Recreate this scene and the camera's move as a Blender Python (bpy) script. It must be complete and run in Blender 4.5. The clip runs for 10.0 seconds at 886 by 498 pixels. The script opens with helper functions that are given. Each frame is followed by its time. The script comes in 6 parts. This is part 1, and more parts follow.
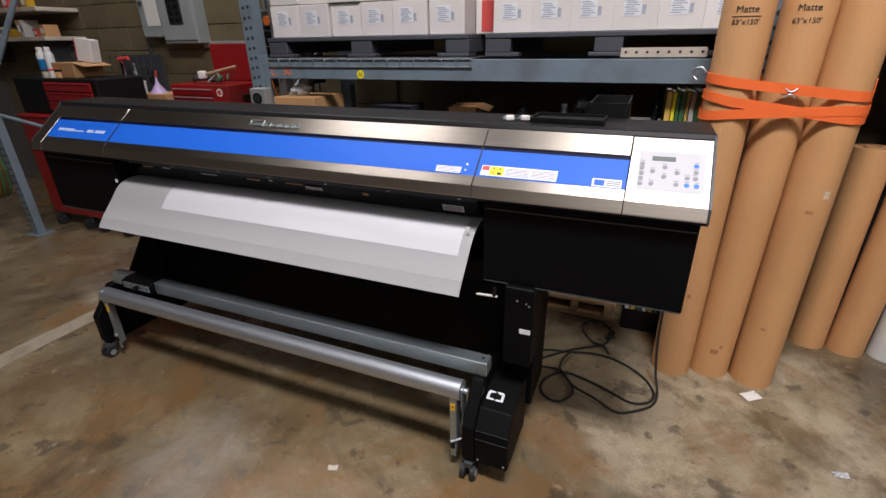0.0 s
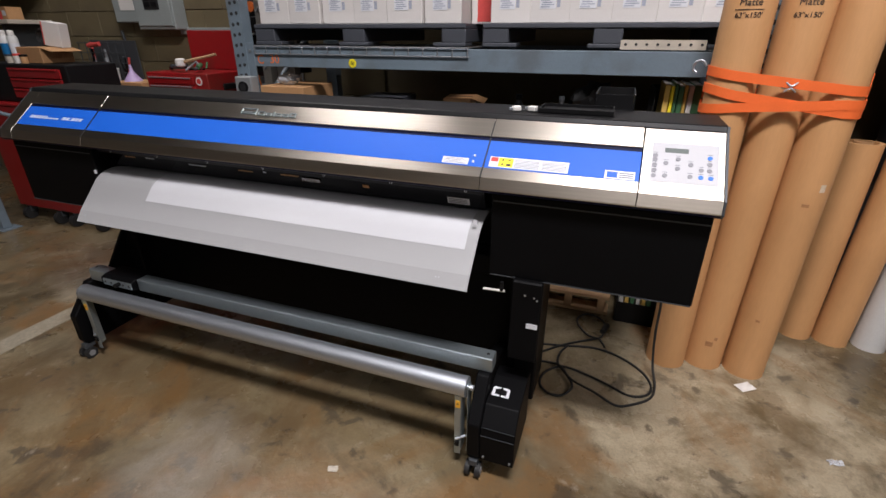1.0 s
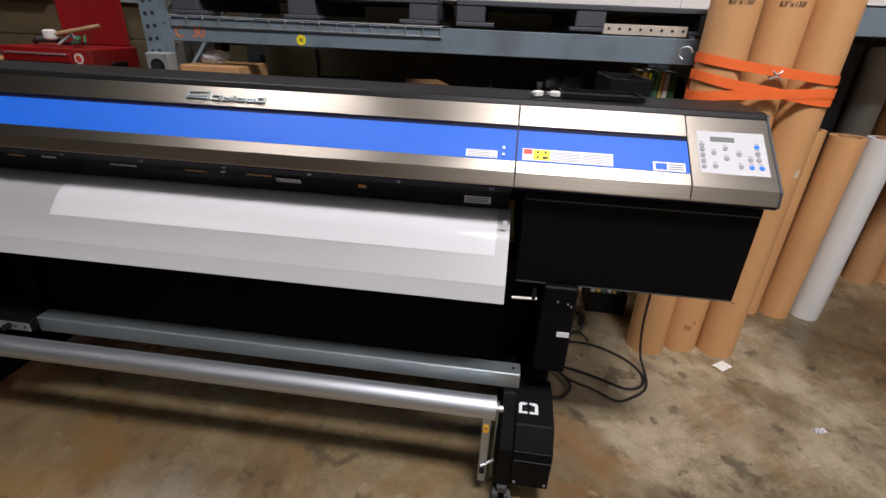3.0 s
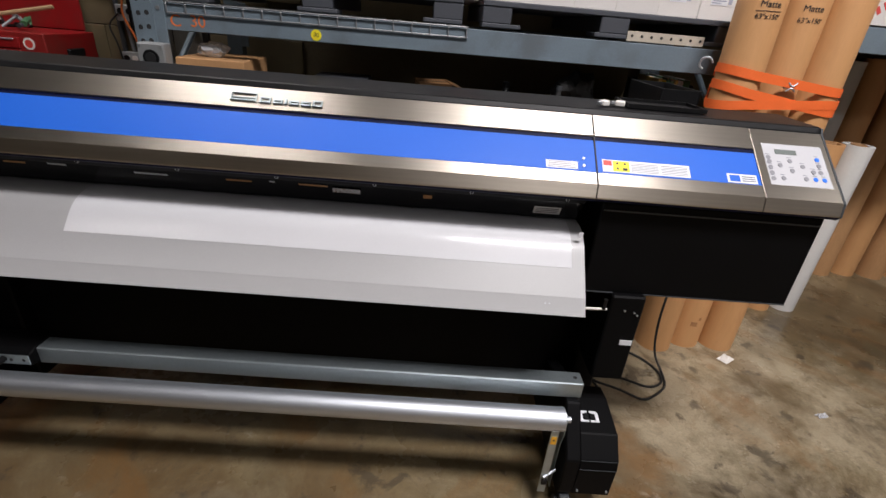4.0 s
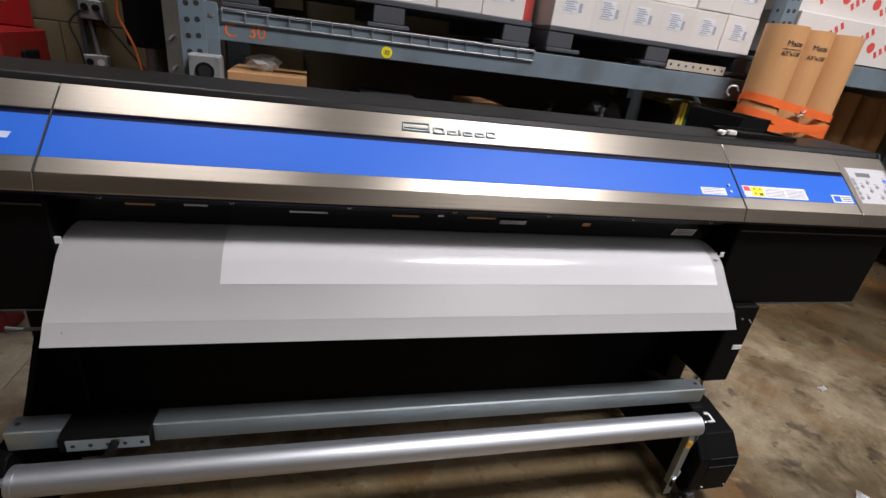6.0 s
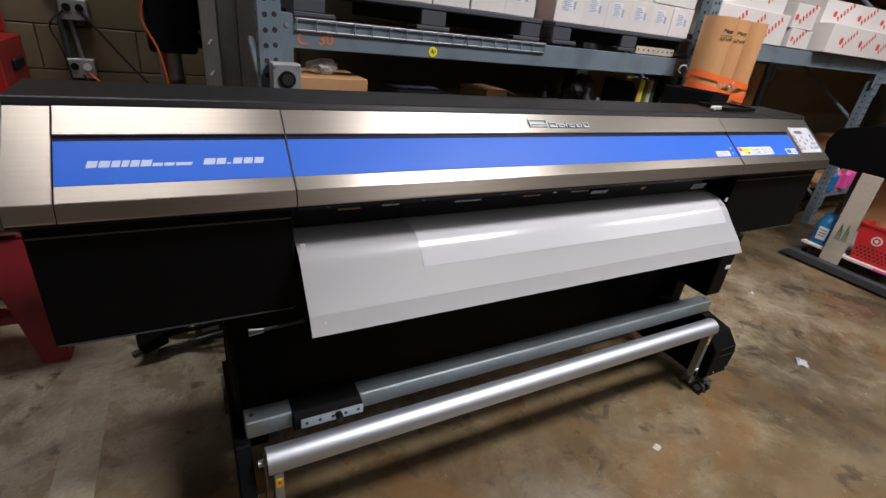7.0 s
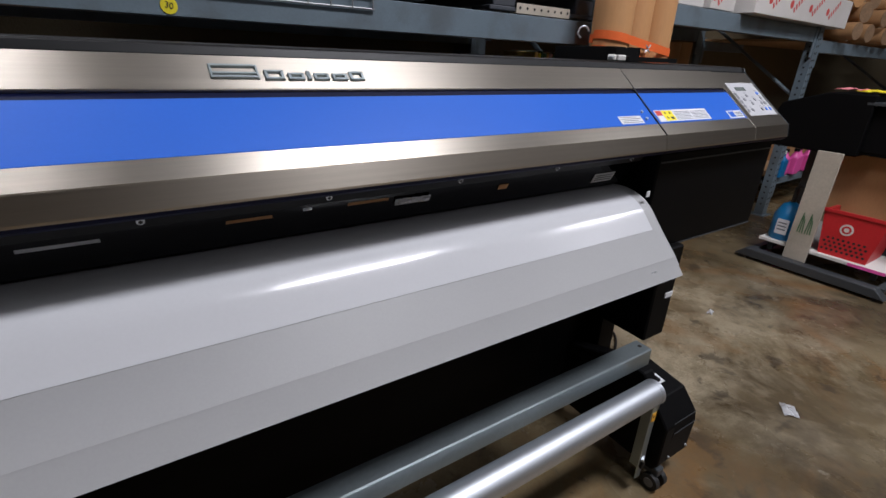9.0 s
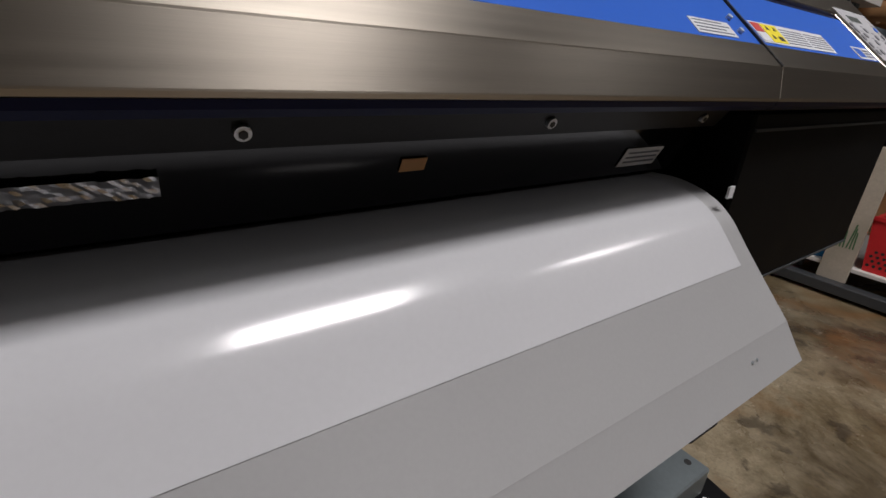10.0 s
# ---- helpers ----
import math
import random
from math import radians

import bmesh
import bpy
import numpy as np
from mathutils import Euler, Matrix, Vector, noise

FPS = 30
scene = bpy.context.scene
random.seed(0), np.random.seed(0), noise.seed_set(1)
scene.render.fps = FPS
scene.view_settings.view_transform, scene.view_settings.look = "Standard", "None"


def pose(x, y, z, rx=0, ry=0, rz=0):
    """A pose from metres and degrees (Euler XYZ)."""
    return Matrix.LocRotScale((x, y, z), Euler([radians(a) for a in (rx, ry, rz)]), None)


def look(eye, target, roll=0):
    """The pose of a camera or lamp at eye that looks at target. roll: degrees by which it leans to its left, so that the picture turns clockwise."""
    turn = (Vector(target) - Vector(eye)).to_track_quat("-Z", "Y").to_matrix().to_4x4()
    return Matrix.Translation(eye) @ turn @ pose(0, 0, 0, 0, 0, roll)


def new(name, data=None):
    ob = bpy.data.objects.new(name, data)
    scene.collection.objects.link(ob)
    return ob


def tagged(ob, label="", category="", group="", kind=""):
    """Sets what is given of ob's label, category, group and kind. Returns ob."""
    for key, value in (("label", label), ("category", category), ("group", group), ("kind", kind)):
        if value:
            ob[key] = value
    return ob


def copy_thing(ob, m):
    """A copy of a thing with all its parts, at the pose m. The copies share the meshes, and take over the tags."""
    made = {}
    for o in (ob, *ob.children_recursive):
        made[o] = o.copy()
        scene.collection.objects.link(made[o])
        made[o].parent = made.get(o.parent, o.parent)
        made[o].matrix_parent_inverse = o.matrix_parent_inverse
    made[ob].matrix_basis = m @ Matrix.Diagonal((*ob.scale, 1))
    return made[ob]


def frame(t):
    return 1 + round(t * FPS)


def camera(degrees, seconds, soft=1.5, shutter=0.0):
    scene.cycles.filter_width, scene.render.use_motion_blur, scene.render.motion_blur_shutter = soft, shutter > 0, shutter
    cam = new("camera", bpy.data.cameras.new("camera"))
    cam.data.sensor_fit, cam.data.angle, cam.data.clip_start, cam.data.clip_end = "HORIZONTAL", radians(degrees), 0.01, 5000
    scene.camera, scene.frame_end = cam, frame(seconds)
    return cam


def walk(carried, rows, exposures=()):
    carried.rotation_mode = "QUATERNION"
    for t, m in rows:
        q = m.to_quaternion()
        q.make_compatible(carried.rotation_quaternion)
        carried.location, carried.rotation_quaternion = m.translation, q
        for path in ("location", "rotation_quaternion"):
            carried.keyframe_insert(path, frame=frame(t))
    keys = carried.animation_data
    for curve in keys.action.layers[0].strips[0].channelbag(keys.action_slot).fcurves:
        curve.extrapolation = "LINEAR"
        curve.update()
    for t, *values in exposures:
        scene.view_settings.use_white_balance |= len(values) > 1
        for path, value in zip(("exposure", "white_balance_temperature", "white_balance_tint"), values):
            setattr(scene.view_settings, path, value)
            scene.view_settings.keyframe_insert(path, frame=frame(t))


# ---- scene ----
cam = camera(86.9, 10.0, 1.5, 0.0)
PATH = [
    (0, (2.86, -1.195, 1.452), (2.143, 0.484, 0.634), -1.0),
    (0.5, (2.83, -1.195, 1.441), (2.158, 0.499, 0.616), -0.5),
    (1, (2.759, -1.196, 1.432), (2.137, 0.51, 0.594), 0.1),
    (1.5, (2.689, -1.18, 1.43), (2.138, 0.546, 0.583), 0.9),
    (2, (2.589, -1.123, 1.4), (2.14, 0.629, 0.545), 1.9),
    (2.5, (2.464, -1.083, 1.397), (2.147, 0.686, 0.52), 2.7),
    (2.7, (2.429, -1.08, 1.383), (2.155, 0.701, 0.514), 2.5),
    (4, (1.977, -1.037, 1.39), (2.031, 0.758, 0.511), 5.0),
    (4.5, (1.806, -0.992, 1.386), (1.988, 0.803, 0.522), 6.1),
    (5, (1.613, -0.986, 1.383), (1.934, 0.799, 0.539), 6.8),
    (5.5, (1.396, -0.994, 1.38), (1.808, 0.776, 0.545), 7.2),
    (5.7, (1.319, -0.967, 1.378), (1.765, 0.796, 0.547), 7.3),
    (6.8, (0.762, -0.828, 1.381), (1.553, 0.798, 0.525), 7.8),
    (6.9, (0.634, -0.829, 1.413), (1.489, 0.752, 0.535), 7.4),
    (7, (0.479, -0.912, 1.423), (1.384, 0.64, 0.546), 6.9),
    (7.2, (0.187, -1.084, 1.459), (1.236, 0.407, 0.636), 4.6),
    (7.5, (0.098, -1.122, 1.462), (1.217, 0.338, 0.678), 3.0),
    (7.7, (0.105, -1.115, 1.463), (1.245, 0.325, 0.671), 2.7),
    (8, (0.115, -1.107, 1.435), (1.343, 0.278, 0.678), 3.2),
    (8.2, (0.124, -1.128, 1.429), (1.314, 0.322, 0.735), 2.7),
    (8.3, (0.163, -1.133, 1.417), (1.279, 0.373, 0.718), 2.4),
    (8.5, (0.455, -1.149, 1.37), (1.515, 0.4, 0.678), 2.1),
    (8.6, (0.597, -1.004, 1.339), (1.658, 0.536, 0.630), 2.1),
    (8.8, (0.954, -0.831, 1.284), (2.006, 0.697, 0.548), 2.5),
    (9, (1.299, -0.547, 1.201), (2.335, 0.982, 0.432), 2.5),
    (9.2, (1.581, -0.266, 1.110), (2.636, 1.237, 0.319), 3.6),
    (9.3, (1.674, -0.190, 1.066), (2.728, 1.318, 0.281), 3.9),
    (9.5, (1.752, -0.12, 1.024), (2.816, 1.385, 0.248), 4.0),
    (10, (1.751, -0.133, 1.029), (2.836, 1.362, 0.262), 4.0),
]
walk(cam, [(t, look(eye, target, roll)) for t, eye, target, roll in PATH],
     [(0, 0.05, 6250, 10), (2, 0.09, 6270, 10), (4, 0.0, 6350, 9), (6.8, 0.04, 6250, 9), (7.5, 0.12, 6150, 10), (8.2, 0.14, 6100, 10), (8.7, 0.02, 5950, 9), (9.0, -0.38, 5900, 8), (9.4, -0.75, 6250, 8), (10, -0.76, 6350, 8)])


# ---- light: high-bay fixtures, three inferred and two added as fill, under an assumed roof ----
world = bpy.data.worlds.new("world")
scene.world = world
world.use_nodes = True
world.node_tree.nodes["Background"].inputs[0].default_value = (0.9, 0.95, 1.0, 1)
world.node_tree.nodes["Background"].inputs[1].default_value = 0.02

LAMP_Z = 4.65
# the last two are unseen fill lamps, added only to balance brightness
LAMPS = [(3.12, -1.28, 236), (7.3, -1.9, 82), (0.05, 1.10, 64), (-1.6, -2.6, 4), (4.3, -5.6, 70)]


# ---- materials ----
def nodes_of(name):
    m = bpy.data.materials.new(name)
    m.use_nodes = True
    nt = m.node_tree
    return m, nt, nt.nodes["Principled BSDF"]


def mat(name, col, rough=0.5, metal=0.0, var=0.12, scale=6.0, bump=0.05, fine=90.0, stretch=(1, 1, 1), coat=0.0,
        aniso=0.0, dirt=None, dirt_amount=0.0, dirt_scale=2.5, per_piece=0.0, spec=0.5, rough_var=0.08):
    m, nt, b = nodes_of(name)
    N, L = nt.nodes.new, nt.links.new
    tc = N("ShaderNodeTexCoord")
    mp = N("ShaderNodeMapping")
    mp.inputs["Scale"].default_value = stretch
    L(tc.outputs["Object"], mp.inputs[0])
    n1 = N("ShaderNodeTexNoise")
    n1.inputs["Scale"].default_value, n1.inputs["Detail"].default_value = scale, 5
    L(mp.outputs[0], n1.inputs["Vector"])
    n2 = N("ShaderNodeTexNoise")
    n2.inputs["Scale"].default_value, n2.inputs["Detail"].default_value = fine, 3
    L(mp.outputs[0], n2.inputs["Vector"])
    add = N("ShaderNodeMath")
    add.operation = "ADD"
    L(n1.outputs["Fac"], add.inputs[0])
    L(n2.outputs["Fac"], add.inputs[1])
    rm = N("ShaderNodeMapRange")
    rm.inputs["From Min"].default_value, rm.inputs["From Max"].default_value = 0.6, 1.4
    rm.inputs["To Min"].default_value, rm.inputs["To Max"].default_value = 1 - var, 1 + var
    L(add.outputs[0], rm.inputs["Value"])
    val = rm.outputs[0]
    if per_piece:
        oi = N("ShaderNodeObjectInfo")
        r2 = N("ShaderNodeMapRange")
        r2.inputs["To Min"].default_value, r2.inputs["To Max"].default_value = 1 - per_piece, 1 + per_piece
        L(oi.outputs["Random"], r2.inputs["Value"])
        mu = N("ShaderNodeMath")
        mu.operation = "MULTIPLY"
        L(val, mu.inputs[0])
        L(r2.outputs[0], mu.inputs[1])
        val = mu.outputs[0]
    vm = N("ShaderNodeVectorMath")
    vm.operation = "SCALE"
    vm.inputs[0].default_value = col
    L(val, vm.inputs["Scale"])
    colour = vm.outputs[0]
    if dirt:
        n3 = N("ShaderNodeTexNoise")
        n3.inputs["Scale"].default_value, n3.inputs["Detail"].default_value = dirt_scale, 7
        L(tc.outputs["Object"], n3.inputs["Vector"])
        r3 = N("ShaderNodeMapRange")
        r3.inputs["From Min"].default_value, r3.inputs["From Max"].default_value = 0.5, 0.68
        r3.inputs["To Max"].default_value = dirt_amount
        L(n3.outputs["Fac"], r3.inputs["Value"])
        mx = N("ShaderNodeMix")
        mx.data_type = "RGBA"
        mx.inputs["B"].default_value = (*dirt, 1)
        L(r3.outputs[0], mx.inputs["Factor"])
        L(colour, mx.inputs["A"])
        colour = mx.outputs["Result"]
    L(colour, b.inputs["Base Color"])
    rr = N("ShaderNodeMapRange")
    rr.inputs["To Min"].default_value, rr.inputs["To Max"].default_value = max(0.02, rough - rough_var), min(1, rough + rough_var)
    L(n1.outputs["Fac"], rr.inputs["Value"])
    L(rr.outputs[0], b.inputs["Roughness"])
    b.inputs["Metallic"].default_value = metal
    b.inputs["Specular IOR Level"].default_value = spec
    b.inputs["Coat Weight"].default_value = coat
    b.inputs["Coat Roughness"].default_value = 0.11
    if aniso:
        b.inputs["Anisotropic"].default_value = aniso
        tg = N("ShaderNodeTangent")
        tg.direction_type = "UV_MAP"
        L(tg.outputs[0], b.inputs["Tangent"])
    if bump:
        bp = N("ShaderNodeBump")
        bp.inputs["Strength"].default_value, bp.inputs["Distance"].default_value = bump, 0.01
        L(add.outputs[0], bp.inputs["Height"])
        L(bp.outputs[0], b.inputs["Normal"])
    return m


def concrete(name):
    """Old warehouse slab: grey-tan base, rust and oil stains, pale worn patches, pits and one painted pool of light."""
    m, nt, b = nodes_of(name)
    N, L = nt.nodes.new, nt.links.new
    tc = N("ShaderNodeTexCoord")

    def tex(scale, detail, seed, rough=0.55, warp=0.0):
        n = N("ShaderNodeTexNoise")
        n.noise_dimensions = "4D"
        n.inputs["W"].default_value = seed
        n.inputs["Scale"].default_value, n.inputs["Detail"].default_value = scale, detail
        n.inputs["Roughness"].default_value, n.inputs["Distortion"].default_value = rough, warp
        L(tc.outputs["Object"], n.inputs["Vector"])
        return n.outputs["Fac"]

    def band(v, lo, hi, top=1.0):
        r = N("ShaderNodeMapRange")
        r.inputs["From Min"].default_value, r.inputs["From Max"].default_value = lo, hi
        r.inputs["To Max"].default_value = top
        L(v, r.inputs["Value"])
        return r.outputs[0]

    def mix(a, c, f):
        x = N("ShaderNodeMix")
        x.data_type = "RGBA"
        L(a, x.inputs["A"])
        x.inputs["B"].default_value = (*c, 1)
        L(f, x.inputs["Factor"])
        return x.outputs["Result"]

    def local_patch(x, y, size, ragged, seed):
        """A ragged patch round one place of the slab: 1 inside, 0 outside."""
        d = N("ShaderNodeVectorMath")
        d.operation = "DISTANCE"
        L(tc.outputs["Object"], d.inputs[0])
        d.inputs[1].default_value = (x - 4.5, y + 2.35, 0.075)
        n = N("ShaderNodeMath")
        n.operation = "MULTIPLY_ADD"
        L(tex(1.6, 10, seed, 0.68, 0.6), n.inputs[0])
        n.inputs[1].default_value = ragged
        L(d.outputs["Value"], n.inputs[2])
        return band(n.outputs[0], size + 0.5 * ragged, size + 0.5 * ragged - 0.45)

    def both(a, v):
        m2 = N("ShaderNodeMath")
        m2.operation = "MULTIPLY"
        L(a, m2.inputs[0])
        L(v, m2.inputs[1])
        return m2.outputs[0]

    ramp = N("ShaderNodeValToRGB")
    ramp.color_ramp.elements[0].position, ramp.color_ramp.elements[0].color = 0.34, (0.066, 0.047, 0.024, 1)
    ramp.color_ramp.elements[1].position, ramp.color_ramp.elements[1].color = 0.66, (0.235, 0.182, 0.100, 1)
    L(tex(1.0, 12, 0.0, 0.70, 0.5), ramp.inputs[0])
    c = ramp.outputs[0]
    c = mix(c, (0.33, 0.272, 0.172), band(tex(0.8, 10, 3.1, 0.66, 0.9), 0.53, 0.61, 0.6))
    c = mix(c, (0.43, 0.365, 0.25), both(local_patch(3.45, 0.55, 1.0, 1.6, 31.0), band(tex(2.2, 10, 33.0, 0.7, 0.5), 0.40, 0.56, 0.75)))
    # pale concrete in the tool corner, with its pool of lamplight painted in
    c = mix(c, (0.40, 0.355, 0.27), both(local_patch(0.0, 1.0, 0.8, 1.2, 41.0), band(tex(2.6, 9, 43.0, 0.7, 0.5), 0.36, 0.52, 0.8)))
    c = mix(c, (0.105, 0.062, 0.024), both(local_patch(1.1, -0.9, 1.35, 2.8, 51.0), band(tex(1.9, 10, 53.0, 0.72, 0.9), 0.42, 0.56, 0.75)))
    c = mix(c, (0.200, 0.098, 0.030), band(tex(1.1, 11, 7.7, 0.64, 1.4), 0.51, 0.62, 0.72))
    c = mix(c, (0.13, 0.085, 0.040), band(tex(2.6, 9, 8.9, 0.66, 0.8), 0.53, 0.61, 0.5))
    c = mix(c, (0.034, 0.025, 0.016), band(tex(1.3, 11, 11.3, 0.72, 0.8), 0.56, 0.67, 0.8))
    c = mix(c, (0.030, 0.023, 0.016), both(local_patch(3.0, -0.5, 0.35, 1.6, 61.0), band(tex(4.0, 9, 63.0, 0.7, 0.7), 0.46, 0.58, 0.85)))
    c = mix(c, (0.045, 0.036, 0.026), band(tex(9, 7, 17.9, 0.6, 0.4), 0.585, 0.65, 0.65))
    c = mix(c, (0.165, 0.085, 0.024), both(local_patch(0.95, -0.22, 0.30, 0.9, 71.0), band(tex(3.0, 9, 73.0, 0.7, 0.8), 0.36, 0.54, 0.8)))
    c = mix(c, (0.175, 0.100, 0.034), both(local_patch(2.25, -0.90, 0.55, 1.2, 75.0), band(tex(2.6, 9, 77.0, 0.7, 0.8), 0.38, 0.56, 0.75)))
    c = mix(c, (0.055, 0.044, 0.032), both(local_patch(3.08, -0.28, 0.26, 0.9, 81.0), band(tex(3.4, 9, 83.0, 0.7, 0.7), 0.36, 0.56, 0.8)))
    c = mix(c, (0.36, 0.345, 0.30), both(local_patch(1.42, -0.34, 0.30, 0.7, 85.0), band(tex(3.2, 9, 87.0, 0.7, 0.6), 0.30, 0.52, 0.7)))
    c = mix(c, (0.38, 0.33, 0.25), band(tex(12, 7, 29.0, 0.66), 0.61, 0.71, 0.5))
    c = mix(c, (0.10, 0.08, 0.06), band(tex(130, 3, 23.0), 0.45, 0.8, 0.4))
    L(c, b.inputs["Base Color"])
    L(band(tex(2.4, 6, 5.0, 0.6), 0.25, 0.85, 0.70), b.inputs["Roughness"])
    bp = N("ShaderNodeBump")
    bp.inputs["Strength"].default_value, bp.inputs["Distance"].default_value = 0.12, 0.01
    L(tex(60, 6, 2.0), bp.inputs["Height"])
    L(bp.outputs[0], b.inputs["Normal"])
    return m


def glow(name, col, power):
    m, nt, b = nodes_of(name)
    b.inputs["Emission Color"].default_value = (*col, 1)
    b.inputs["Emission Strength"].default_value = power
    b.inputs["Base Color"].default_value = (*col, 1)
    return m


def glassy(name, col, rough=0.05, alpha=0.3):
    m, nt, b = nodes_of(name)
    b.inputs["Base Color"].default_value = (*col, 1)
    b.inputs["Roughness"].default_value = rough
    b.inputs["Alpha"].default_value = alpha
    return m


STEEL = mat("brushed_stainless", (0.50, 0.455, 0.39), 0.365, 1.0, 0.08, 3, 0.012, 60, (0.6, 60, 60), rough_var=0.04, aniso=0.75)
BLUE = mat("blue_satin_panel", (0.008, 0.104, 0.55), 0.50, 0.0, 0.03, 4, 0.004, 200, spec=0.4)
DARKBLUE = mat("navy_trim_and_shade", (0.003, 0.005, 0.030), 0.45, 0.0, 0.05, 4, 0.01, spec=0.15)
BLACK = mat("black_powder_coat", (0.0028, 0.0028, 0.0032), 0.55, 0.0, 0.15, 5, 0.02, 300, spec=0.10)
BLACKPLASTIC = mat("black_plastic", (0.006, 0.006, 0.0065), 0.45, 0.0, 0.15, 5, 0.02, 250, spec=0.22)
SMOKED = mat("smoked_gloss_cover", (0.006, 0.006, 0.008), 0.07, 0.0, 0.1, 4, 0.0, 100, rough_var=0.02)
DARKGREY = mat("dark_grey_metal", (0.045, 0.05, 0.055), 0.42, 0.0, 0.1, 6, 0.02, 200)
APRON = mat("grey_apron_paint", (0.36, 0.36, 0.362), 0.40, 0.0, 0.03, 3, 0.01, 250)
MEDIA = mat("glossy_white_media", (0.60, 0.605, 0.625), 0.17, 0.0, 0.02, 3, 0.0, 200, coat=0.15, rough_var=0.02)
ALU = mat("anodised_aluminium", (0.58, 0.61, 0.65), 0.50, 1.0, 0.06, 3, 0.02, 80, (0.5, 40, 40), rough_var=0.04)
ZINC = mat("zinc_plated_steel", (0.40, 0.46, 0.48), 0.38, 0.85, 0.08, 5, 0.02, 120)
KEYPAD = mat("pale_keypad_film", (0.46, 0.46, 0.48), 0.5, 0.0, 0.02, 4, 0.0)
LABEL = mat("white_label", (0.70, 0.71, 0.74), 0.45, 0.0, 0.03, 12, 0.0)
PALEINK = mat("pale_blue_print", (0.33, 0.355, 0.43), 0.6, 0.0, 0.2, 20, 0.0)
INK = mat("grey_print", (0.16, 0.17, 0.20), 0.6, 0.0, 0.2, 20, 0.0)
DARKINK = mat("black_print", (0.02, 0.02, 0.02), 0.6, 0.0, 0.2, 20, 0.0)
YELLOW = mat("yellow_plastic", (0.60, 0.36, 0.02), 0.45, 0.0, 0.10, 8, 0.02, dirt=(0.12, 0.07, 0.02), dirt_amount=0.6, dirt_scale=6)
# darker copy of the yellow: the vacuum's shade is in the base colour, plus dirt
VACYELLOW = mat("dim_dirty_yellow_plastic", (0.12, 0.060, 0.006), 0.5, 0.0, 0.15, 8, 0.02, dirt=(0.07, 0.04, 0.015), dirt_amount=0.75, dirt_scale=5)
STICKERY = mat("yellow_sticker", (0.85, 0.72, 0.02), 0.5, 0.0, 0.05, 20, 0.0)
WARN = mat("amber_warning_label", (0.80, 0.42, 0.03), 0.5, 0.0, 0.08, 20, 0.0)
REDLABEL = mat("red_label", (0.55, 0.05, 0.04), 0.5, 0.0, 0.08, 20, 0.0)
BUTTON = mat("grey_button", (0.22, 0.22, 0.24), 0.5, 0.0, 0.08, 30, 0.0)
BUTTONBLUE = mat("blue_button", (0.02, 0.16, 0.75), 0.4, 0.0, 0.08, 30, 0.0)
LCD = mat("lcd_glass", (0.16, 0.18, 0.17), 0.15, 0.0, 0.05, 20, 0.0)
CARD = mat("brown_cardboard", (0.47, 0.26, 0.115), 0.7, 0.0, 0.10, 5, 0.05, 120, (1, 1, 0.25), dirt=(0.30, 0.16, 0.07), dirt_amount=0.35, per_piece=0.10)
KRAFT = mat("kraft_tube_paper", (0.57, 0.305, 0.128), 0.55, 0.0, 0.06, 3, 0.04, 140, (1, 1, 0.15), dirt=(0.42, 0.22, 0.09), dirt_amount=0.4, dirt_scale=1.6, per_piece=0.08)
CARTON = mat("white_carton", (0.66, 0.63, 0.60), 0.65, 0.0, 0.05, 5, 0.03, 150, per_piece=0.06, dirt=(0.5, 0.46, 0.42), dirt_amount=0.3)
STRAP = mat("orange_webbing", (0.85, 0.15, 0.025), 0.7, 0.0, 0.10, 10, 0.12, 350)
RACK = mat("blue_grey_rack_paint", (0.155, 0.20, 0.235), 0.42, 0.0, 0.10, 4, 0.03, 150, dirt=(0.08, 0.08, 0.08), dirt_amount=0.5, dirt_scale=5)
GALV = mat("galvanised_wire", (0.30, 0.31, 0.32), 0.5, 0.7, 0.1, 9, 0.02)
RED = mat("red_enamel", (0.27, 0.008, 0.010), 0.35, 0.0, 0.10, 4, 0.02, 120, dirt=(0.10, 0.03, 0.02), dirt_amount=0.5, dirt_scale=4)
DARKRED = mat("faded_red_paint", (0.29, 0.020, 0.030), 0.5, 0.0, 0.12, 5, 0.03, 120, dirt=(0.10, 0.03, 0.03), dirt_amount=0.5, dirt_scale=5)
CHANNEL = mat("dull_zinc_channel", (0.34, 0.33, 0.30), 0.45, 0.5, 0.15, 3, 0.03, 90, (1, 1, 0.2), dirt=(0.16, 0.14, 0.11), dirt_amount=0.5)
PANEL = mat("grey_green_enclosure", (0.26, 0.29, 0.28), 0.45, 0.0, 0.08, 5, 0.02)
OUTLET = mat("grey_cast_box", (0.30, 0.31, 0.31), 0.5, 0.3, 0.08, 9, 0.03)
RUBBER = mat("black_rubber", (0.014, 0.014, 0.014), 0.6, 0.0, 0.2, 10, 0.03)
WHEEL = mat("grey_wheel", (0.20, 0.20, 0.20), 0.5, 0.0, 0.1, 10, 0.02)
WOOD = mat("raw_pine", (0.42, 0.27, 0.14), 0.65, 0.0, 0.18, 4, 0.06, 60, (1, 12, 12), per_piece=0.12)
BOARD = mat("pale_board", (0.50, 0.45, 0.37), 0.6, 0.0, 0.12, 5, 0.04, 80, dirt=(0.18, 0.16, 0.12), dirt_amount=0.5)
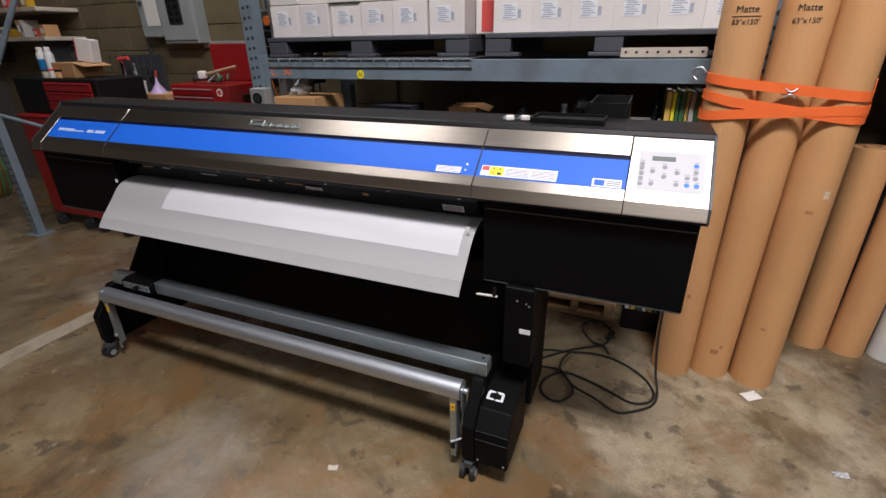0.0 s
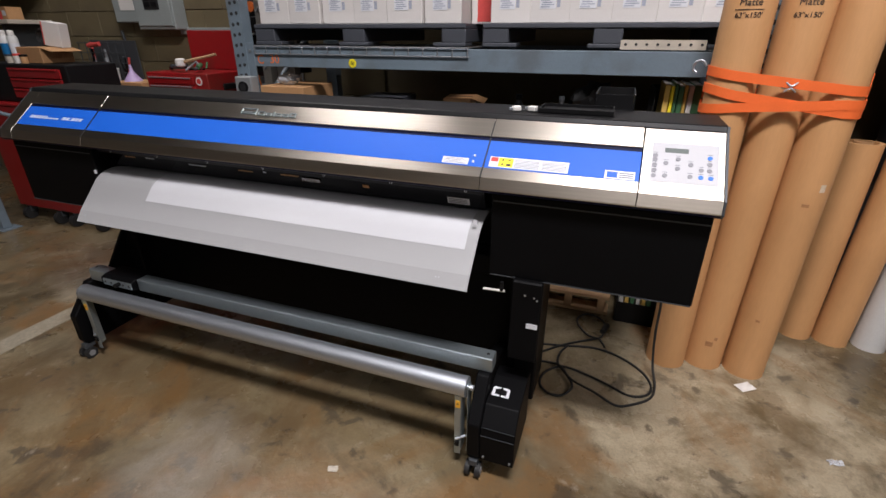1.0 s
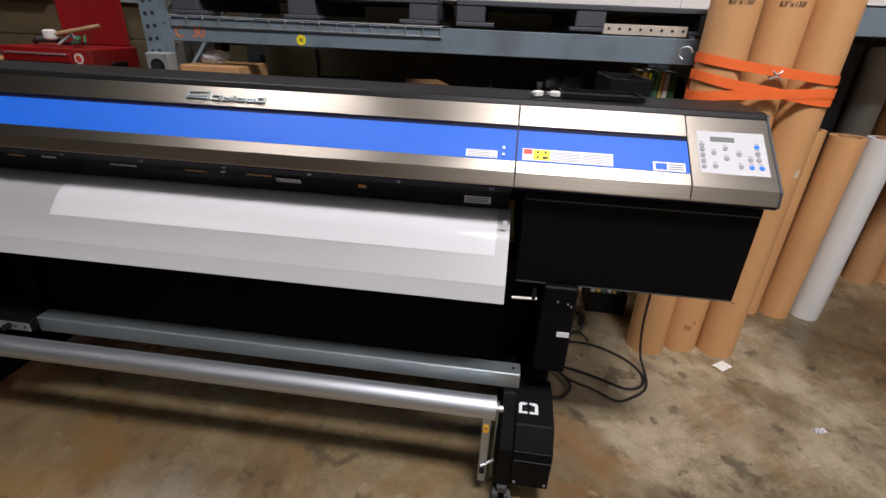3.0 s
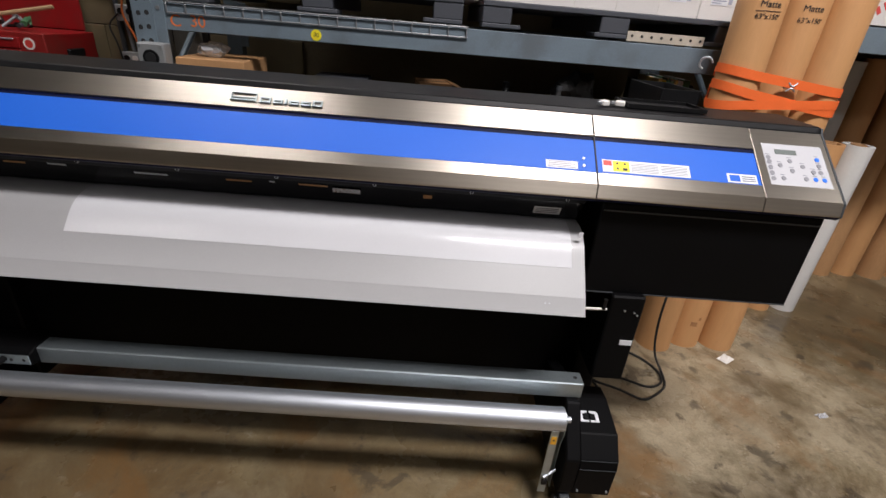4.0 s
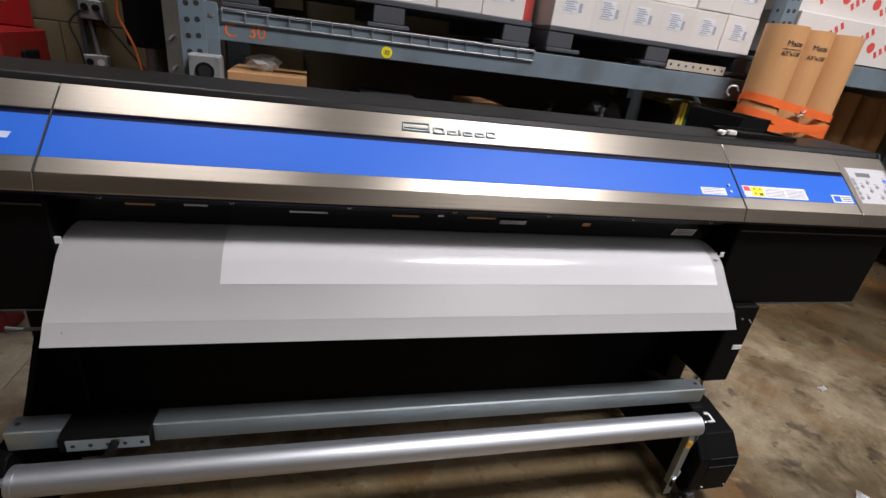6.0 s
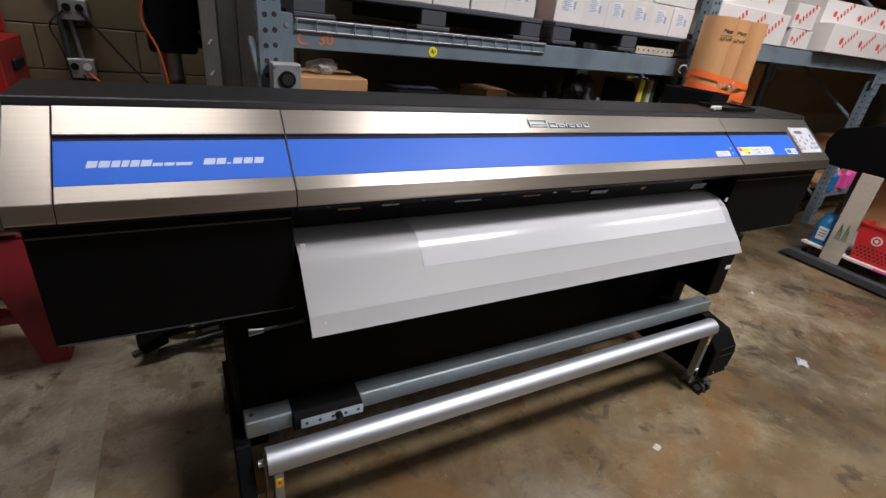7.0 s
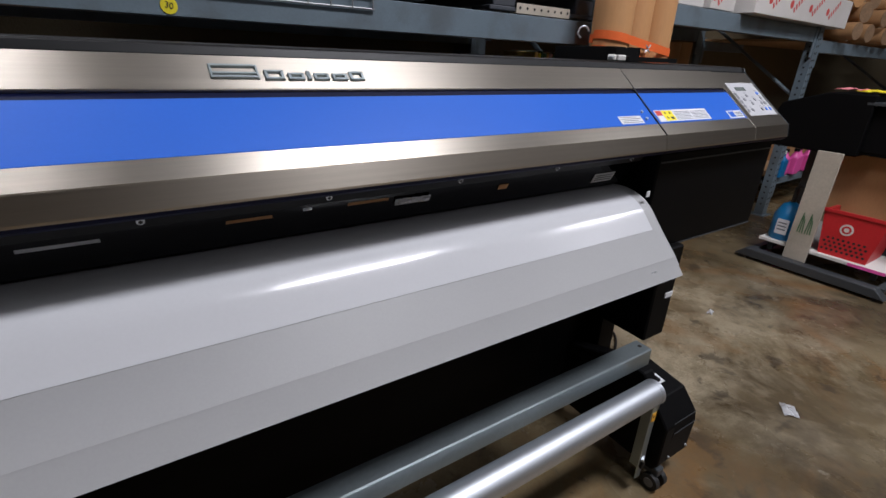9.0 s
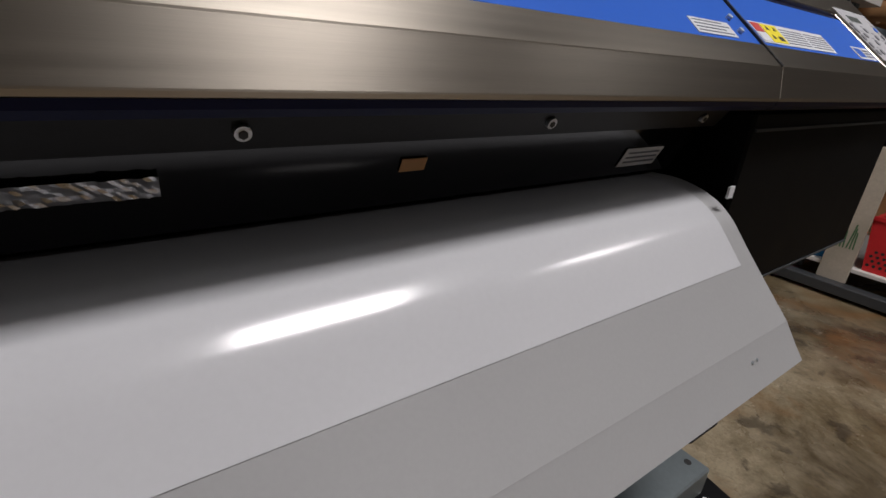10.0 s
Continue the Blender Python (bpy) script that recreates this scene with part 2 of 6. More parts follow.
BLOCK = mat("painted_cinder_block", (0.140, 0.112, 0.058), 0.75, 0.0, 0.10, 3, 0.10, 110, per_piece=0.06, dirt=(0.08, 0.062, 0.036), dirt_amount=0.7, dirt_scale=2.2)
MORTAR = mat("old_mortar", (0.15, 0.12, 0.07), 0.85, 0.0, 0.12, 9, 0.3, 90)
PLASTER = mat("grey_wall", (0.10, 0.092, 0.082), 0.8, 0.0, 0.15, 2, 0.1, 40)
CEIL = mat("dark_roof_deck", (0.06, 0.058, 0.056), 0.8, 0.0, 0.15, 2, 0.05, 40)
FLOOR = concrete("stained_concrete")
LINE = mat("worn_white_line", (0.27, 0.235, 0.17), 0.7, 0.0, 0.30, 6, 0.05, 60, dirt=(0.19, 0.15, 0.095), dirt_amount=1.0, dirt_scale=5)
PINK = mat("pink_plastic", (0.75, 0.10, 0.38), 0.4, 0.0, 0.08, 9, 0.0)
CYAN = mat("blue_plastic_bottle", (0.015, 0.16, 0.38), 0.3, 0.0, 0.06, 9, 0.0)
GLOVE = mat("light_blue_nitrile", (0.12, 0.34, 0.62), 0.5, 0.0, 0.1, 15, 0.05)
BASKET = mat("red_basket_plastic", (0.55, 0.02, 0.025), 0.4, 0.0, 0.08, 9, 0.0)
WHITEP = mat("white_plastic", (0.66, 0.66, 0.64), 0.4, 0.0, 0.05, 6, 0.01)
OFFWHITE = mat("off_white_paper", (0.68, 0.66, 0.62), 0.7, 0.0, 0.05, 12, 0.05)
PALLETP = mat("dark_grey_pallet_plastic", (0.058, 0.063, 0.075), 0.55, 0.0, 0.1, 6, 0.04)
BAG = glassy("clear_bag_film", (0.75, 0.77, 0.80), 0.18, 0.42)
GREEN = mat("green_folder", (0.05, 0.14, 0.06), 0.6, 0.0, 0.1, 9, 0.0)
BROWNPAPER = mat("yellow_folder", (0.62, 0.42, 0.10), 0.6, 0.0, 0.1, 9, 0.0)
ORANGEPAINT = mat("orange_spray_paint", (0.75, 0.17, 0.03), 0.6, 0.0, 0.25, 30, 0.0)
REDPRINT = mat("red_carton_print", (0.60, 0.07, 0.06), 0.6, 0.0, 0.12, 12, 0.0)
LAMPGLOW = glow("lamp_tube", (1.0, 0.96, 0.90), 14.0)


# ---- mesh helpers ----
BASE = {}


def thing(name, label, category, loc=(0, 0, 0), rz=0.0, group="", kind="", own=False):
    """A thing's Empty at its base. own: its parts are given in its own frame, else in the world's."""
    e = new(name)
    e.empty_display_size = 0.1
    e.matrix_basis = pose(*loc, 0, 0, rz)
    BASE[e] = Vector((0, 0, 0)) if own else Vector(loc)
    return tagged(e, label, category, group, kind)


def part(name, bm, material, parent, label="", smooth=False):
    lo = Vector([min(v.co[i] for v in bm.verts) for i in range(3)])
    hi = Vector([max(v.co[i] for v in bm.verts) for i in range(3)])
    c = (lo + hi) / 2
    bmesh.ops.translate(bm, vec=-c, verts=bm.verts)
    if material is STEEL:
        uv = bm.loops.layers.uv.new("UVMap")
        for f in bm.faces:
            for lp in f.loops:
                lp[uv].uv = (lp.vert.co.y + lp.vert.co.z, lp.vert.co.x)
    me = bpy.data.meshes.new(name)
    bm.to_mesh(me)
    bm.free()
    for p in me.polygons:
        p.use_smooth = smooth
    if smooth:
        me.set_sharp_from_angle(angle=radians(38))
    for one in material if isinstance(material, (list, tuple)) else [material]:
        me.materials.append(one)
    ob = new(name, me)
    if parent is None:
        ob.location = c
    else:
        ob.parent = parent
        ob.location = c - BASE[parent]
    BASE[ob] = c
    return tagged(ob, label)


def box(x0, x1, y0, y1, z0, z1, bev=0.0, bm=None, seg=1):
    own = bmesh.new()
    r = bmesh.ops.create_cube(own, size=1)
    bmesh.ops.scale(own, vec=(abs(x1 - x0), abs(y1 - y0), abs(z1 - z0)), verts=r["verts"])
    bmesh.ops.translate(own, vec=((x0 + x1) / 2, (y0 + y1) / 2, (z0 + z1) / 2), verts=r["verts"])
    if bev:
        bmesh.ops.bevel(own, geom=own.edges[:], offset=bev, segments=seg, affect="EDGES", profile=0.6)
    return join(bm, own)


def join(bm, own):
    if bm is None:
        return own
    me = bpy.data.meshes.new("tmp")
    own.to_mesh(me)
    own.free()
    bm.from_mesh(me)
    bpy.data.meshes.remove(me)
    return bm


def prism(profile, x0, x1, bev=0.0, bm=None, axis="x"):
    """A closed (y, z) outline drawn out along x; with axis "z" an (x, y) outline, with "y" an (x, z) outline."""
    own = bmesh.new()
    place = {"x": lambda a, b, s: (s, a, b), "z": lambda a, b, s: (a, b, s), "y": lambda a, b, s: (a, s, b)}[axis]
    one = [own.verts.new(place(a, b, x0)) for a, b in profile]
    two = [own.verts.new(place(a, b, x1)) for a, b in profile]
    n = len(profile)
    own.faces.new(one)
    own.faces.new(two[::-1])
    for i in range(n):
        own.faces.new((one[i], two[i], two[(i + 1) % n], one[(i + 1) % n]))
    bmesh.ops.recalc_face_normals(own, faces=own.faces)
    if bev:
        bmesh.ops.bevel(own, geom=own.edges[:], offset=bev, segments=1, affect="EDGES")
    return join(bm, own)


def cyl(a, b, r, n=20, bm=None, r2=None, cap=True):
    own = bmesh.new()
    a, b = Vector(a), Vector(b)
    d = b - a
    bmesh.ops.create_cone(own, cap_ends=cap, segments=n, radius1=r, radius2=r if r2 is None else r2, depth=d.length)
    q = Vector((0, 0, 1)).rotation_difference(d.normalized()).to_matrix().to_4x4()
    bmesh.ops.transform(own, matrix=Matrix.Translation((a + b) / 2) @ q, verts=own.verts)
    return join(bm, own)


def lathe(profile, c=(0, 0), n=24, bm=None):
    """(radius, z) outline turned round the upright through c."""
    own = bmesh.new()
    rings = []
    for r, z in profile:
        rings.append([own.verts.new((c[0] + r * math.cos(2 * math.pi * i / n), c[1] + r * math.sin(2 * math.pi * i / n), z)) for i in range(n)])
    for p, q in zip(rings, rings[1:]):
        for i in range(n):
            own.faces.new((p[i], p[(i + 1) % n], q[(i + 1) % n], q[i]))
    own.faces.new(rings[0][::-1])
    own.faces.new(rings[-1])
    bmesh.ops.recalc_face_normals(own, faces=own.faces)
    return join(bm, own)


def sweep(pts, r, n=8, bm=None, steps=6):
    """A round cable through the points, smoothed."""
    P = [Vector(p) for p in pts]
    line = []
    for i in range(len(P) - 1):
        p0, p1, p2, p3 = P[max(i - 1, 0)], P[i], P[i + 1], P[min(i + 2, len(P) - 1)]
        for k in range(steps):
            t = k / steps
            line.append(0.5 * ((2 * p1) + (p2 - p0) * t + (2 * p0 - 5 * p1 + 4 * p2 - p3) * t * t + (3 * p1 - p0 - 3 * p2 + p3) * t ** 3))
    line.append(P[-1])
    own = bmesh.new()
    rings, ref = [], Vector((0.3, 0.2, 1)).normalized()
    for i, p in enumerate(line):
        d = (line[min(i + 1, len(line) - 1)] - line[max(i - 1, 0)]).normalized()
        s = d.cross(ref)
        s = s.normalized() if s.length > 0.05 else d.orthogonal().normalized()
        u = s.cross(d)
        rings.append([own.verts.new(p + r * (math.cos(2 * math.pi * k / n) * s + math.sin(2 * math.pi * k / n) * u)) for k in range(n)])
    for a, b in zip(rings, rings[1:]):
        for k in range(n):
            own.faces.new((a[k], a[(k + 1) % n], b[(k + 1) % n], b[k]))
    own.faces.new(rings[0])
    own.faces.new(rings[-1])
    bmesh.ops.recalc_face_normals(own, faces=own.faces)
    return join(bm, own)


def pipe(c, r0, r1, z0, z1, n=32, bm=None):
    """An upright hollow tube."""
    return lathe([(r1, z0), (r1, z1), (r0, z1), (r0, z0 + 0.02)], c, n, bm)


def moved(bm, m):
    bmesh.ops.transform(bm, matrix=m, verts=bm.verts)
    return bm


def words(name, text, size, m, material, parent, label=""):
    """Letters of the built-in font as a thin mesh, at the pose m in the frame of the parent's parts."""
    cu = bpy.data.curves.new("letters", "FONT")
    cu.body, cu.size, cu.extrude, cu.align_x, cu.align_y = text, size, 0.0006, "CENTER", "CENTER"
    tmp = new("letters", cu)
    bpy.context.view_layer.update()
    me = bpy.data.meshes.new_from_object(tmp.evaluated_get(bpy.context.evaluated_depsgraph_get()))
    bm = bmesh.new()
    bm.from_mesh(me)
    bpy.data.objects.remove(tmp)
    bpy.data.meshes.remove(me)
    bpy.data.curves.remove(cu)
    return part(name, moved(bm, m), material, parent, label)


def shell(name, bm, material, label, category, kind="structure"):
    return tagged(part(name, bm, material, None), label, category, "", kind)


# ---- the shell of the warehouse ----
shell("floor", box(-4, 13, -7, 2.3, -0.15, 0.0), FLOOR, "stained and worn grey concrete slab floor", "floor")
shell("wall_north", box(-4.2, 13.2, 2.118, 2.32, 0, 6), MORTAR, "tan painted cinder block wall with dirty joints", "wall")
# three assumed walls and a roof, added so that bounced light fills the room
shell("wall_south", box(-4.2, 13.2, -7.2, -7.0, 0, 6), PLASTER, "assumed plain grey wall closing the room for bounced light", "wall")
shell("wall_west", box(-4.2, -4.0, -7.0, 2.118, 0, 6), PLASTER, "assumed plain grey wall closing the room for bounced light", "wall")
shell("wall_east", box(13.0, 13.2, -7.0, 2.118, 0, 6), PLASTER, "assumed plain grey wall closing the room for bounced light", "wall")
shell("ceiling", box(-4.2, 13.2, -7.2, 2.32, 6.0, 6.2), CEIL, "assumed dark roof deck closing the room for bounced light", "ceiling")
shell("floor_line", prism([(-0.06, -1.25), (0.08, -1.27), (0.10, 0.98), (-0.01, 1.0)], 0.0, 0.003, axis="z"), LINE, "worn white painted line on the concrete", "floor line")


def high_bay(x, y, watts):
    t = thing("high_bay_light", "long white high-bay light fixture, placed out of view by inference or as fill", "light", (x, y, LAMP_Z), group="high bay lights")
    part("housing", box(x - 0.8, x + 0.8, y - 0.40, y + 0.40, LAMP_Z, LAMP_Z + 0.08, 0.01), WHITEP, t)
    for s in (-1, 1):
        part("hanger", cyl((x + s * 0.5, y, LAMP_Z + 0.08), (x + s * 0.5, y, 6.0), 0.006, 8), GALV, t)
        part("tube", cyl((x - 0.76, y + s * 0.20, LAMP_Z - 0.02), (x + 0.76, y + s * 0.20, LAMP_Z - 0.02), 0.016, 12), LAMPGLOW, t, "glowing tube")
    la = bpy.data.lights.new("high_bay", "AREA")
    la.shape, la.size, la.size_y, la.energy, la.color = "RECTANGLE", 1.55, 0.58, watts, (1.0, 0.93, 0.93)
    lo = new("high_bay", la)
    lo.matrix_basis = pose(x, y, LAMP_Z - 0.05)


for lx, ly, lw in LAMPS:
    high_bay(lx, ly, lw)


# ---- the wide-format printer ----
XL, XR = 0.165, 3.047            # outer ends of the covers
S1, S2, S3, S4 = 0.242, 0.681, 2.396, 2.838   # seams along the front
A, D, E = (0.295, 1.182), (0.122, 1.038), (0.114, 1.003)
TILT = math.atan2(A[1] - D[1], A[0] - D[0])     # slope of the front face
FACE_N = Vector((0, -math.sin(TILT), math.cos(TILT)))


def on_face(y, lift=0.0):
    """The (y, z) of a place on the sloping face, lifted off it."""
    z = D[1] + (y - D[0]) * math.tan(TILT)
    return (y + lift * FACE_N.y, z + lift * FACE_N.z)


def strip(ya, yb, x0, x1, lift0, lift1, bev=0.0015, bm=None):
    """A plate on the sloping face between two depths."""
    return prism([on_face(ya, lift0), on_face(ya, lift1), on_face(yb, lift1), on_face(yb, lift0)], x0, x1, bev, bm)


def face_pose(x, y, lift):
    yy, zz = on_face(y, lift)
    return pose(x, yy, zz, math.degrees(TILT))


printer = thing("wide_format_printer", "wide inkjet printer with steel and blue front on black stand", "printer", (1.6, 0.4, 0))
YB, YC = 0.236, 0.151            # upper and lower edge of the blue strip


def cover(name, x0, x1, label, blue_from=None, plain=False):
    body = part(name, prism([(0.31, 1.196), on_face(0.295, -0.004), on_face(D[0], -0.004), (E[0] + 0.006, E[1] + 0.001), (0.128, 0.992), (0.30, 0.992)],
                            x0 + 0.001, x1 - 0.001, 0.0), BLACKPLASTIC, printer, label)
    top = YC if plain else YB
    if plain:
        part("steel_plate", strip(D[0], A[0], x0 + 0.001, x1 - 0.001, -0.002, 0.003), STEEL, body, "brushed steel plate")
    else:
        part("upper_trim", strip(YB + 0.004, A[0], x0 + 0.001, x1 - 0.001, -0.002, 0.005), STEEL, body, "brushed steel trim")
        # shade below the upper trim, put in as a recessed near-black navy strip
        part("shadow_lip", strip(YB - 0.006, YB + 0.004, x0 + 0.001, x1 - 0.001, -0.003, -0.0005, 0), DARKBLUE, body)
        part("blue_panel", strip(YC, YB - 0.006, x0 + 0.001, x1 - 0.001, -0.003, 0.0018, 0.0008), BLUE, body, "glossy blue panel")
        part("lower_trim", strip(D[0], YC, x0 + 0.001, x1 - 0.001, -0.002, 0.003), STEEL, body, "brushed steel trim")
    part("front_lip", prism([on_face(D[0], 0.003), on_face(D[0], -0.004), (E[0] + 0.006, E[1] + 0.001), E, (E[0] - 0.001, E[1] + 0.004)],
                            x0 + 0.001, x1 - 0.001, 0.0006), STEEL, body, "brushed steel lip")
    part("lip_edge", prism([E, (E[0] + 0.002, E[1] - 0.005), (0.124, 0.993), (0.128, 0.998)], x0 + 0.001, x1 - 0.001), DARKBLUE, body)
    return body


end_plate = cover("end_cover", XL, S1, "brushed steel end cover", plain=True)
left_cover = cover("left_cover", S1, S2, "brushed steel and blue side cover")
front_cover = cover("front_cover", S2, S3, "long brushed steel and blue front cover")
right_cover = cover("right_cover", S3, S4, "brushed steel and blue side cover")
panel_cover = cover("panel_cover", S4, XR, "brushed steel control panel cover", plain=True)
part("top_cover", prism([(0.298, 1.184), (0.308, 1.2), (0.50, 1.203), (0.66, 1.12), (0.74, 0.96), (0.74, 0.90), (0.30, 0.90), (0.30, 1.0)], XL - 0.004, XR + 0.004, 0.003),
     BLACKPLASTIC, printer, "black plastic top and rear cover")
for nm, xa, xb in (("end_cap", XL - 0.006, XL), ("end_cap", XR, XR + 0.006)):
    part(nm, prism([(0.30, 1.198), on_face(0.293, 0.002), on_face(D[0], 0.002), (E[0], E[1]), (0.13, 0.99), (0.5, 0.99), (0.5, 1.19)], xa, xb), DARKGREY, printer)

# black filler bars draw the gap's shade and hide the bright plate ends
for xs in (S2, S3):
    part("cover_seam", strip(D[0] + 0.001, 0.288, xs - 0.0018, xs + 0.0018, -0.004, 0.0046, 0), RUBBER, printer, "black filler strip standing in for the shaded gap between the covers")
# badge: an open outlined bar and a row of raised blocks
for i, (u0, u1, v0, v1) in enumerate(((0.0, 0.066, 0.018, 0.0215), (0.0, 0.066, 0.0, 0.0035), (0.0, 0.0035, 0.0, 0.0215), (0.066, 0.0695, -0.001, 0.0215), (0.0, 0.066, 0.006, 0.009))):
    part("badge_bar", strip(0.256 + v0, 0.256 + v1, 1.415 + u0, 1.415 + u1, 0.004, 0.0095, 0.0006), ZINC, front_cover, "raised chrome badge outline")
for i, (u, w, h) in enumerate(((0.078, 0.030, 0.021), (0.114, 0.026, 0.015), (0.145, 0.006, 0.021), (0.156, 0.026, 0.015), (0.188, 0.026, 0.015), (0.219, 0.026, 0.021))):
    ring = strip(0.254, 0.2575, 1.415 + u, 1.415 + u + w, 0.004, 0.0095, 0.0005)
    strip(0.254 + h * 0.72 - 0.0035, 0.254 + h * 0.72, 1.415 + u, 1.415 + u + w, 0.004, 0.0095, 0.0005, ring)
    strip(0.254, 0.254 + h * 0.72, 1.415 + u, 1.415 + u + 0.005, 0.004, 0.0095, 0.0005, ring)
    strip(0.254, 0.254 + h * 0.72, 1.415 + u + w - 0.005, 1.415 + u + w, 0.004, 0.0095, 0.0005, ring)
    part("badge_block", ring, ZINC, front_cover, "raised chrome badge block")
# model mark on the blue end: plain pale slanting bars
MARK = mat("pale_blue_mark", (0.42, 0.50, 0.68), 0.5, 0.0, 0.05, 20, 0.0)
for x0, w, h in ((0.294, 0.017, 0.012), (0.314, 0.018, 0.012), (0.335, 0.014, 0.012), (0.352, 0.012, 0.012), (0.367, 0.015, 0.012), (0.385, 0.018, 0.012), (0.406, 0.018, 0.006), (0.427, 0.018, 0.006), (0.448, 0.030, 0.006),
                 (0.500, 0.022, 0.012), (0.525, 0.018, 0.012), (0.546, 0.008, 0.003), (0.558, 0.018, 0.012), (0.580, 0.018, 0.012), (0.602, 0.019, 0.012)):
    bar_bm = strip(0.181, 0.181 + h, x0, x0 + w, 0.0018, 0.0026, 0)
    for v in bar_bm.verts:
        v.co.x += 0.35 * (v.co.y - 0.181)
    part("mark_bar", bar_bm, MARK, left_cover, "pale printed bar")
# stickers
part("sticker", strip(0.155, 0.173, 2.262, 2.346, 0.0018, 0.0026, 0), LABEL, front_cover, "white printed sticker")
for k in range(4):
    part("print_line", strip(0.1575 + 0.004 * k, 0.1588 + 0.004 * k, 2.267, 2.340 - 0.012 * (k % 2), 0.0026, 0.0029, 0), INK, front_cover)
for yy in (0.181, 0.164):
    part("cover_screw", moved(cyl((0, 0, -0.001), (0, 0, 0.004), 0.0035, 12), face_pose(2.362, yy, 0.002)), ALU, front_cover)
part("warning_sticker", strip(0.155, 0.184, 2.412, 2.646, 0.0018, 0.0026, 0), LABEL, right_cover, "white, red and yellow warning sticker")
for x0, x1, y0, y1, mt in ((2.415, 2.437, 0.170, 0.182, REDLABEL), (2.415, 2.437, 0.157, 0.168, LABEL), (2.440, 2.484, 0.157, 0.182, STICKERY)):
    part("sticker_field", strip(y0, y1, x0, x1, 0.0026, 0.0030, 0), mt, right_cover)
for k in range(3):
    part("sticker_sign", moved(cyl((0, 0, 0), (0, 0, 0.0004), 0.005, 3), face_pose(2.452 + 0.02 * (k % 2), 0.176 - 0.012 * (k // 2), 0.003)), DARKINK, right_cover)
part("sticker_sign", strip(0.160, 0.166, 2.465, 2.478, 0.0030, 0.0033, 0), DARKINK, right_cover)
for k in range(6):
    for s in range(2):
        part("print_line", strip(0.1585 + 0.0038 * k, 0.1598 + 0.0038 * k, 2.489 + 0.08 * s, 2.562 + 0.078 * s, 0.0026, 0.0029, 0), INK, right_cover)
part("sticker", strip(0.153, 0.174, 2.746, 2.826, 0.0018, 0.0026, 0), LABEL, right_cover, "white and blue certification sticker")
part("sticker_field", strip(0.156, 0.171, 2.752, 2.780, 0.0026, 0.0030, 0), BLUE, right_cover)
for k in range(3):
    part("print_line", strip(0.157 + 0.005 * k, 0.1595 + 0.005 * k, 2.785, 2.822, 0.0026, 0.0029, 0), INK, right_cover)
# control panel
pad = part("keypad", strip(0.155, 0.258, 2.862, 3.030, 0.003, 0.0038, 0), KEYPAD, panel_cover, "pale grey membrane keypad")
part("display", strip(0.232, 0.244, 2.895, 2.955, 0.0038, 0.0044, 0), LCD, pad, "small dark lcd display")
for bx, by, mt in ((2.862, 0.222, 0), (2.872, 0.212, 0), (2.868, 0.198, 0), (2.868, 0.184, 0), (2.868, 0.170, 0), (2.930, 0.216, 0), (2.900, 0.204, 0), (2.962, 0.204, 0), (2.930, 0.192, 0),
                   (2.900, 0.172, 0), (2.962, 0.174, 0), (3.008, 0.224, 1), (3.008, 0.208, 0), (3.008, 0.192, 0), (2.988, 0.192, 0), (2.988, 0.174, 1), (3.012, 0.174, 1)):
    bx = max(bx, 2.872)
    part("button", moved(cyl((0, 0, 0), (0, 0, 0.0016), 0.0065, 14), face_pose(bx, by, 0.0036)), BUTTONBLUE if mt else BUTTON, pad)
    part("print_line", strip(by + 0.008, by + 0.0092, bx - 0.006, bx + 0.006, 0.0038, 0.0041, 0), INK, pad)
# black side housings
BOX_F, BOX_Z0, BOX_Z1 = 0.145, 0.708, 0.988
part("left_housing", box(XL + 0.012, S2 - 0.004, BOX_F, 0.74, BOX_Z0, BOX_Z1, 0.004), BLACK, printer, "black sheet steel side housing")
part("right_housing", box(S3 + 0.034, XR - 0.008, BOX_F, 0.74, BOX_Z0, BOX_Z1, 0.004), BLACK, printer, "black sheet steel side housing")
for xa, xb in ((XL + 0.016, S2 - 0.01), (S3 + 0.04, XR - 0.012)):
    part("housing_seam", box(xa, xb, BOX_F - 0.0025, BOX_F + 0.002, 0.962, 0.966), DARKGREY, printer)
    part("housing_seam", box(xa, xb, BOX_F - 0.0025, BOX_F + 0.002, BOX_Z0 + 0.001, BOX_Z0 + 0.004), DARKGREY, printer)
for xx in (0.33, 0.56, 2.70, 2.92):
    part("housing_screw", cyl((xx, 0.16, BOX_Z0 - 0.006), (xx, 0.16, BOX_Z0 + 0.002), 0.006, 10), ALU, printer)
# print bay between the housings
part("bay_back", box(S2, S3, 0.40, 0.74, 0.70, 0.99), BLACK, printer, "black print bay")
part("bay_roof", box(S2, S3, 0.16, 0.42, 0.994, 1.0), BLACK, printer)
part("inner_cover", prism([(0.185, 0.985), (0.190, 0.985), (0.230, 0.903), (0.225, 0.901)], S2 + 0.004, S3 - 0.004), SMOKED, printer, "smoked glossy inner cover")
part("cover_rail", prism([(0.158, 0.992), (0.166, 0.992), (0.184, 0.970), (0.176, 0.966)], S2 + 0.004, S3 - 0.004, 0.001), BLACKPLASTIC, printer, "black rail with screws")
RAIL = (0.167, 0.979)
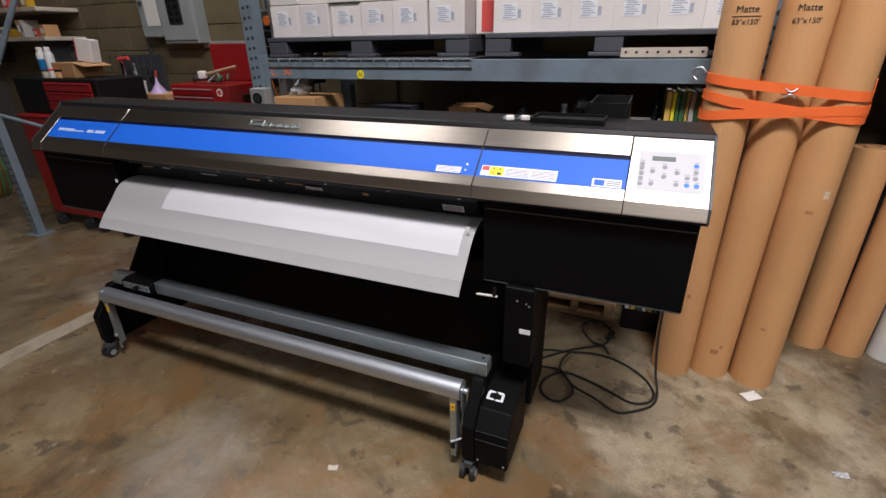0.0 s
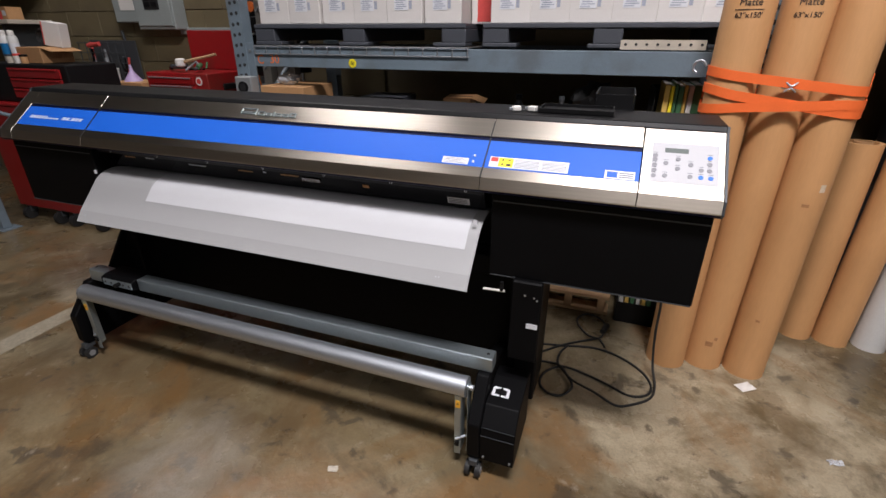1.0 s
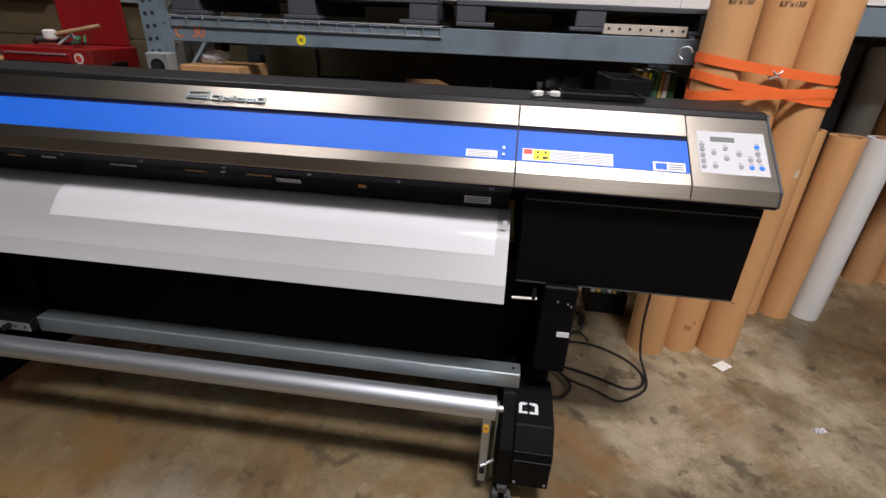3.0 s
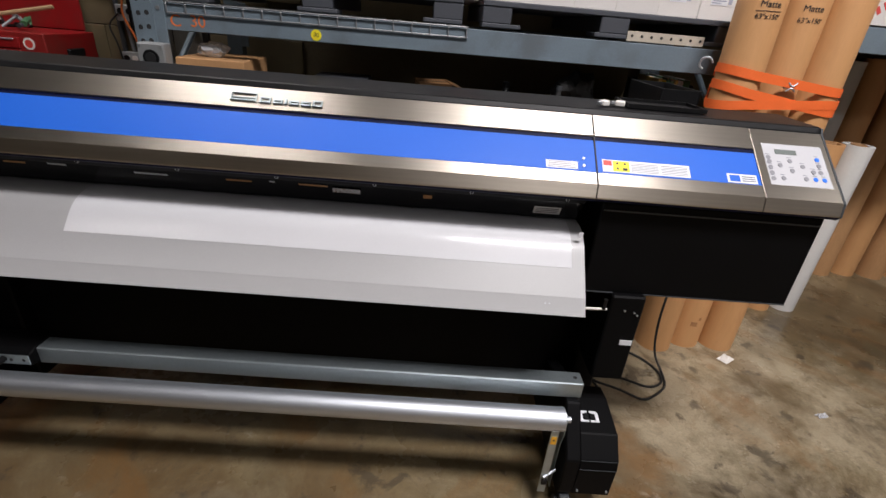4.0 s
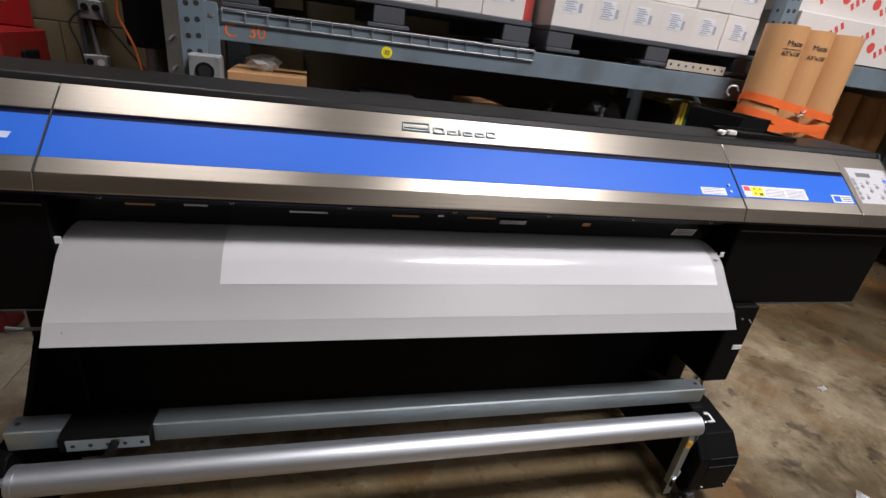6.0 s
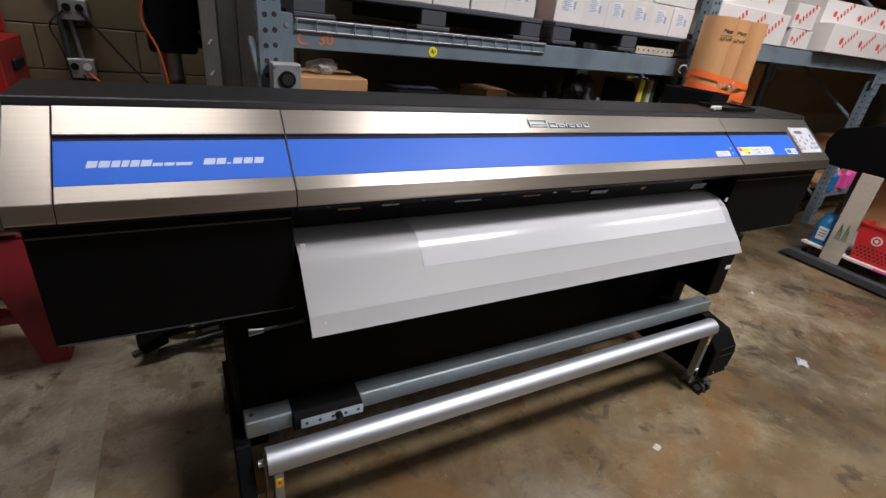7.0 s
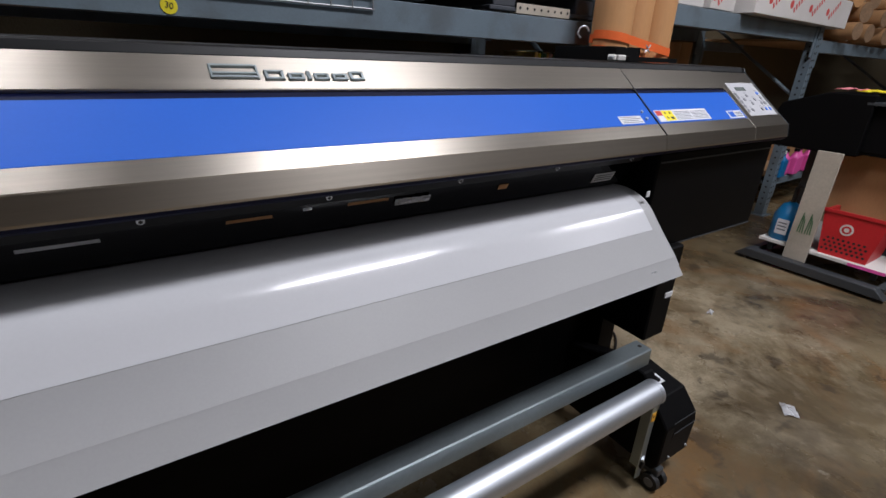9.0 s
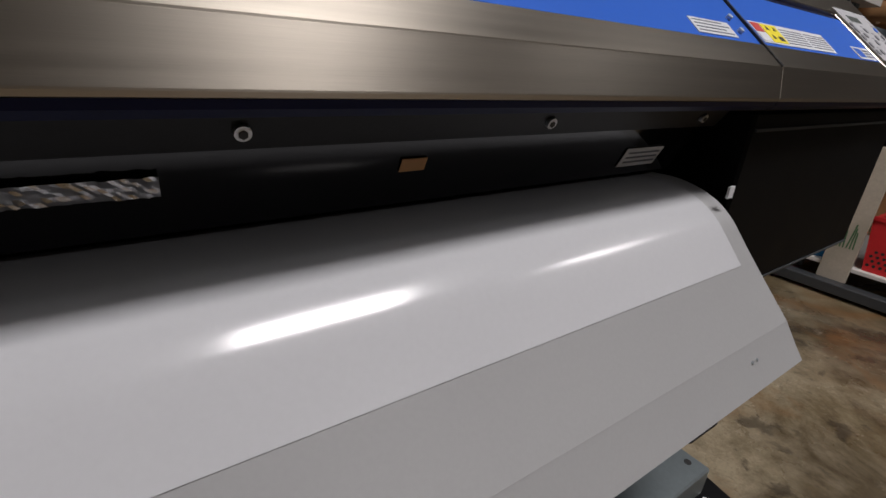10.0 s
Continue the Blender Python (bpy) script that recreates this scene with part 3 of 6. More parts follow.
for xx in (0.767, 1.029, 1.291, 1.553, 1.815, 2.077, 2.339):
    part("rail_screw", cyl((xx, RAIL[0] + 0.002, RAIL[1] + 0.0015), (xx, RAIL[0] - 0.0040, RAIL[1] - 0.0010), 0.0052, 16), ALU, printer)
    part("screw_socket", cyl((xx, RAIL[0] + 0.001, RAIL[1]), (xx, RAIL[0] - 0.0046, RAIL[1] - 0.0016), 0.0030, 6), DARKINK, printer)
part("platen", box(S2 + 0.004, S3 - 0.004, 0.22, 0.42, 0.86, 0.882, 0.002), DARKGREY, printer, "dark platen")
part("bay_label", prism([(0.2059, 0.9380), (0.2051, 0.9376), (0.2171, 0.9130), (0.2179, 0.9134)], 2.262, 2.339), LABEL, printer, "white printed label")
for k in range(3):
    y0, z0 = 0.2045 + 0.003 * k + 0.002, 0.9372 - 0.0062 * k - 0.004
    part("print_line", prism([(y0, z0), (y0 - 0.0007, z0 - 0.0004), (y0 + 0.0002, z0 - 0.0024), (y0 + 0.0009, z0 - 0.0020)], 2.268, 2.332), INK, printer)
# film strip, tape piece and small brown or metal marks set on the inner cover
strip_bm = bmesh.new()
bmesh.ops.create_grid(strip_bm, x_segments=26, y_segments=5, size=0.5)
for v in strip_bm.verts:
    f = v.co.y + 0.5
    v.co = Vector((1.732 + 0.077 * v.co.x, 0.2000 + 0.0070 * f, 0.9486 - 0.0145 * f)) + Vector((0, -1, -0.4)) * (0.0012 + 0.0025 * abs(noise.noise(v.co * 19)))
part("film_strip", strip_bm, mat("crinkled_foil", (0.55, 0.55, 0.57), 0.22, 0.9), printer, "crinkled clear film strip")
part("tape_piece", prism([(0.2020, 0.9470), (0.2012, 0.9466), (0.2072, 0.9346), (0.2080, 0.9350)], 1.946, 1.971), CARD, printer, "small brown tape piece")
for x0, x1, zz in ((0.80, 0.86, 0.955), (0.92, 0.97, 0.958), (1.15, 1.24, 0.950), (1.40, 1.47, 0.950), (1.52, 1.535, 0.955), (1.60, 1.68, 0.953)):
    yy = 0.1905 + (0.975 - zz) * 0.49
    part("inner_mark", prism([(yy, zz), (yy - 0.0010, zz - 0.0005), (yy + 0.0020, zz - 0.0065), (yy + 0.0030, zz - 0.0060)], x0, x1), (CARD, ALU)[int(x0 * 10) % 2], printer)
for xx in (S3 - 0.012, S2 + 0.012):
    part("corner_sign", box(xx - 0.006, xx + 0.006, 0.128, 0.131, 0.884, 0.899), LABEL, printer, "small white triangle sign")

# curved apron in front of the platen
APRON_LINE = [(0.250, 0.889), (0.215, 0.890), (0.185, 0.886), (0.162, 0.879), (0.145, 0.871), (0.131, 0.861), (0.119, 0.850), (0.092, 0.820), (0.060, 0.786), (0.0300, 0.7545), (0.0275, 0.7515), (0.014, 0.7325), (-0.001, 0.7125)]


def ribbon(line, x0, x1, lift, thick, bm=None):
    up = []
    for i, (y, z) in enumerate(line):
        a, b = line[max(i - 1, 0)], line[min(i + 1, len(line) - 1)]
        t = Vector((b[0] - a[0], b[1] - a[1])).normalized()
        n = Vector((t.y, -t.x))
        if n.y < 0:
            n = -n
        up.append((Vector((y, z)) + n * (lift + thick), Vector((y, z)) + n * lift))
    return prism([tuple(u[0]) for u in up] + [tuple(u[1]) for u in reversed(up)], x0, x1, 0.0, bm)


def finer(line, k=4):
    P, out = [Vector(p) for p in line], []
    for i in range(len(P) - 1):
        p0, p1, p2, p3 = P[max(i - 1, 0)], P[i], P[i + 1], P[min(i + 2, len(P) - 1)]
        for j in range(k):
            t = j / k
            out.append(tuple(0.5 * ((2 * p1) + (p2 - p0) * t + (2 * p0 - 5 * p1 + 4 * p2 - p3) * t * t + (3 * p1 - p0 - 3 * p2 + p3) * t ** 3)))
    return out + [tuple(P[-1])]


FINE = finer(APRON_LINE)
part("apron", ribbon(FINE, 0.684, 2.400, -0.003, 0.003), APRON, printer, "grey curved paper apron", True)
part("apron_edge", ribbon([(0.0015, 0.7160), (-0.001, 0.7125)], 0.684, 2.400, -0.010, 0.0065), DARKGREY, printer)
for xx in (2.292, 2.303, 0.72):
    part("apron_rivet", cyl((xx, 0.0185, 0.7355), (xx, 0.0155, 0.7375), 0.0018, 10), ALU, printer)
# legs and feet of the stand
part("crossbeam", box(0.60, 2.52, 0.30, 0.44, 0.62, 0.70, 0.004), BLACK, printer, "black crossbeam")
part("rear_panel", box(0.50, 2.585, 0.335, 0.350, 0.17, 0.66, 0.002), BLACK, printer, "black sheet panel of the stand")
for x0, x1 in ((0.505, 0.60), (2.515, 2.60)):
    part("leg", box(x0, x1, 0.28, 0.50, 0.10, 0.71, 0.006), BLACK, printer, "black sheet steel leg")
part("ink_box", box(2.515, 2.615, 0.122, 0.30, 0.405, 0.712, 0.005), BLACK, printer, "black box with a white label")
part("box_label", box(2.572, 2.609, 0.1195, 0.1225, 0.543, 0.560), LABEL, printer, "white label")
for xx, zz in ((2.56, 0.665), (2.59, 0.66), (2.60, 0.652)):
    part("box_screw", cyl((xx, 0.118, zz), (xx, 0.124, zz), 0.003, 8), ALU, printer)
FOOT = [(-0.040, 0.072), (-0.056, 0.10), (-0.056, 0.235), (-0.002, 0.300), (0.050, 0.366), (0.150, 0.366), (0.60, 0.22), (0.68, 0.16), (0.68, 0.072)]
part("side_plate", prism([(-0.03, 0.08), (-0.05, 0.24), (0.0, 0.292), (0.075, 0.368), (0.150, 0.368), (0.29, 0.56), (0.29, 0.10)], 0.510, 0.524, 0.002), BLACK, printer, "black steel side plate")
part("left_foot", prism(FOOT, 0.490, 0.530, 0.004), BLACK, printer, "black steel foot plate")
part("right_foot", prism(FOOT, 2.430, 2.475, 0.004), BLACK, printer, "black steel foot plate")
drive = part("drive_housing", prism([(0.0, 0.078), (-0.050, 0.084), (-0.054, 0.200), (-0.048, 0.232), (0.004, 0.290), (0.135, 0.312), (0.20, 0.306), (0.20, 0.078)], 2.476, 2.594, 0.003), BLACK, printer, "black take-up drive housing")
for ya, za, yb, zb in ((-0.0495, 0.2320, 0.0030, 0.2905), (-0.0552, 0.200, -0.0495, 0.2320)):
    part("housing_edge", cyl((2.4785, ya, za), (2.5915, ya, za), 0.0011, 6), DARKGREY, drive, "thin lighter grey line along the fold")
for xx, yy, zz in ((2.490, -0.0525, 0.104), (2.582, -0.0525, 0.104)):
    part("housing_screw", cyl((xx, yy - 0.003, zz), (xx, yy + 0.004, zz), 0.0035, 10), ALU, drive)
SW = Matrix.Translation((2.516, 0.062, 0.3001)) @ pose(0, 0, 0, 9.6)
for q in (-1, 1):
    part("switch_frame", moved(prism([(q * 0.003, 0.020), (q * 0.024, 0.020), (q * 0.030, 0.013), (q * 0.030, -0.020), (q * 0.003, -0.020), (q * 0.003, -0.013), (q * 0.020, -0.013), (q * 0.020, 0.010), (q * 0.010, 0.010), (q * 0.010, 0.014), (q * 0.003, 0.014)], 0.0, 0.0025, axis="z"), SW), LABEL, drive, "white printed switch frame")
    part("switch", moved(box(q * 0.010 - 0.0085, q * 0.010 + 0.0085, -0.0115, 0.008, 0.0, 0.007, 0.002), SW), BLACKPLASTIC, drive, "black rocker switch")


def caster(x, y, name="caster"):
    c = part(name, box(x - 0.016, x + 0.016, y - 0.014, y + 0.035, 0.050, 0.078, 0.003), DARKGREY, printer, "twin-wheel caster")
    for s in (-1, 1):
        part("wheel", cyl((x + s * 0.010, y, 0.0275), (x + s * 0.027, y, 0.0275), 0.0275, 22), RUBBER, c)
        part("hub", cyl((x + s * 0.0265, y, 0.0275), (x + s * 0.029, y, 0.0275), 0.015, 16), WHEEL, c)


for cx in (0.51, 2.455):
    caster(cx, -0.045)
    caster(cx, 0.64)
# media bar with its sliding bracket, and the roller with its arms
BAR_Y0, BAR_Y1, BAR_Z0, BAR_Z1 = 0.069, 0.125, 0.367, 0.4235
for x0, x1 in ((0.522, 0.652), (0.83, 2.478)):
    bar = part("media_bar", box(x0, x1, BAR_Y0, BAR_Y1, BAR_Z0, BAR_Z1, 0.003), ZINC, printer, "zinc-plated square media bar")
part("media_bar", box(0.652, 0.83, BAR_Y0 + 0.006, BAR_Y1 - 0.006, BAR_Z0 + 0.006, BAR_Z1 - 0.006), ZINC, printer, "zinc-plated square media bar")
for xx in (0.540, 2.456):
    part("bar_hole", cyl((xx, 0.097, BAR_Z1 - 0.001), (xx, 0.097, BAR_Z1 + 0.0012), 0.006, 14), DARKINK, printer)
br = part("slide_bracket", prism([(0.041, 0.380), (0.041, 0.418), (0.066, 0.4262), (0.150, 0.4262), (0.150, 0.396), (0.12, 0.356)], 0.640, 0.832, 0.003), BLACK, printer, "black sliding media bracket")
part("perforated_strip", box(0.658, 0.832, 0.0365, 0.0405, 0.386, 0.418, 0.001), ZINC, br, "perforated steel strip")
for k in range(5):
    part("strip_hole", cyl((0.673 + 0.036 * k, 0.0370, 0.402), (0.673 + 0.036 * k, 0.0358, 0.402), 0.005, 12), DARKINK, br)
part("knob", cyl((0.76, 0.039, 0.405), (0.76, 0.014, 0.405), 0.010, 14), BLACKPLASTIC, br)
ROL = (0.000, 0.345, 0.0355)
roller = part("take_up_roller", cyl((0.570, ROL[0], ROL[1]), (2.402, ROL[0], ROL[1]), ROL[2], 48), ALU, printer, "satin aluminium roller", True)
for xx, s in ((0.570, -1), (2.402, 1)):
    part("roller_cap", cyl((xx - s * 0.004, ROL[0], ROL[1]), (xx + s * 0.010, ROL[0], ROL[1]), ROL[2] + 0.0008, 40), ALU, roller)
for xx in (0.585, 2.388):
    q = 1 if xx > 1 else -1
    arm = part("roller_arm", box(xx - 0.012, xx + 0.012, -0.028, -0.024, 0.055, 0.322, 0.0012), ZINC, printer, "zinc-plated support arm")
    part("arm_fold", box(xx + q * 0.0105, xx + q * 0.0135, -0.0238, 0.012, 0.075, 0.322, 0.001), ZINC, arm, "folded edge of the arm")
    part("arm_label", box(xx - 0.0085, xx + 0.0085, -0.0296, -0.0276, 0.270, 0.300), WARN, arm, "yellow warning label")
    part("label_sign", moved(cyl((0, 0, 0), (0, 0, 0.0006), 0.005, 3), pose(xx, -0.0296, 0.287, 90)), DARKINK, arm)
    part("latch", box(xx - 0.008, xx + 0.008, -0.037, -0.0285, 0.098, 0.122, 0.002), BLACKPLASTIC, arm, "black spring latch")
    part("latch_pin", cyl((xx - 0.006, -0.033, 0.128), (xx + q * 0.034, -0.012, 0.140), 0.005, 12), ALU, arm, "bright latch pin")
    part("arm_plate", prism([(-0.012, 0.060), (-0.012, 0.250), (-0.022, 0.300), (-0.020, 0.360), (0.004, 0.368), (0.020, 0.355), (0.022, 0.280), (0.012, 0.060)], xx + q * 0.030 - 0.0015, xx + q * 0.030 + 0.0015, 0.0008), ZINC, arm, "zinc-plated bracket plate")
    part("axle", cyl((xx + q * 0.020, ROL[0], ROL[1]), (xx + q * 0.046, ROL[0], ROL[1]), 0.010, 16), ALU, arm)
part("lever", cyl((0.555, 0.128, 0.668), (0.690, 0.118, 0.682), 0.0045, 10), DARKGREY, printer, "thin grey lever rod")
for dz in (-0.008, 0.008):
    part("lever_fork", cyl((0.555, 0.128, 0.668 + dz), (0.590, 0.125, 0.670 + dz * 0.4), 0.003, 8), ALU, printer)
part("stand_brace", prism([(0.40, 0.708), (0.44, 0.708), (0.525, 0.52), (0.525, 0.44)], 0.44, 0.47, 0.002, axis="y"), BLACK, printer, "black diagonal brace")
part("lever", cyl((2.425, 0.105, 0.674), (2.497, 0.100, 0.680), 0.0042, 10), OFFWHITE, printer, "thin pale lever rod")
part("lever_knob", cyl((2.487, 0.10, 0.68), (2.487, 0.10, 0.712), 0.006, 10), BLACKPLASTIC, printer)

# glossy sheet lying over the apron
sheet = thing("media_sheet", "glossy white vinyl sheet lying over the grey apron", "media sheet", (1.65, 0.12, 0.86))
cut = [p for p in FINE if p[0] > 0.077 and p[0] < 0.252]
part("sheet", ribbon(cut, 1.008, 2.364, 0.0004, 0.0006), MEDIA, sheet, "", True)
# odds and ends lying on the printer top
plug = thing("cable_connector", "small cream cable connector lying on the printer top", "connector", (2.47, 0.37, 1.2))
for k in range(2):
    part("shell", moved(box(-0.014, 0.014, -0.010, 0.010, 0, 0.016, 0.003), pose(2.445 + 0.05 * k, 0.36 + 0.012 * k, 1.203, 0, 0, 30 - 50 * k)), OFFWHITE, plug)
    part("pins", moved(box(-0.024, -0.014, -0.006, 0.006, 0.004, 0.012, 0.001), pose(2.445 + 0.05 * k, 0.36 + 0.012 * k, 1.203, 0, 0, 30 - 50 * k)), ALU, plug)
part("lead", sweep([(2.46, 0.366, 1.207), (2.56, 0.40, 1.206), (2.66, 0.40, 1.206), (2.72, 0.46, 1.207)], 0.003, 6), RUBBER, plug)
tray = thing("black_tray", "shallow black plastic tray with scraps on the printer top", "tray", (2.62, 0.42, 1.2))
part("floor_plate", box(2.52, 2.74, 0.36, 0.48, 1.2035, 1.207), BLACKPLASTIC, tray)
for xa, xb, ya, yb in ((2.52, 2.74, 0.355, 0.36), (2.52, 2.74, 0.48, 0.485), (2.515, 2.52, 0.355, 0.485), (2.74, 2.745, 0.355, 0.485)):
    part("rim", box(xa, xb, ya, yb, 1.2035, 1.216), BLACKPLASTIC, tray)


bin_ = thing("black_bin", "open black plastic bin with small parts behind the printer top", "bin", (2.74, 0.66, 1.125))
BINSIDE = [(0.535, 1.1925), (0.66, 1.1265), (0.80, 1.1265), (0.805, 1.246), (0.53, 1.248)]
for x in (2.676, 2.800):
    part("side", prism(BINSIDE, x, x + 0.005, 0.0008), BLACKPLASTIC, bin_)
part("back", box(2.6815, 2.7995, 0.798, 0.803, 1.127, 1.246), BLACKPLASTIC, bin_)
part("bottom", box(2.6815, 2.7995, 0.662, 0.797, 1.1268, 1.1308), BLACKPLASTIC, bin_)
part("front", box(2.6815, 2.7995, 0.5325, 0.5375, 1.194, 1.247), BLACKPLASTIC, bin_)
part("filling", box(2.69, 2.79, 0.67, 0.79, 1.132, 1.185, 0.01), RUBBER, bin_)
for k, mt in enumerate((GREEN, BROWNPAPER, OFFWHITE)):
    part("part_bag", moved(box(-0.03, 0.03, -0.018, 0.018, 0, 0.028, 0.006), pose(2.72 + 0.022 * k, 0.70 + 0.03 * k, 1.1855, 0, 8, 30 * k)), mt, bin_, "small bagged part")
# ---- pallet racking along the wall ----
RA, RX, RY = 1.8, 0.78, 1.012       # the rack stands slightly askew


def rk(u, v, z):
    c, s = math.cos(radians(RA)), math.sin(radians(RA))
    return (RX + u * c - v * s, RY + u * s + v * c, z)


rack = thing("pallet_rack", "blue-grey steel pallet racking with perforated uprights", "pallet rack", (RX, RY, 0), RA, own=True)


def upright(u, v0, z1, front):
    up = part("upright", prism([(u, v0), (u + 0.08, v0), (u + 0.08, v0 + 0.07), (u + 0.072, v0 + 0.07), (u + 0.072, v0 + 0.004), (u + 0.008, v0 + 0.004), (u + 0.008, v0 + 0.07), (u, v0 + 0.07)], 0.006, z1, axis="z"), RACK, rack, "perforated blue-grey upright")
    part("base_plate", box(u - 0.03, u + 0.11, v0 - 0.03, v0 + 0.10, 0, 0.006), RACK, up)
    if front:
        holes = bmesh.new()
        for k in range(int((z1 - 0.1) / 0.0508)):
            for s in (0.024, 0.056):
                cyl((u + s, v0 + 0.002, 0.1 + 0.0508 * k + 0.004 * (s > 0.03)), (u + s, v0 - 0.0006, 0.1 + 0.0508 * k + 0.004 * (s > 0.03)), 0.0095, 8, holes)
        tagged(part("perforation", holes, DARKINK, up), "rows of dark teardrop slots", kind="stuff")
        side = bmesh.new()
        for k in range(int((z1 - 0.1) / 0.0508)):
            cyl((u + 0.002, v0 + 0.035, 0.1 + 0.0508 * k), (u - 0.0006, v0 + 0.035, 0.1 + 0.0508 * k), 0.008, 8, side)
        tagged(part("perforation", side, DARKINK, up), "row of dark round slots", kind="stuff")


US = (-0.04, 2.46, 5.06, 7.7)
for u in US:
    upright(u, 0.0, 3.2, True)
    upright(u, 0.92, 3.2, False)
    for k in range(4):
        z = 0.25 + 0.75 * k
        part("brace", cyl((u + 0.04, 0.06, z), (u + 0.04, 0.93, z + 0.6), 0.014, 8), RACK, rack)


def beam(u0, u1, v, z0, z1, label="blue-grey load beam"):
    b = part("beam", prism([(v, z0), (v + 0.05, z0), (v + 0.05, z1 - 0.03), (v + 0.025, z1 - 0.03), (v + 0.025, z1), (v, z1)], u0, u1, 0.002), RACK, rack, label)
    for e, s in ((u0, 1), (u1, -1)):
        part("end_plate", box(e - 0.002, e + s * 0.042, v - 0.006, v + 0.002, z0 - 0.11, z1 + 0.02, 0.002), RACK, b)
        part("safety_pin", cyl((e + s * 0.02, v - 0.010, z1 - 0.02), (e + s * 0.02, v, z1 - 0.02), 0.008, 10), GALV, b)
    return b


main_beam = beam(0.04, 2.46, 0.012, 1.266, 1.364)
beam(0.04, 2.46, 0.92, 1.266, 1.364)
for v in (0.012, 0.92):
    beam(0.04, 2.46, v, 0.88, 0.97)
    beam(2.54, 5.06, v, 1.40, 1.50)
    beam(5.14, 7.7, v, 1.33, 1.42)
    beam(5.14, 7.7, v, 1.98, 2.10)
    beam(5.14, 7.7, v, 0.265, 0.325)
for u0, u1, z, nm in ((0.04, 2.46, 0.955, "shelf_board"), (2.54, 5.06, 1.488, "shelf_board"), (5.14, 7.7, 1.41, "shelf_board"), (5.14, 7.7, 2.09, "shelf_board"), (5.14, 7.7, 0.315, "shelf_board")):
    part(nm, box(u0 + 0.01, u1 - 0.01, 0.064, 0.918, z, z + 0.018), WOOD if u0 > 5 else PALLETP, rack, "shelf board")
# wire deck with a lip bent over the beam
deck = part("wire_deck", cyl((0.09, 0.004, 1.368), (1.285, 0.004, 1.368), 0.0035, 8), GALV, rack, "galvanised wire decking lip")
part("deck_wire", cyl((0.09, 0.004, 1.330), (1.285, 0.004, 1.330), 0.0035, 8), GALV, deck)
for k in range(17):
    u = 0.095 + 0.074 * k
    part("deck_wire", sweep([(u, 0.50, 1.370), (u, 0.05, 1.370), (u, 0.004, 1.368), (u, 0.0005, 1.350), (u, 0.002, 1.328)], 0.003, 6, steps=2), GALV, deck)
words("painted_mark", "C", 0.062, pose(0.118, 0.0112, 1.300, 90), ORANGEPAINT, main_beam, "orange sprayed letter")
words("painted_mark", "30", 0.062, pose(0.205, 0.0112, 1.303, 90), ORANGEPAINT, main_beam, "orange sprayed number")
part("round_sticker", cyl((0.672, 0.0122, 1.292), (0.672, 0.0098, 1.292), 0.021, 24), STICKERY, main_beam, "round yellow sticker")
words("sticker_number", "30", 0.022, pose(0.672, 0.0090, 1.292, 90, 12), DARKINK, main_beam)

ob = thing("outlet_box", "grey cast outlet box with a round black socket on the rack", "outlet", rk(0.04, -0.02, 1.11), RA, own=True)
part("body", box(-0.052, 0.052, -0.042, 0.018, 0, 0.108, 0.007, seg=2), OUTLET, ob)
part("cover_plate", box(-0.050, 0.050, -0.046, -0.041, 0.003, 0.105, 0.002), OUTLET, ob)
part("socket", cyl((0.0, -0.040, 0.054), (0.0, -0.052, 0.054), 0.030, 28), BLACKPLASTIC, ob, "round black socket")
part("socket_face", cyl((0.0, -0.050, 0.054), (0.0, -0.0545, 0.054), 0.020, 24), RUBBER, ob)
for sx in (-1, 1):
    for sz in (-1, 1):
        part("screw", cyl((0.041 * sx, -0.045, 0.054 + 0.042 * sz), (0.041 * sx, -0.049, 0.054 + 0.042 * sz), 0.005, 10), GALV, ob)

# dark plastic pallets on the beams
for u0, u1 in ((0.09, 1.26), (1.34, 2.44)):
    p = thing("plastic_pallet", "dark grey plastic pallet on the rack beams", "pallet", rk(u0, 0.03, 1.375), RA, group="plastic pallets", own=True)
    w = u1 - u0
    part("deck", box(0, w, 0, 0.88, 0.078, 0.098, 0.003), PALLETP, p)
    for k in range(3):
        part("runner", box(0.0 + (w - 0.12) / 2 * k, 0.12 + (w - 0.12) / 2 * k, 0.004, 0.87, 0.016, 0.078, 0.004), PALLETP, p)
        part("foot", box(0.0 + (w - 0.16) / 2 * k, 0.16 + (w - 0.16) / 2 * k, -0.002, 0.12, 0.0, 0.0165, 0.003), PALLETP, p)


def carton_box(name, w, d, h, label, group, side_print=False):
    t = thing(name, label, "carton", (0, 0, -5), 0, group=group, own=True)
    part("body", box(0, w - 0.003, 0, d, 0, h - 0.003, 0.003), CARTON, t)
    lab = part("label", box(w * 0.22, w * 0.60, -0.0015, 0.001, h * 0.36, h * 0.80), LABEL, t, "printed shipping label")
    for k in range(7):
        part("print_line", box(w * (0.24 + 0.02 * (k % 3)), w * (0.46 + 0.05 * ((k * 5) % 3)), -0.0024, -0.0014, h * (0.40 + 0.054 * k), h * (0.424 + 0.054 * k)), PALEINK, lab)
    part("print_block", box(w * 0.62, w * 0.70, -0.0012, 0.001, h * 0.40, h * 0.62), PALEINK, t)
    part("tape", box(w * 0.40, w * 0.62, -0.0010, 0.004, h - 0.012, h - 0.0028), OFFWHITE, t)
    return t


cb = carton_box("roll_carton", 0.184, 0.80, 0.158, "long white carton with a printed label, stacked on a pallet", "white cartons on the rack")
rng = random.Random(4)
first = True
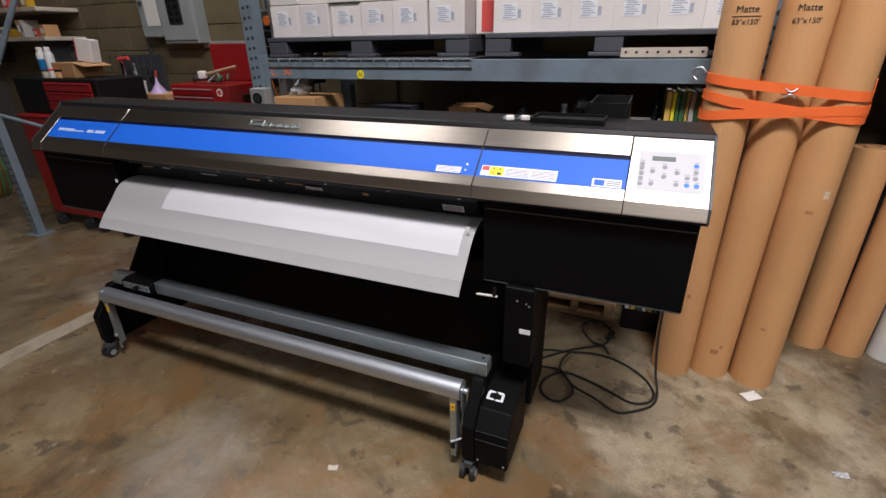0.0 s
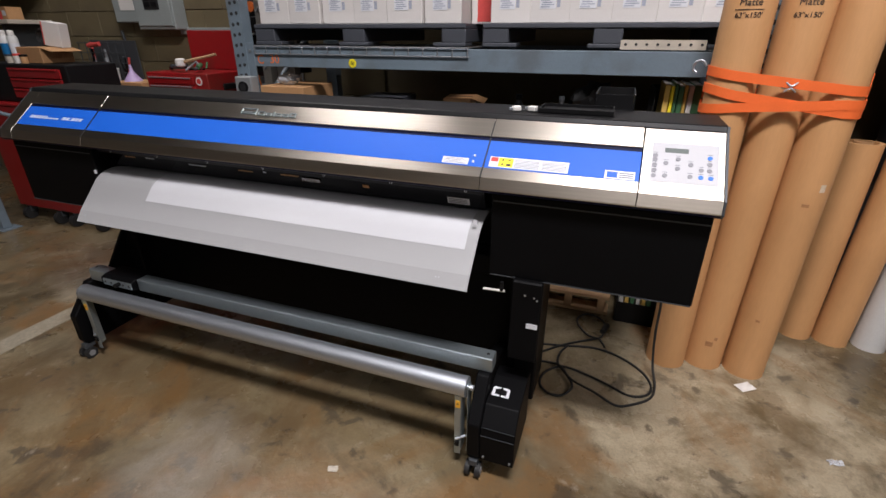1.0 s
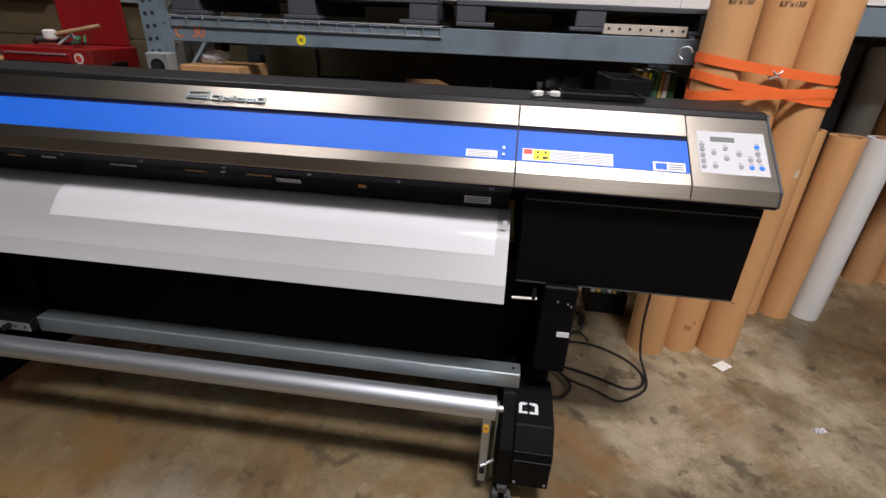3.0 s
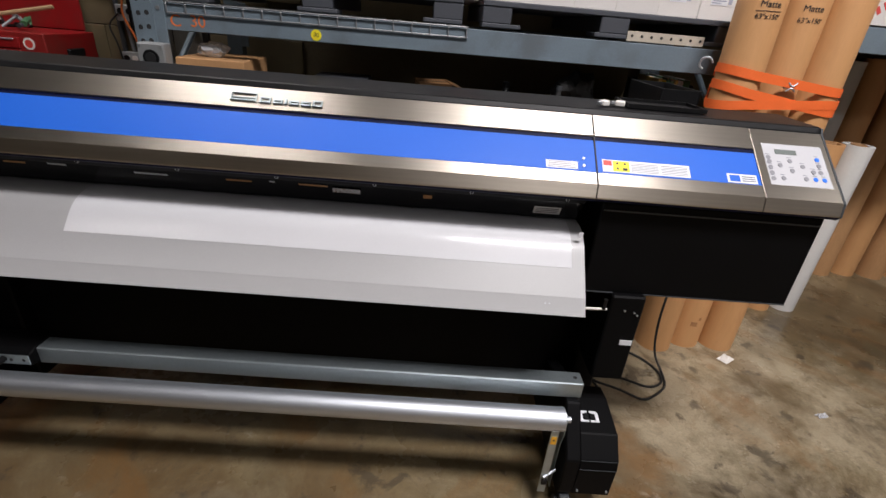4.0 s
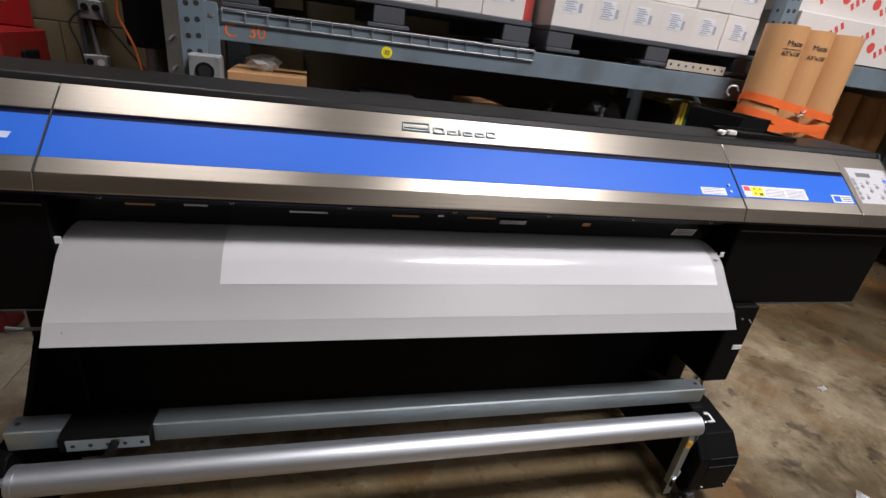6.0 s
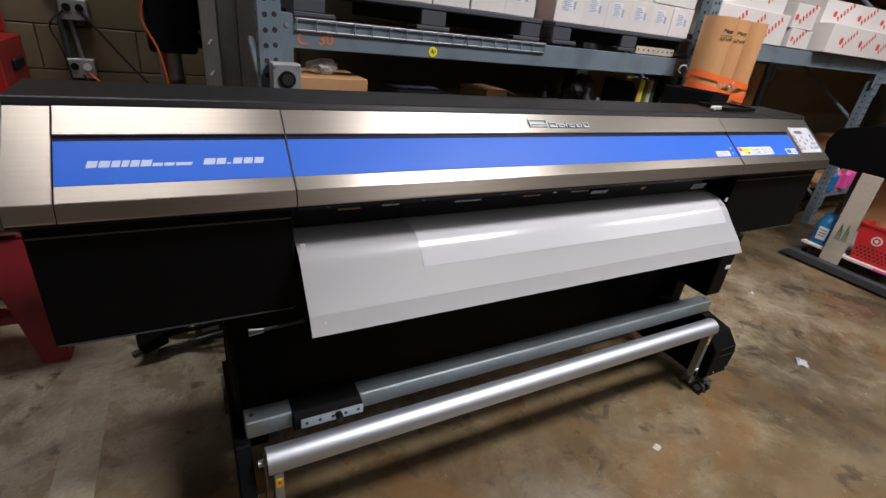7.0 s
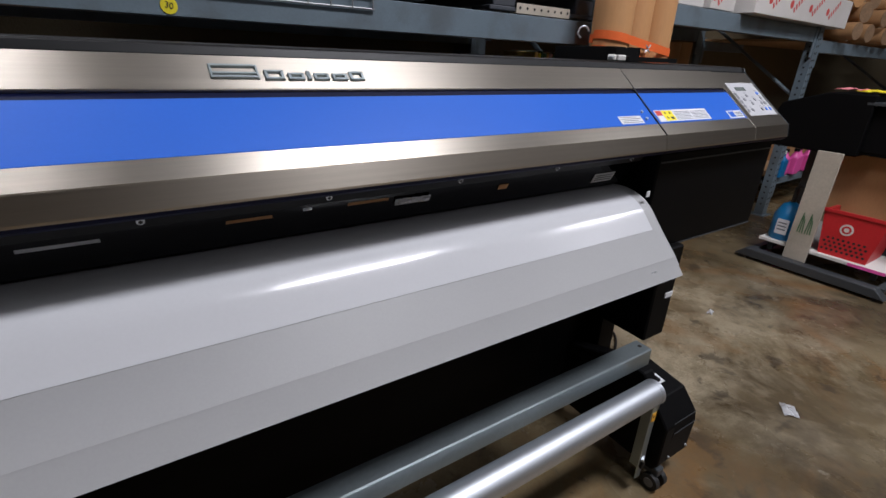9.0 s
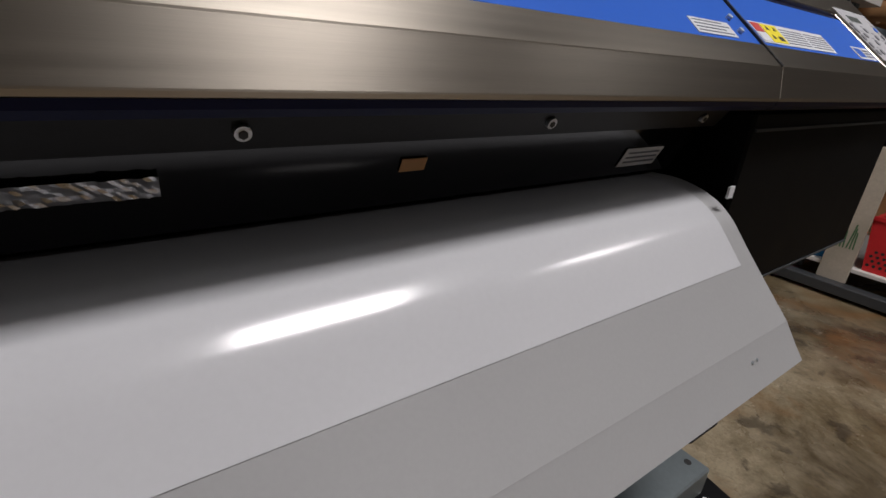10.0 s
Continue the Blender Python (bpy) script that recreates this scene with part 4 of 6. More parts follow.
for base_u, n, w, v in ((0.125, 6, 0.184, 0.045), (1.365, 6, 0.176, 0.075)):
    for row in range(5):
        for k in range(n):
            u = base_u + w * k + rng.uniform(-0.003, 0.003)
            m = Matrix.Translation(rk(u, v + rng.uniform(0, 0.02), 1.4735 + 0.158 * row)) @ pose(0, 0, 0, 0, 0, RA + rng.uniform(-0.6, 0.6))
            if first:
                cb.matrix_basis, first = m, False
            else:
                copy_thing(cb, m)
red = thing("printed_carton", "white carton end with red printed blocks", "carton", rk(1.236, 0.06, 1.4735), RA, own=True)
part("body", box(0, 0.10, 0.16, 0.80, 0, 0.155, 0.003), CARTON, red)
part("red_print", box(0.03, 0.097, 0.158, 0.161, 0.01, 0.150), REDPRINT, red)


# things on the shelf behind the printer
def cardboard_box(name, label, u, v, z, w, d, h, rz=0, open_flaps=True, material=None):
    t = thing(name, label, "box", rk(u, v, z), RA + rz, own=True)
    part("body", box(0, w, 0, d, 0, h, 0.003), material or CARD, t)
    part("seam", box(w * 0.02, w * 0.98, d / 2 - 0.003, d / 2 + 0.003, h - 0.001, h + 0.0008), DARKINK, t)
    if open_flaps:
        part("flap", moved(box(0, w, 0, 0.07, 0, 0.003), pose(0, 0, h, -18)), material or CARD, t)
        part("flap", moved(box(0, 0.07, 0, d, 0, 0.003), pose(w, 0, h, 0, 20)), material or CARD, t)
    return t


cardboard_box("cardboard_box", "brown cardboard box with worn edges on the shelf", 0.10, -0.005, 0.973, 0.275, 0.30, 0.195, open_flaps=False)
bag = thing("plastic_bag", "crumpled clear plastic bag on a cardboard box", "bag", rk(0.22, 0.1, 1.168), RA, own=True)
bb = bmesh.new()
bmesh.ops.create_icosphere(bb, subdivisions=3, radius=0.05)
for v in bb.verts:
    d = noise.noise(v.co * 38) * 0.35 + noise.noise(v.co * 90) * 0.18
    v.co = Vector((v.co.x * 1.25, v.co.y, v.co.z * 0.62)) * (1 + d)
bmesh.ops.translate(bb, vec=(0, 0, 0.030), verts=bb.verts)
part("film", bb, BAG, bag, "clear crinkled film")
cardboard_box("grey_carton", "plain dark grey carton on the shelf", 0.60, 0.18, 0.973, 0.25, 0.25, 0.135, open_flaps=False, material=PALLETP)
cardboard_box("cardboard_box", "open brown cardboard box on the shelf", 1.10, 0.18, 0.973, 0.15, 0.22, 0.145, rz=8)
for k, (u, w, h, mt) in enumerate(((2.16, 0.022, 0.255, BROWNPAPER), (2.186, 0.014, 0.25, STICKERY), (2.203, 0.012, 0.26, GREEN), (2.219, 0.020, 0.25, GREEN), (2.242, 0.012, 0.255, BROWNPAPER), (2.258, 0.020, 0.25, OFFWHITE), (2.28, 0.03, 0.255, GREEN))):
    f = thing("folder", "upright coloured folder in a row on the shelf", "folder", rk(u, 0.10, 0.973), RA, group="folders", own=True)
    part("cover", box(0, w, 0, 0.22, 0, h, 0.002), mt, f)
    part("filling", box(0.002, w - 0.002, 0.004, 0.216, 0.004, h + 0.002), OFFWHITE, f)
mb = thing("magazine_bin", "open black plastic bin holding coloured folders on the shelf", "bin", rk(2.12, 0.08, 0.973), RA, own=True)
part("side", prism([(0.0, 0.0), (0.27, 0.0), (0.27, 0.235), (0.06, 0.235), (0.0, 0.19)], 0.0, 0.006, 0.002), BLACKPLASTIC, mb)
part("side", prism([(0.0, 0.0), (0.27, 0.0), (0.27, 0.235), (0.06, 0.235), (0.0, 0.19)], 0.222, 0.228, 0.002), BLACKPLASTIC, mb)
part("back", box(0.0065, 0.2215, 0.262, 0.268, 0.0, 0.235, 0.002), BLACKPLASTIC, mb)
sp = thing("dark_bag", "black crumpled bag on the shelf", "bag", rk(1.86, 0.30, 0.973), RA, own=True)
bb = bmesh.new()
bmesh.ops.create_icosphere(bb, subdivisions=3, radius=0.12)
for v in bb.verts:
    v.co = Vector((v.co.x * 0.9, v.co.y * 0.8, v.co.z * 1.0)) * (1 + 0.4 * noise.noise(v.co * 14))
    v.co.z = max(v.co.z, -0.118)
bmesh.ops.translate(bb, vec=(0, 0, 0.118), verts=bb.verts)
part("cloth", bb, RUBBER, sp)
jar = thing("dark_jar", "small dark bottle with a cap on the shelf", "bottle", rk(1.5, 0.2, 0.973), RA, own=True)
part("body", lathe([(0.03, 0), (0.03, 0.12), (0.014, 0.145), (0.014, 0.16)], (0, 0)), DARKGREY, jar, "", True)
part("cap", lathe([(0.017, 0.155), (0.017, 0.18)], (0, 0)), BLACKPLASTIC, jar)
st = thing("steel_strut", "pale perforated steel strut lying on the rack beam", "strut", rk(1.945, 0.02, 1.37), RA + 1, own=True)
part("channel", prism([(0, 0), (0.04, 0), (0.04, 0.004), (0.004, 0.004), (0.004, 0.038), (0, 0.038)], 0.0, 0.33, 0.0), BOARD, st)
for k in range(8):
    part("slot", cyl((0.02 + 0.042 * k, 0.001, 0.020), (0.02 + 0.042 * k, -0.0008, 0.020), 0.006, 10), DARKINK, st)

# floor-standing tubes strapped together
TUBES = [(3.140, 0.912, 0.003, 0.032), (3.305, 0.962, 0.028, 0.022), (3.478, 0.950, 0.020, 0.030)]
TR, TH = 0.084, 1.60
for i, (x, y, lx, ly) in enumerate(TUBES):
    t = thing("cardboard_tube", "tall brown kraft shipping tube with black handwriting, strapped upright" if i < 2 else "tall brown kraft shipping tube strapped upright", "tube", (x, y, 0), group="strapped tubes", own=True)
    sh = Matrix.Identity(4)
    sh[0][2], sh[1][2] = lx / TH, ly / TH
    part("wall", moved(pipe((0, 0), TR - 0.010, TR, 0, TH, 40), sh), KRAFT, t, "", True)
    part("end_plug", moved(cyl((0, 0, TH - 0.03), (0, 0, TH - 0.022), TR - 0.010, 32), sh), BOARD, t)
    for text, z, size in ((("Matte", 1.530, 0.030), ("63\"x150'", 1.490, 0.024)) if i < 2 else ()):
        a = -1.72 if i == 0 else -1.75
        wob = words("handwriting", text, size, Matrix.Identity(4), DARKINK, t, "black marker handwriting")
        for v in wob.data.vertices:
            p = v.co + wob.location
            ang = a + p.x / TR
            r = TR + 0.0012 + p.z
            v.co = (r * math.cos(ang) + lx * z / TH, r * math.sin(ang) + ly * z / TH, z + p.y)
        wob.location = (0, 0, 0)
    if i == 0:
        part("pen_line", moved(prism([((TR + 0.001) * math.cos(-1.72 + k * 0.06), (TR + 0.001) * math.sin(-1.72 + k * 0.06)) for k in range(-9, 10)] + [((TR + 0.0016) * math.cos(-1.72 + k * 0.06), (TR + 0.0016) * math.sin(-1.72 + k * 0.06)) for k in range(9, -10, -1)], 1.507, 1.509, axis="z"), sh), DARKINK, t)


def hull_band(zfun, name, parent, width=0.034, grow=0.003):
    """Webbing drawn tight round the three tubes."""
    pts = []
    for k in range(180):
        a = 2 * math.pi * k / 180
        d = Vector((math.cos(a), math.sin(a)))
        best = max(TUBES, key=lambda q: (q[0] + q[2] * 0.75) * d.x + (q[1] + q[3] * 0.75) * d.y)
        pts.append(Vector((best[0] + best[2] * 0.75, best[1] + best[3] * 0.75)) + d * (TR + grow))
    bm = bmesh.new()
    rows = []
    for p in pts:
        z = zfun(p.x, p.y)
        c = Vector((3.31, 0.96))
        o = (p - c).normalized() * 0.003
        rows.append([bm.verts.new((p.x, p.y, z - width / 2)), bm.verts.new((p.x, p.y, z + width / 2)), bm.verts.new((p.x + o.x, p.y + o.y, z + width / 2)), bm.verts.new((p.x + o.x, p.y + o.y, z - width / 2))])
    for a, b in zip(rows, rows[1:] + rows[:1]):
        for k in range(4):
            bm.faces.new((a[k], a[(k + 1) % 4], b[(k + 1) % 4], b[k]))
    bmesh.ops.recalc_face_normals(bm, faces=bm.faces)
    return part(name, bm, STRAP, parent)


strap = thing("ratchet_strap", "bright orange webbing strap with a steel buckle round the tubes", "strap", (3.31, 0.96, 1.1))
hull_band(lambda x, y: (1.306 - 0.16 * (x - 3.06) if x < 3.33 else 1.263 - 0.06 * (x - 3.33)) if y < 0.96 else 1.29, "webbing", strap)
hull_band(lambda x, y: (1.246 - 0.22 * (x - 3.06) if x < 3.34 else 1.184 - 0.05 * (x - 3.34)) if y < 0.96 else 1.22, "webbing", strap, grow=0.0045)
hull_band(lambda x, y: (1.172 + 0.13 * (x - 3.06) if x < 3.34 else 1.208 - 0.02 * (x - 3.34)) if y < 0.96 else 1.18, "webbing", strap, grow=0.006)
buckle = part("buckle", box(3.292, 3.345, 0.868, 0.880, 1.252, 1.270, 0.004), ALU, strap, "steel cam buckle")
part("buckle_wing", sweep([(3.300, 0.866, 1.276), (3.318, 0.862, 1.264), (3.336, 0.866, 1.276)], 0.003, 8), ALU, buckle)
part("buckle_wing", sweep([(3.300, 0.866, 1.244), (3.318, 0.862, 1.256), (3.336, 0.866, 1.244)], 0.003, 8), ALU, buckle)

hook = part("strap_hook", sweep([(3.052, 0.985, 1.318), (3.036, 0.990, 1.336), (3.014, 1.000, 1.330), (3.010, 1.005, 1.306), (3.024, 1.000, 1.292)], 0.0045, 8), ALU, strap, "bent steel strap hook")
SCUFF = mat("scuffed_kraft", (0.36, 0.17, 0.07), 0.8, 0.0, 0.25, 20, 0.1)
TORN = mat("torn_pale_paper", (0.62, 0.50, 0.36), 0.8, 0.0, 0.15, 20, 0.1)
for i, a, z, w, h, mt in ((2, -1.15, 0.90, 0.020, 0.030, TORN), (2, -1.62, 0.83, 0.024, 0.012, SCUFF), (1, -1.66, 0.14, 0.030, 0.024, SCUFF), (1, -1.40, 0.17, 0.012, 0.016, SCUFF), (2, -1.9, 0.30, 0.016, 0.010, SCUFF), (0, -1.5, 0.42, 0.012, 0.018, SCUFF)):
    x, y, lx, ly = TUBES[i]
    ring = [(x + lx * z / TH + (TR + g) * math.cos(a + s * w / TR), y + ly * z / TH + (TR + g) * math.sin(a + s * w / TR)) for g, order in ((0.0004, (-0.5, -0.2, 0.2, 0.5)), (0.0016, (0.5, 0.2, -0.2, -0.5))) for s in order]
    tube_ob = [o for o in bpy.data.objects if o.name.startswith("cardboard_tube") and (o.location - Vector((x, y, 0))).length < 0.01][0]
    part("scuff", prism([(p - x, q - y) for p, q in ring], z - h / 2, z + h / 2, axis="z"), mt, tube_ob)
# more rolls standing in the next bay
for i, (x, y, r, h, mt, lean) in enumerate(((3.79, 1.38, 0.075, 1.00, KRAFT, 0.0), (3.945, 1.365, 0.075, 0.98, KRAFT, 0.02), (4.11, 1.37, 0.07, 0.98, WHITEP, 0.02), (4.33, 1.90, 0.08, 1.36, WHITEP, 0.0), (4.52, 1.92, 0.08, 1.38, KRAFT, 0.0),
                                      (4.71, 1.90, 0.08, 1.36, CARD, 0.0), (4.90, 1.92, 0.08, 1.37, KRAFT, 0.0), (5.09, 1.90, 0.08, 1.36, CARD, 0.0), (5.28, 1.92, 0.08, 1.37, KRAFT, 0.0), (4.14, 1.92, 0.08, 1.37, PALLETP, 0.0))):
    t = thing("media_roll", "upright roll of %s media in the rack bay" % ("white" if mt is WHITEP else "grey" if mt is PALLETP else "brown wrapped"), "roll", (x, y, 0), group="standing rolls", own=True)
    sh = Matrix.Identity(4)
    sh[0][2] = lean
    part("wrap", moved(pipe((0, 0), r - 0.02, r, 0, h, 32), sh), mt, t, "", True)
    part("core", moved(pipe((0, 0), 0.030, 0.036, 0.02, h + 0.004, 24), sh), CARD, t)

# floor clutter: power cord, card, scraps
cord = thing("power_cord", "black power cord lying in loops on the floor", "cable", (2.85, 0.8, 0))
LOW = 0.0065
loop_a = [(2.54, 0.70), (2.66, 0.83), (2.78, 0.92), (2.84, 0.97), (2.86, 1.08), (2.81, 1.16), (2.74, 1.16), (2.71, 1.06), (2.77, 0.95), (2.83, 0.93), (2.86, 0.87)]
part("cord", sweep([(2.55, 0.48, 0.35), (2.54, 0.56, 0.06)] + [(x, y, LOW + 0.011 * (k > 6)) for k, (x, y) in enumerate(loop_a)], 0.0055, 8), RUBBER, cord, "", True)
part("plug", cyl((2.865, 1.075, 0.016), (2.845, 1.005, 0.016), 0.014, 12), RUBBER, cord, "black moulded plug")
loop_b = [(2.54, 0.79), (2.68, 0.83), (2.81, 0.86), (2.93, 0.83), (3.03, 0.75), (3.07, 0.66), (3.05, 0.59), (2.98, 0.56), (2.89, 0.60), (2.79, 0.64), (2.68, 0.66), (2.61, 0.59), (2.60, 0.51), (2.64, 0.46), (2.70, 0.46), (2.74, 0.52), (2.71, 0.59), (2.66, 0.66), (2.66, 0.75), (2.69, 0.82)]
part("cord", sweep([(2.53, 0.50, 0.35), (2.53, 0.62, 0.05)] + [(x, y, LOW + 0.012 * (k > 14)) for k, (x, y) in enumerate(loop_b)], 0.0055, 8), RUBBER, cord, "", True)
lead = thing("power_cord", "black power cord hanging from the printer down to the floor", "cable", (3.07, 0.75, 0))
loop_c = [(2.54, 0.66), (2.61, 0.67), (2.67, 0.64), (2.73, 0.56), (2.83, 0.51), (2.92, 0.48), (2.98, 0.50), (3.06, 0.57), (3.085, 0.66)]
part("cord", sweep([(x, y, LOW + 0.018 * (1 < k < 5)) for k, (x, y) in enumerate(loop_c)] + [(3.07, 0.74, 0.06), (3.055, 0.765, 0.22), (3.045, 0.75, 0.5), (3.01, 0.70, 0.76)], 0.0055, 8), RUBBER, lead, "", True)


def scrap(name, label, x, y, w, d, rz, mt, curl=0.006):
    t = thing(name, label, "scrap", (x, y, 0), rz, own=True)
    bm = bmesh.new()
    bmesh.ops.create_grid(bm, x_segments=5, y_segments=4, size=0.5)
    for v in bm.verts:
        v.co = Vector((v.co.x * w * (1 + 0.25 * noise.noise(v.co * 3 + Vector((x, y, 0)))), v.co.y * d, 0.001 + curl * abs(noise.noise(v.co * 4 + Vector((x, y, 2))))))
    r = bmesh.ops.extrude_face_region(bm, geom=bm.faces[:])
    bmesh.ops.translate(bm, vec=(0, 0, 0.0008), verts=[v for v in r["geom"] if isinstance(v, bmesh.types.BMVert)])
    bmesh.ops.recalc_face_normals(bm, faces=bm.faces)
    part("sheet", bm, mt, t)


scrap("paper_card", "small white card on the concrete beside the tubes", 3.465, 0.803, 0.075, 0.05, 35, OFFWHITE)
scrap("paper_scrap", "torn cream paper scrap on the floor", 1.975, -0.203, 0.035, 0.025, 20, BOARD)
scrap("film_scrap", "crumpled clear film scrap on the floor", 3.69, 0.452, 0.05, 0.025, 15, BAG, 0.02)
scrap("film_scrap", "crumpled clear film scrap on the floor", 3.21, -0.118, 0.075, 0.05, 40, BAG, 0.03)
scrap("paper_scrap", "white paper scrap on the floor", 4.55, -0.45, 0.07, 0.05, 60, OFFWHITE)
scrap("paper_scrap", "white paper scrap on the floor", 5.05, -0.52, 0.08, 0.06, 20, BOARD)
wp = thing("wooden_pallet", "weathered wooden pallet under the rack", "pallet", (2.60, 1.30, 0))
for k in range(3):
    part("stringer", box(2.44 + 0.18 * k, 2.48 + 0.18 * k, 1.20, 1.90, 0.022, 0.095, 0.003), WOOD, wp)
for k in range(5):
    part("slat", box(2.38, 2.86, 1.20 + 0.14 * k, 1.30 + 0.14 * k, 0.0955, 0.115, 0.002), WOOD, wp)
for k in range(3):
    part("slat", box(2.38, 2.86, 1.20 + 0.28 * k, 1.30 + 0.28 * k, 0.002, 0.0215, 0.002), WOOD, wp)
bn = thing("file_bin", "black bin with coloured folders on the floor", "bin", (3.0, 1.26, 0))
for xa, xb, ya, yb, za, zb in ((2.90, 3.09, 1.17, 1.36, 0.0, 0.006), (2.90, 3.09, 1.165, 1.17, 0, 0.12), (2.90, 3.09, 1.36, 1.365, 0, 0.12), (2.895, 2.90, 1.165, 1.365, 0, 0.12), (3.09, 3.095, 1.165, 1.365, 0, 0.12)):
    part("panel", box(xa, xb, ya, yb, za, zb), BLACKPLASTIC, bn)
for k in range(6):
    f = thing("folder", "upright coloured folder in a bin", "folder", (2.915 + 0.028 * k, 1.26, 0.006), group="binned folders")
    part("cover", box(2.906 + 0.028 * k, 2.926 + 0.028 * k, 1.18, 1.35, 0.006, 0.24 - 0.01 * (k % 3), 0.001), (OFFWHITE, BROWNPAPER, GREEN)[k % 3], f)


# ---- tool corner along the wall ----
panel = thing("electrical_panel", "grey-green steel breaker panel on the block wall", "electrical panel", (-0.87, 2.05, 1.45))
part("cabinet", box(-1.075, -0.675, 1.97, 2.096, 1.455, 2.15, 0.006), PANEL, panel)
part("door", box(-1.06, -0.69, 1.958, 1.969, 1.48, 2.13, 0.004), PANEL, panel)
part("breaker_window", box(-0.96, -0.80, 1.9555, 1.959, 1.60, 2.05), DARKINK, panel, "dark breaker rows")
for k in range(8):
    for s in (0, 1):
        part("breaker", box(-0.945 + 0.07 * s, -0.885 + 0.07 * s, 1.949, 1.956, 1.62 + 0.05 * k, 1.655 + 0.05 * k, 0.002), BLACKPLASTIC, panel)
panel2 = thing("electrical_panel", "grey steel disconnect box with a paper notice", "electrical panel", (-1.22, 2.05, 1.5))
part("cabinet", box(-1.36, -1.095, 2.0, 2.096, 1.51, 2.15, 0.006), PANEL, panel2)
part("notice", box(-1.28, -1.12, 1.9975, 2.0, 1.60, 2.0), OFFWHITE, panel2, "white printed notice")
part("knob", cyl((-1.31, 2.0, 1.78), (-1.31, 1.985, 1.78), 0.016, 14), DARKGREY, panel2)
cond = thing("wall_conduit", "thin steel conduit on the block wall", "conduit", (-0.88, 2.09, 0.9))
part("pipe", sweep([(-1.44, 2.085, 1.45), (-1.42, 2.085, 1.30), (-1.41, 2.085, 0.9)], 0.012, 10), DARKGREY, cond)
part("pipe", cyl((-0.62, 2.085, 0.6), (-0.62, 2.085, 1.45), 0.012, 10), GALV, cond)


def drawers(t, x0, x1, yf, z0, n, h, mt, strip_mt):
    for k in range(n):
        d = part("drawer", box(x0, x1, yf - 0.012, yf, z0 + h * k + 0.004, z0 + h * (k + 1) - 0.004, 0.003), mt, t, "red drawer front")
        part("handle", box(x0 + 0.02, x1 - 0.02, yf - 0.022, yf - 0.0125, z0 + h * (k + 1) - 0.018, z0 + h * (k + 1) - 0.008, 0.003), strip_mt, d, "bright drawer pull")


chest = thing("tool_chest", "red steel tool chest, lid open, on a red roller cabinet", "tool chest", (-0.42, 1.85, 0.93))
part("body", box(-0.76, -0.15, 1.665, 2.06, 0.872, 1.155, 0.005), RED, chest)
drawers(chest, -0.74, -0.28, 1.663, 0.885, 4, 0.062, RED, ALU)
part("lid", box(-0.68, -0.20, 2.062, 2.075, 1.157, 1.45, 0.004), RED, chest, "open red lid")
part("side_handle", box(-0.149, -0.130, 1.80, 1.93, 1.03, 1.075, 0.006), BLACKPLASTIC, chest, "black side handle")
for z in (1.10, 0.985):
    part("round_sticker", cyl((-0.235, 1.6645, z), (-0.235, 1.6620, z), 0.030, 24), OFFWHITE, chest, "round white sticker")
    part("sticker_ring", cyl((-0.235, 1.6625, z), (-0.235, 1.6612, z), 0.020, 20), REDLABEL, chest)
cab = thing("roller_cabinet", "red steel roller tool cabinet against the wall", "tool cabinet", (-0.42, 1.85, 0))
part("body", box(-0.72, -0.060, 1.62, 2.07, 0.06, 0.868, 0.006), RED, cab)
drawers(cab, -0.70, -0.085, 1.618, 0.10, 5, 0.145, RED, ALU)
for x in (-0.66, -0.14):
    for y in (1.68, 2.0):
        part("caster", cyl((x - 0.015, y, 0.03), (x + 0.015, y, 0.03), 0.03, 16), RUBBER, cab)
rngc = random.Random(9)
tools = thing("hand_tools", "heap of small hand tools on the open tool chest", "tools", (-0.45, 1.8, 1.156))
for k in range(9):
    x, y = rngc.uniform(-0.64, -0.24), rngc.uniform(1.70, 1.98)
    a = rngc.uniform(0, 3.14)
    part("tool", cyl((x, y, 1.170 + 0.012 * (k % 3)), (x + 0.14 * math.cos(a), y + 0.06 * math.sin(a), 1.175 + 0.018 * (k % 4)), 0.008 + 0.004 * (k % 3), 8), (BLACKPLASTIC, DARKGREY, GREEN, GALV)[k % 4], tools)
ham = thing("mallet", "mallet with a wooden handle and pale head", "mallet", (-0.38, 1.78, 1.17))
part("head", lathe([(0.025, 1.195), (0.036, 1.205), (0.036, 1.245), (0.025, 1.255)], (-0.44, 1.72), 18), OFFWHITE, ham)
part("handle", cyl((-0.43, 1.72, 1.225), (-0.16, 1.80, 1.285), 0.011, 10), WOOD, ham, "wooden handle")

# black tool box and red cart further along
cart = thing("tool_cart", "red steel tool cart on black casters", "tool cart", (-1.4, 1.3, 0))
part("body", box(-1.88, -0.86, 1.10, 1.58, 0.115, 0.93, 0.006), RED, cart)
part("top_lip", box(-1.89, -0.85, 1.09, 1.59, 0.931, 0.95, 0.004), RED, cart)
for x in (-1.80, -1.42, -1.24, -0.94):
    for y in (1.14, 1.52):
        w = part("caster", cyl((x - 0.018, y - 0.03, 0.05), (x + 0.018, y - 0.03, 0.05), 0.05, 20), RUBBER, cart, "black caster")
        part("fork", box(x - 0.024, x + 0.024, y - 0.03, y + 0.02, 0.06, 0.116, 0.003), DARKGREY, w)
tb = thing("tool_box", "black tool box with three red drawers on the cart", "tool box", (-1.4, 1.35, 0.95))
part("body", box(-1.93, -0.90, 1.17, 1.55, 0.951, 1.225, 0.008), BLACKPLASTIC, tb)
drawers(tb, -1.52, -0.96, 1.168, 0.985, 3, 0.072, RED, RED)
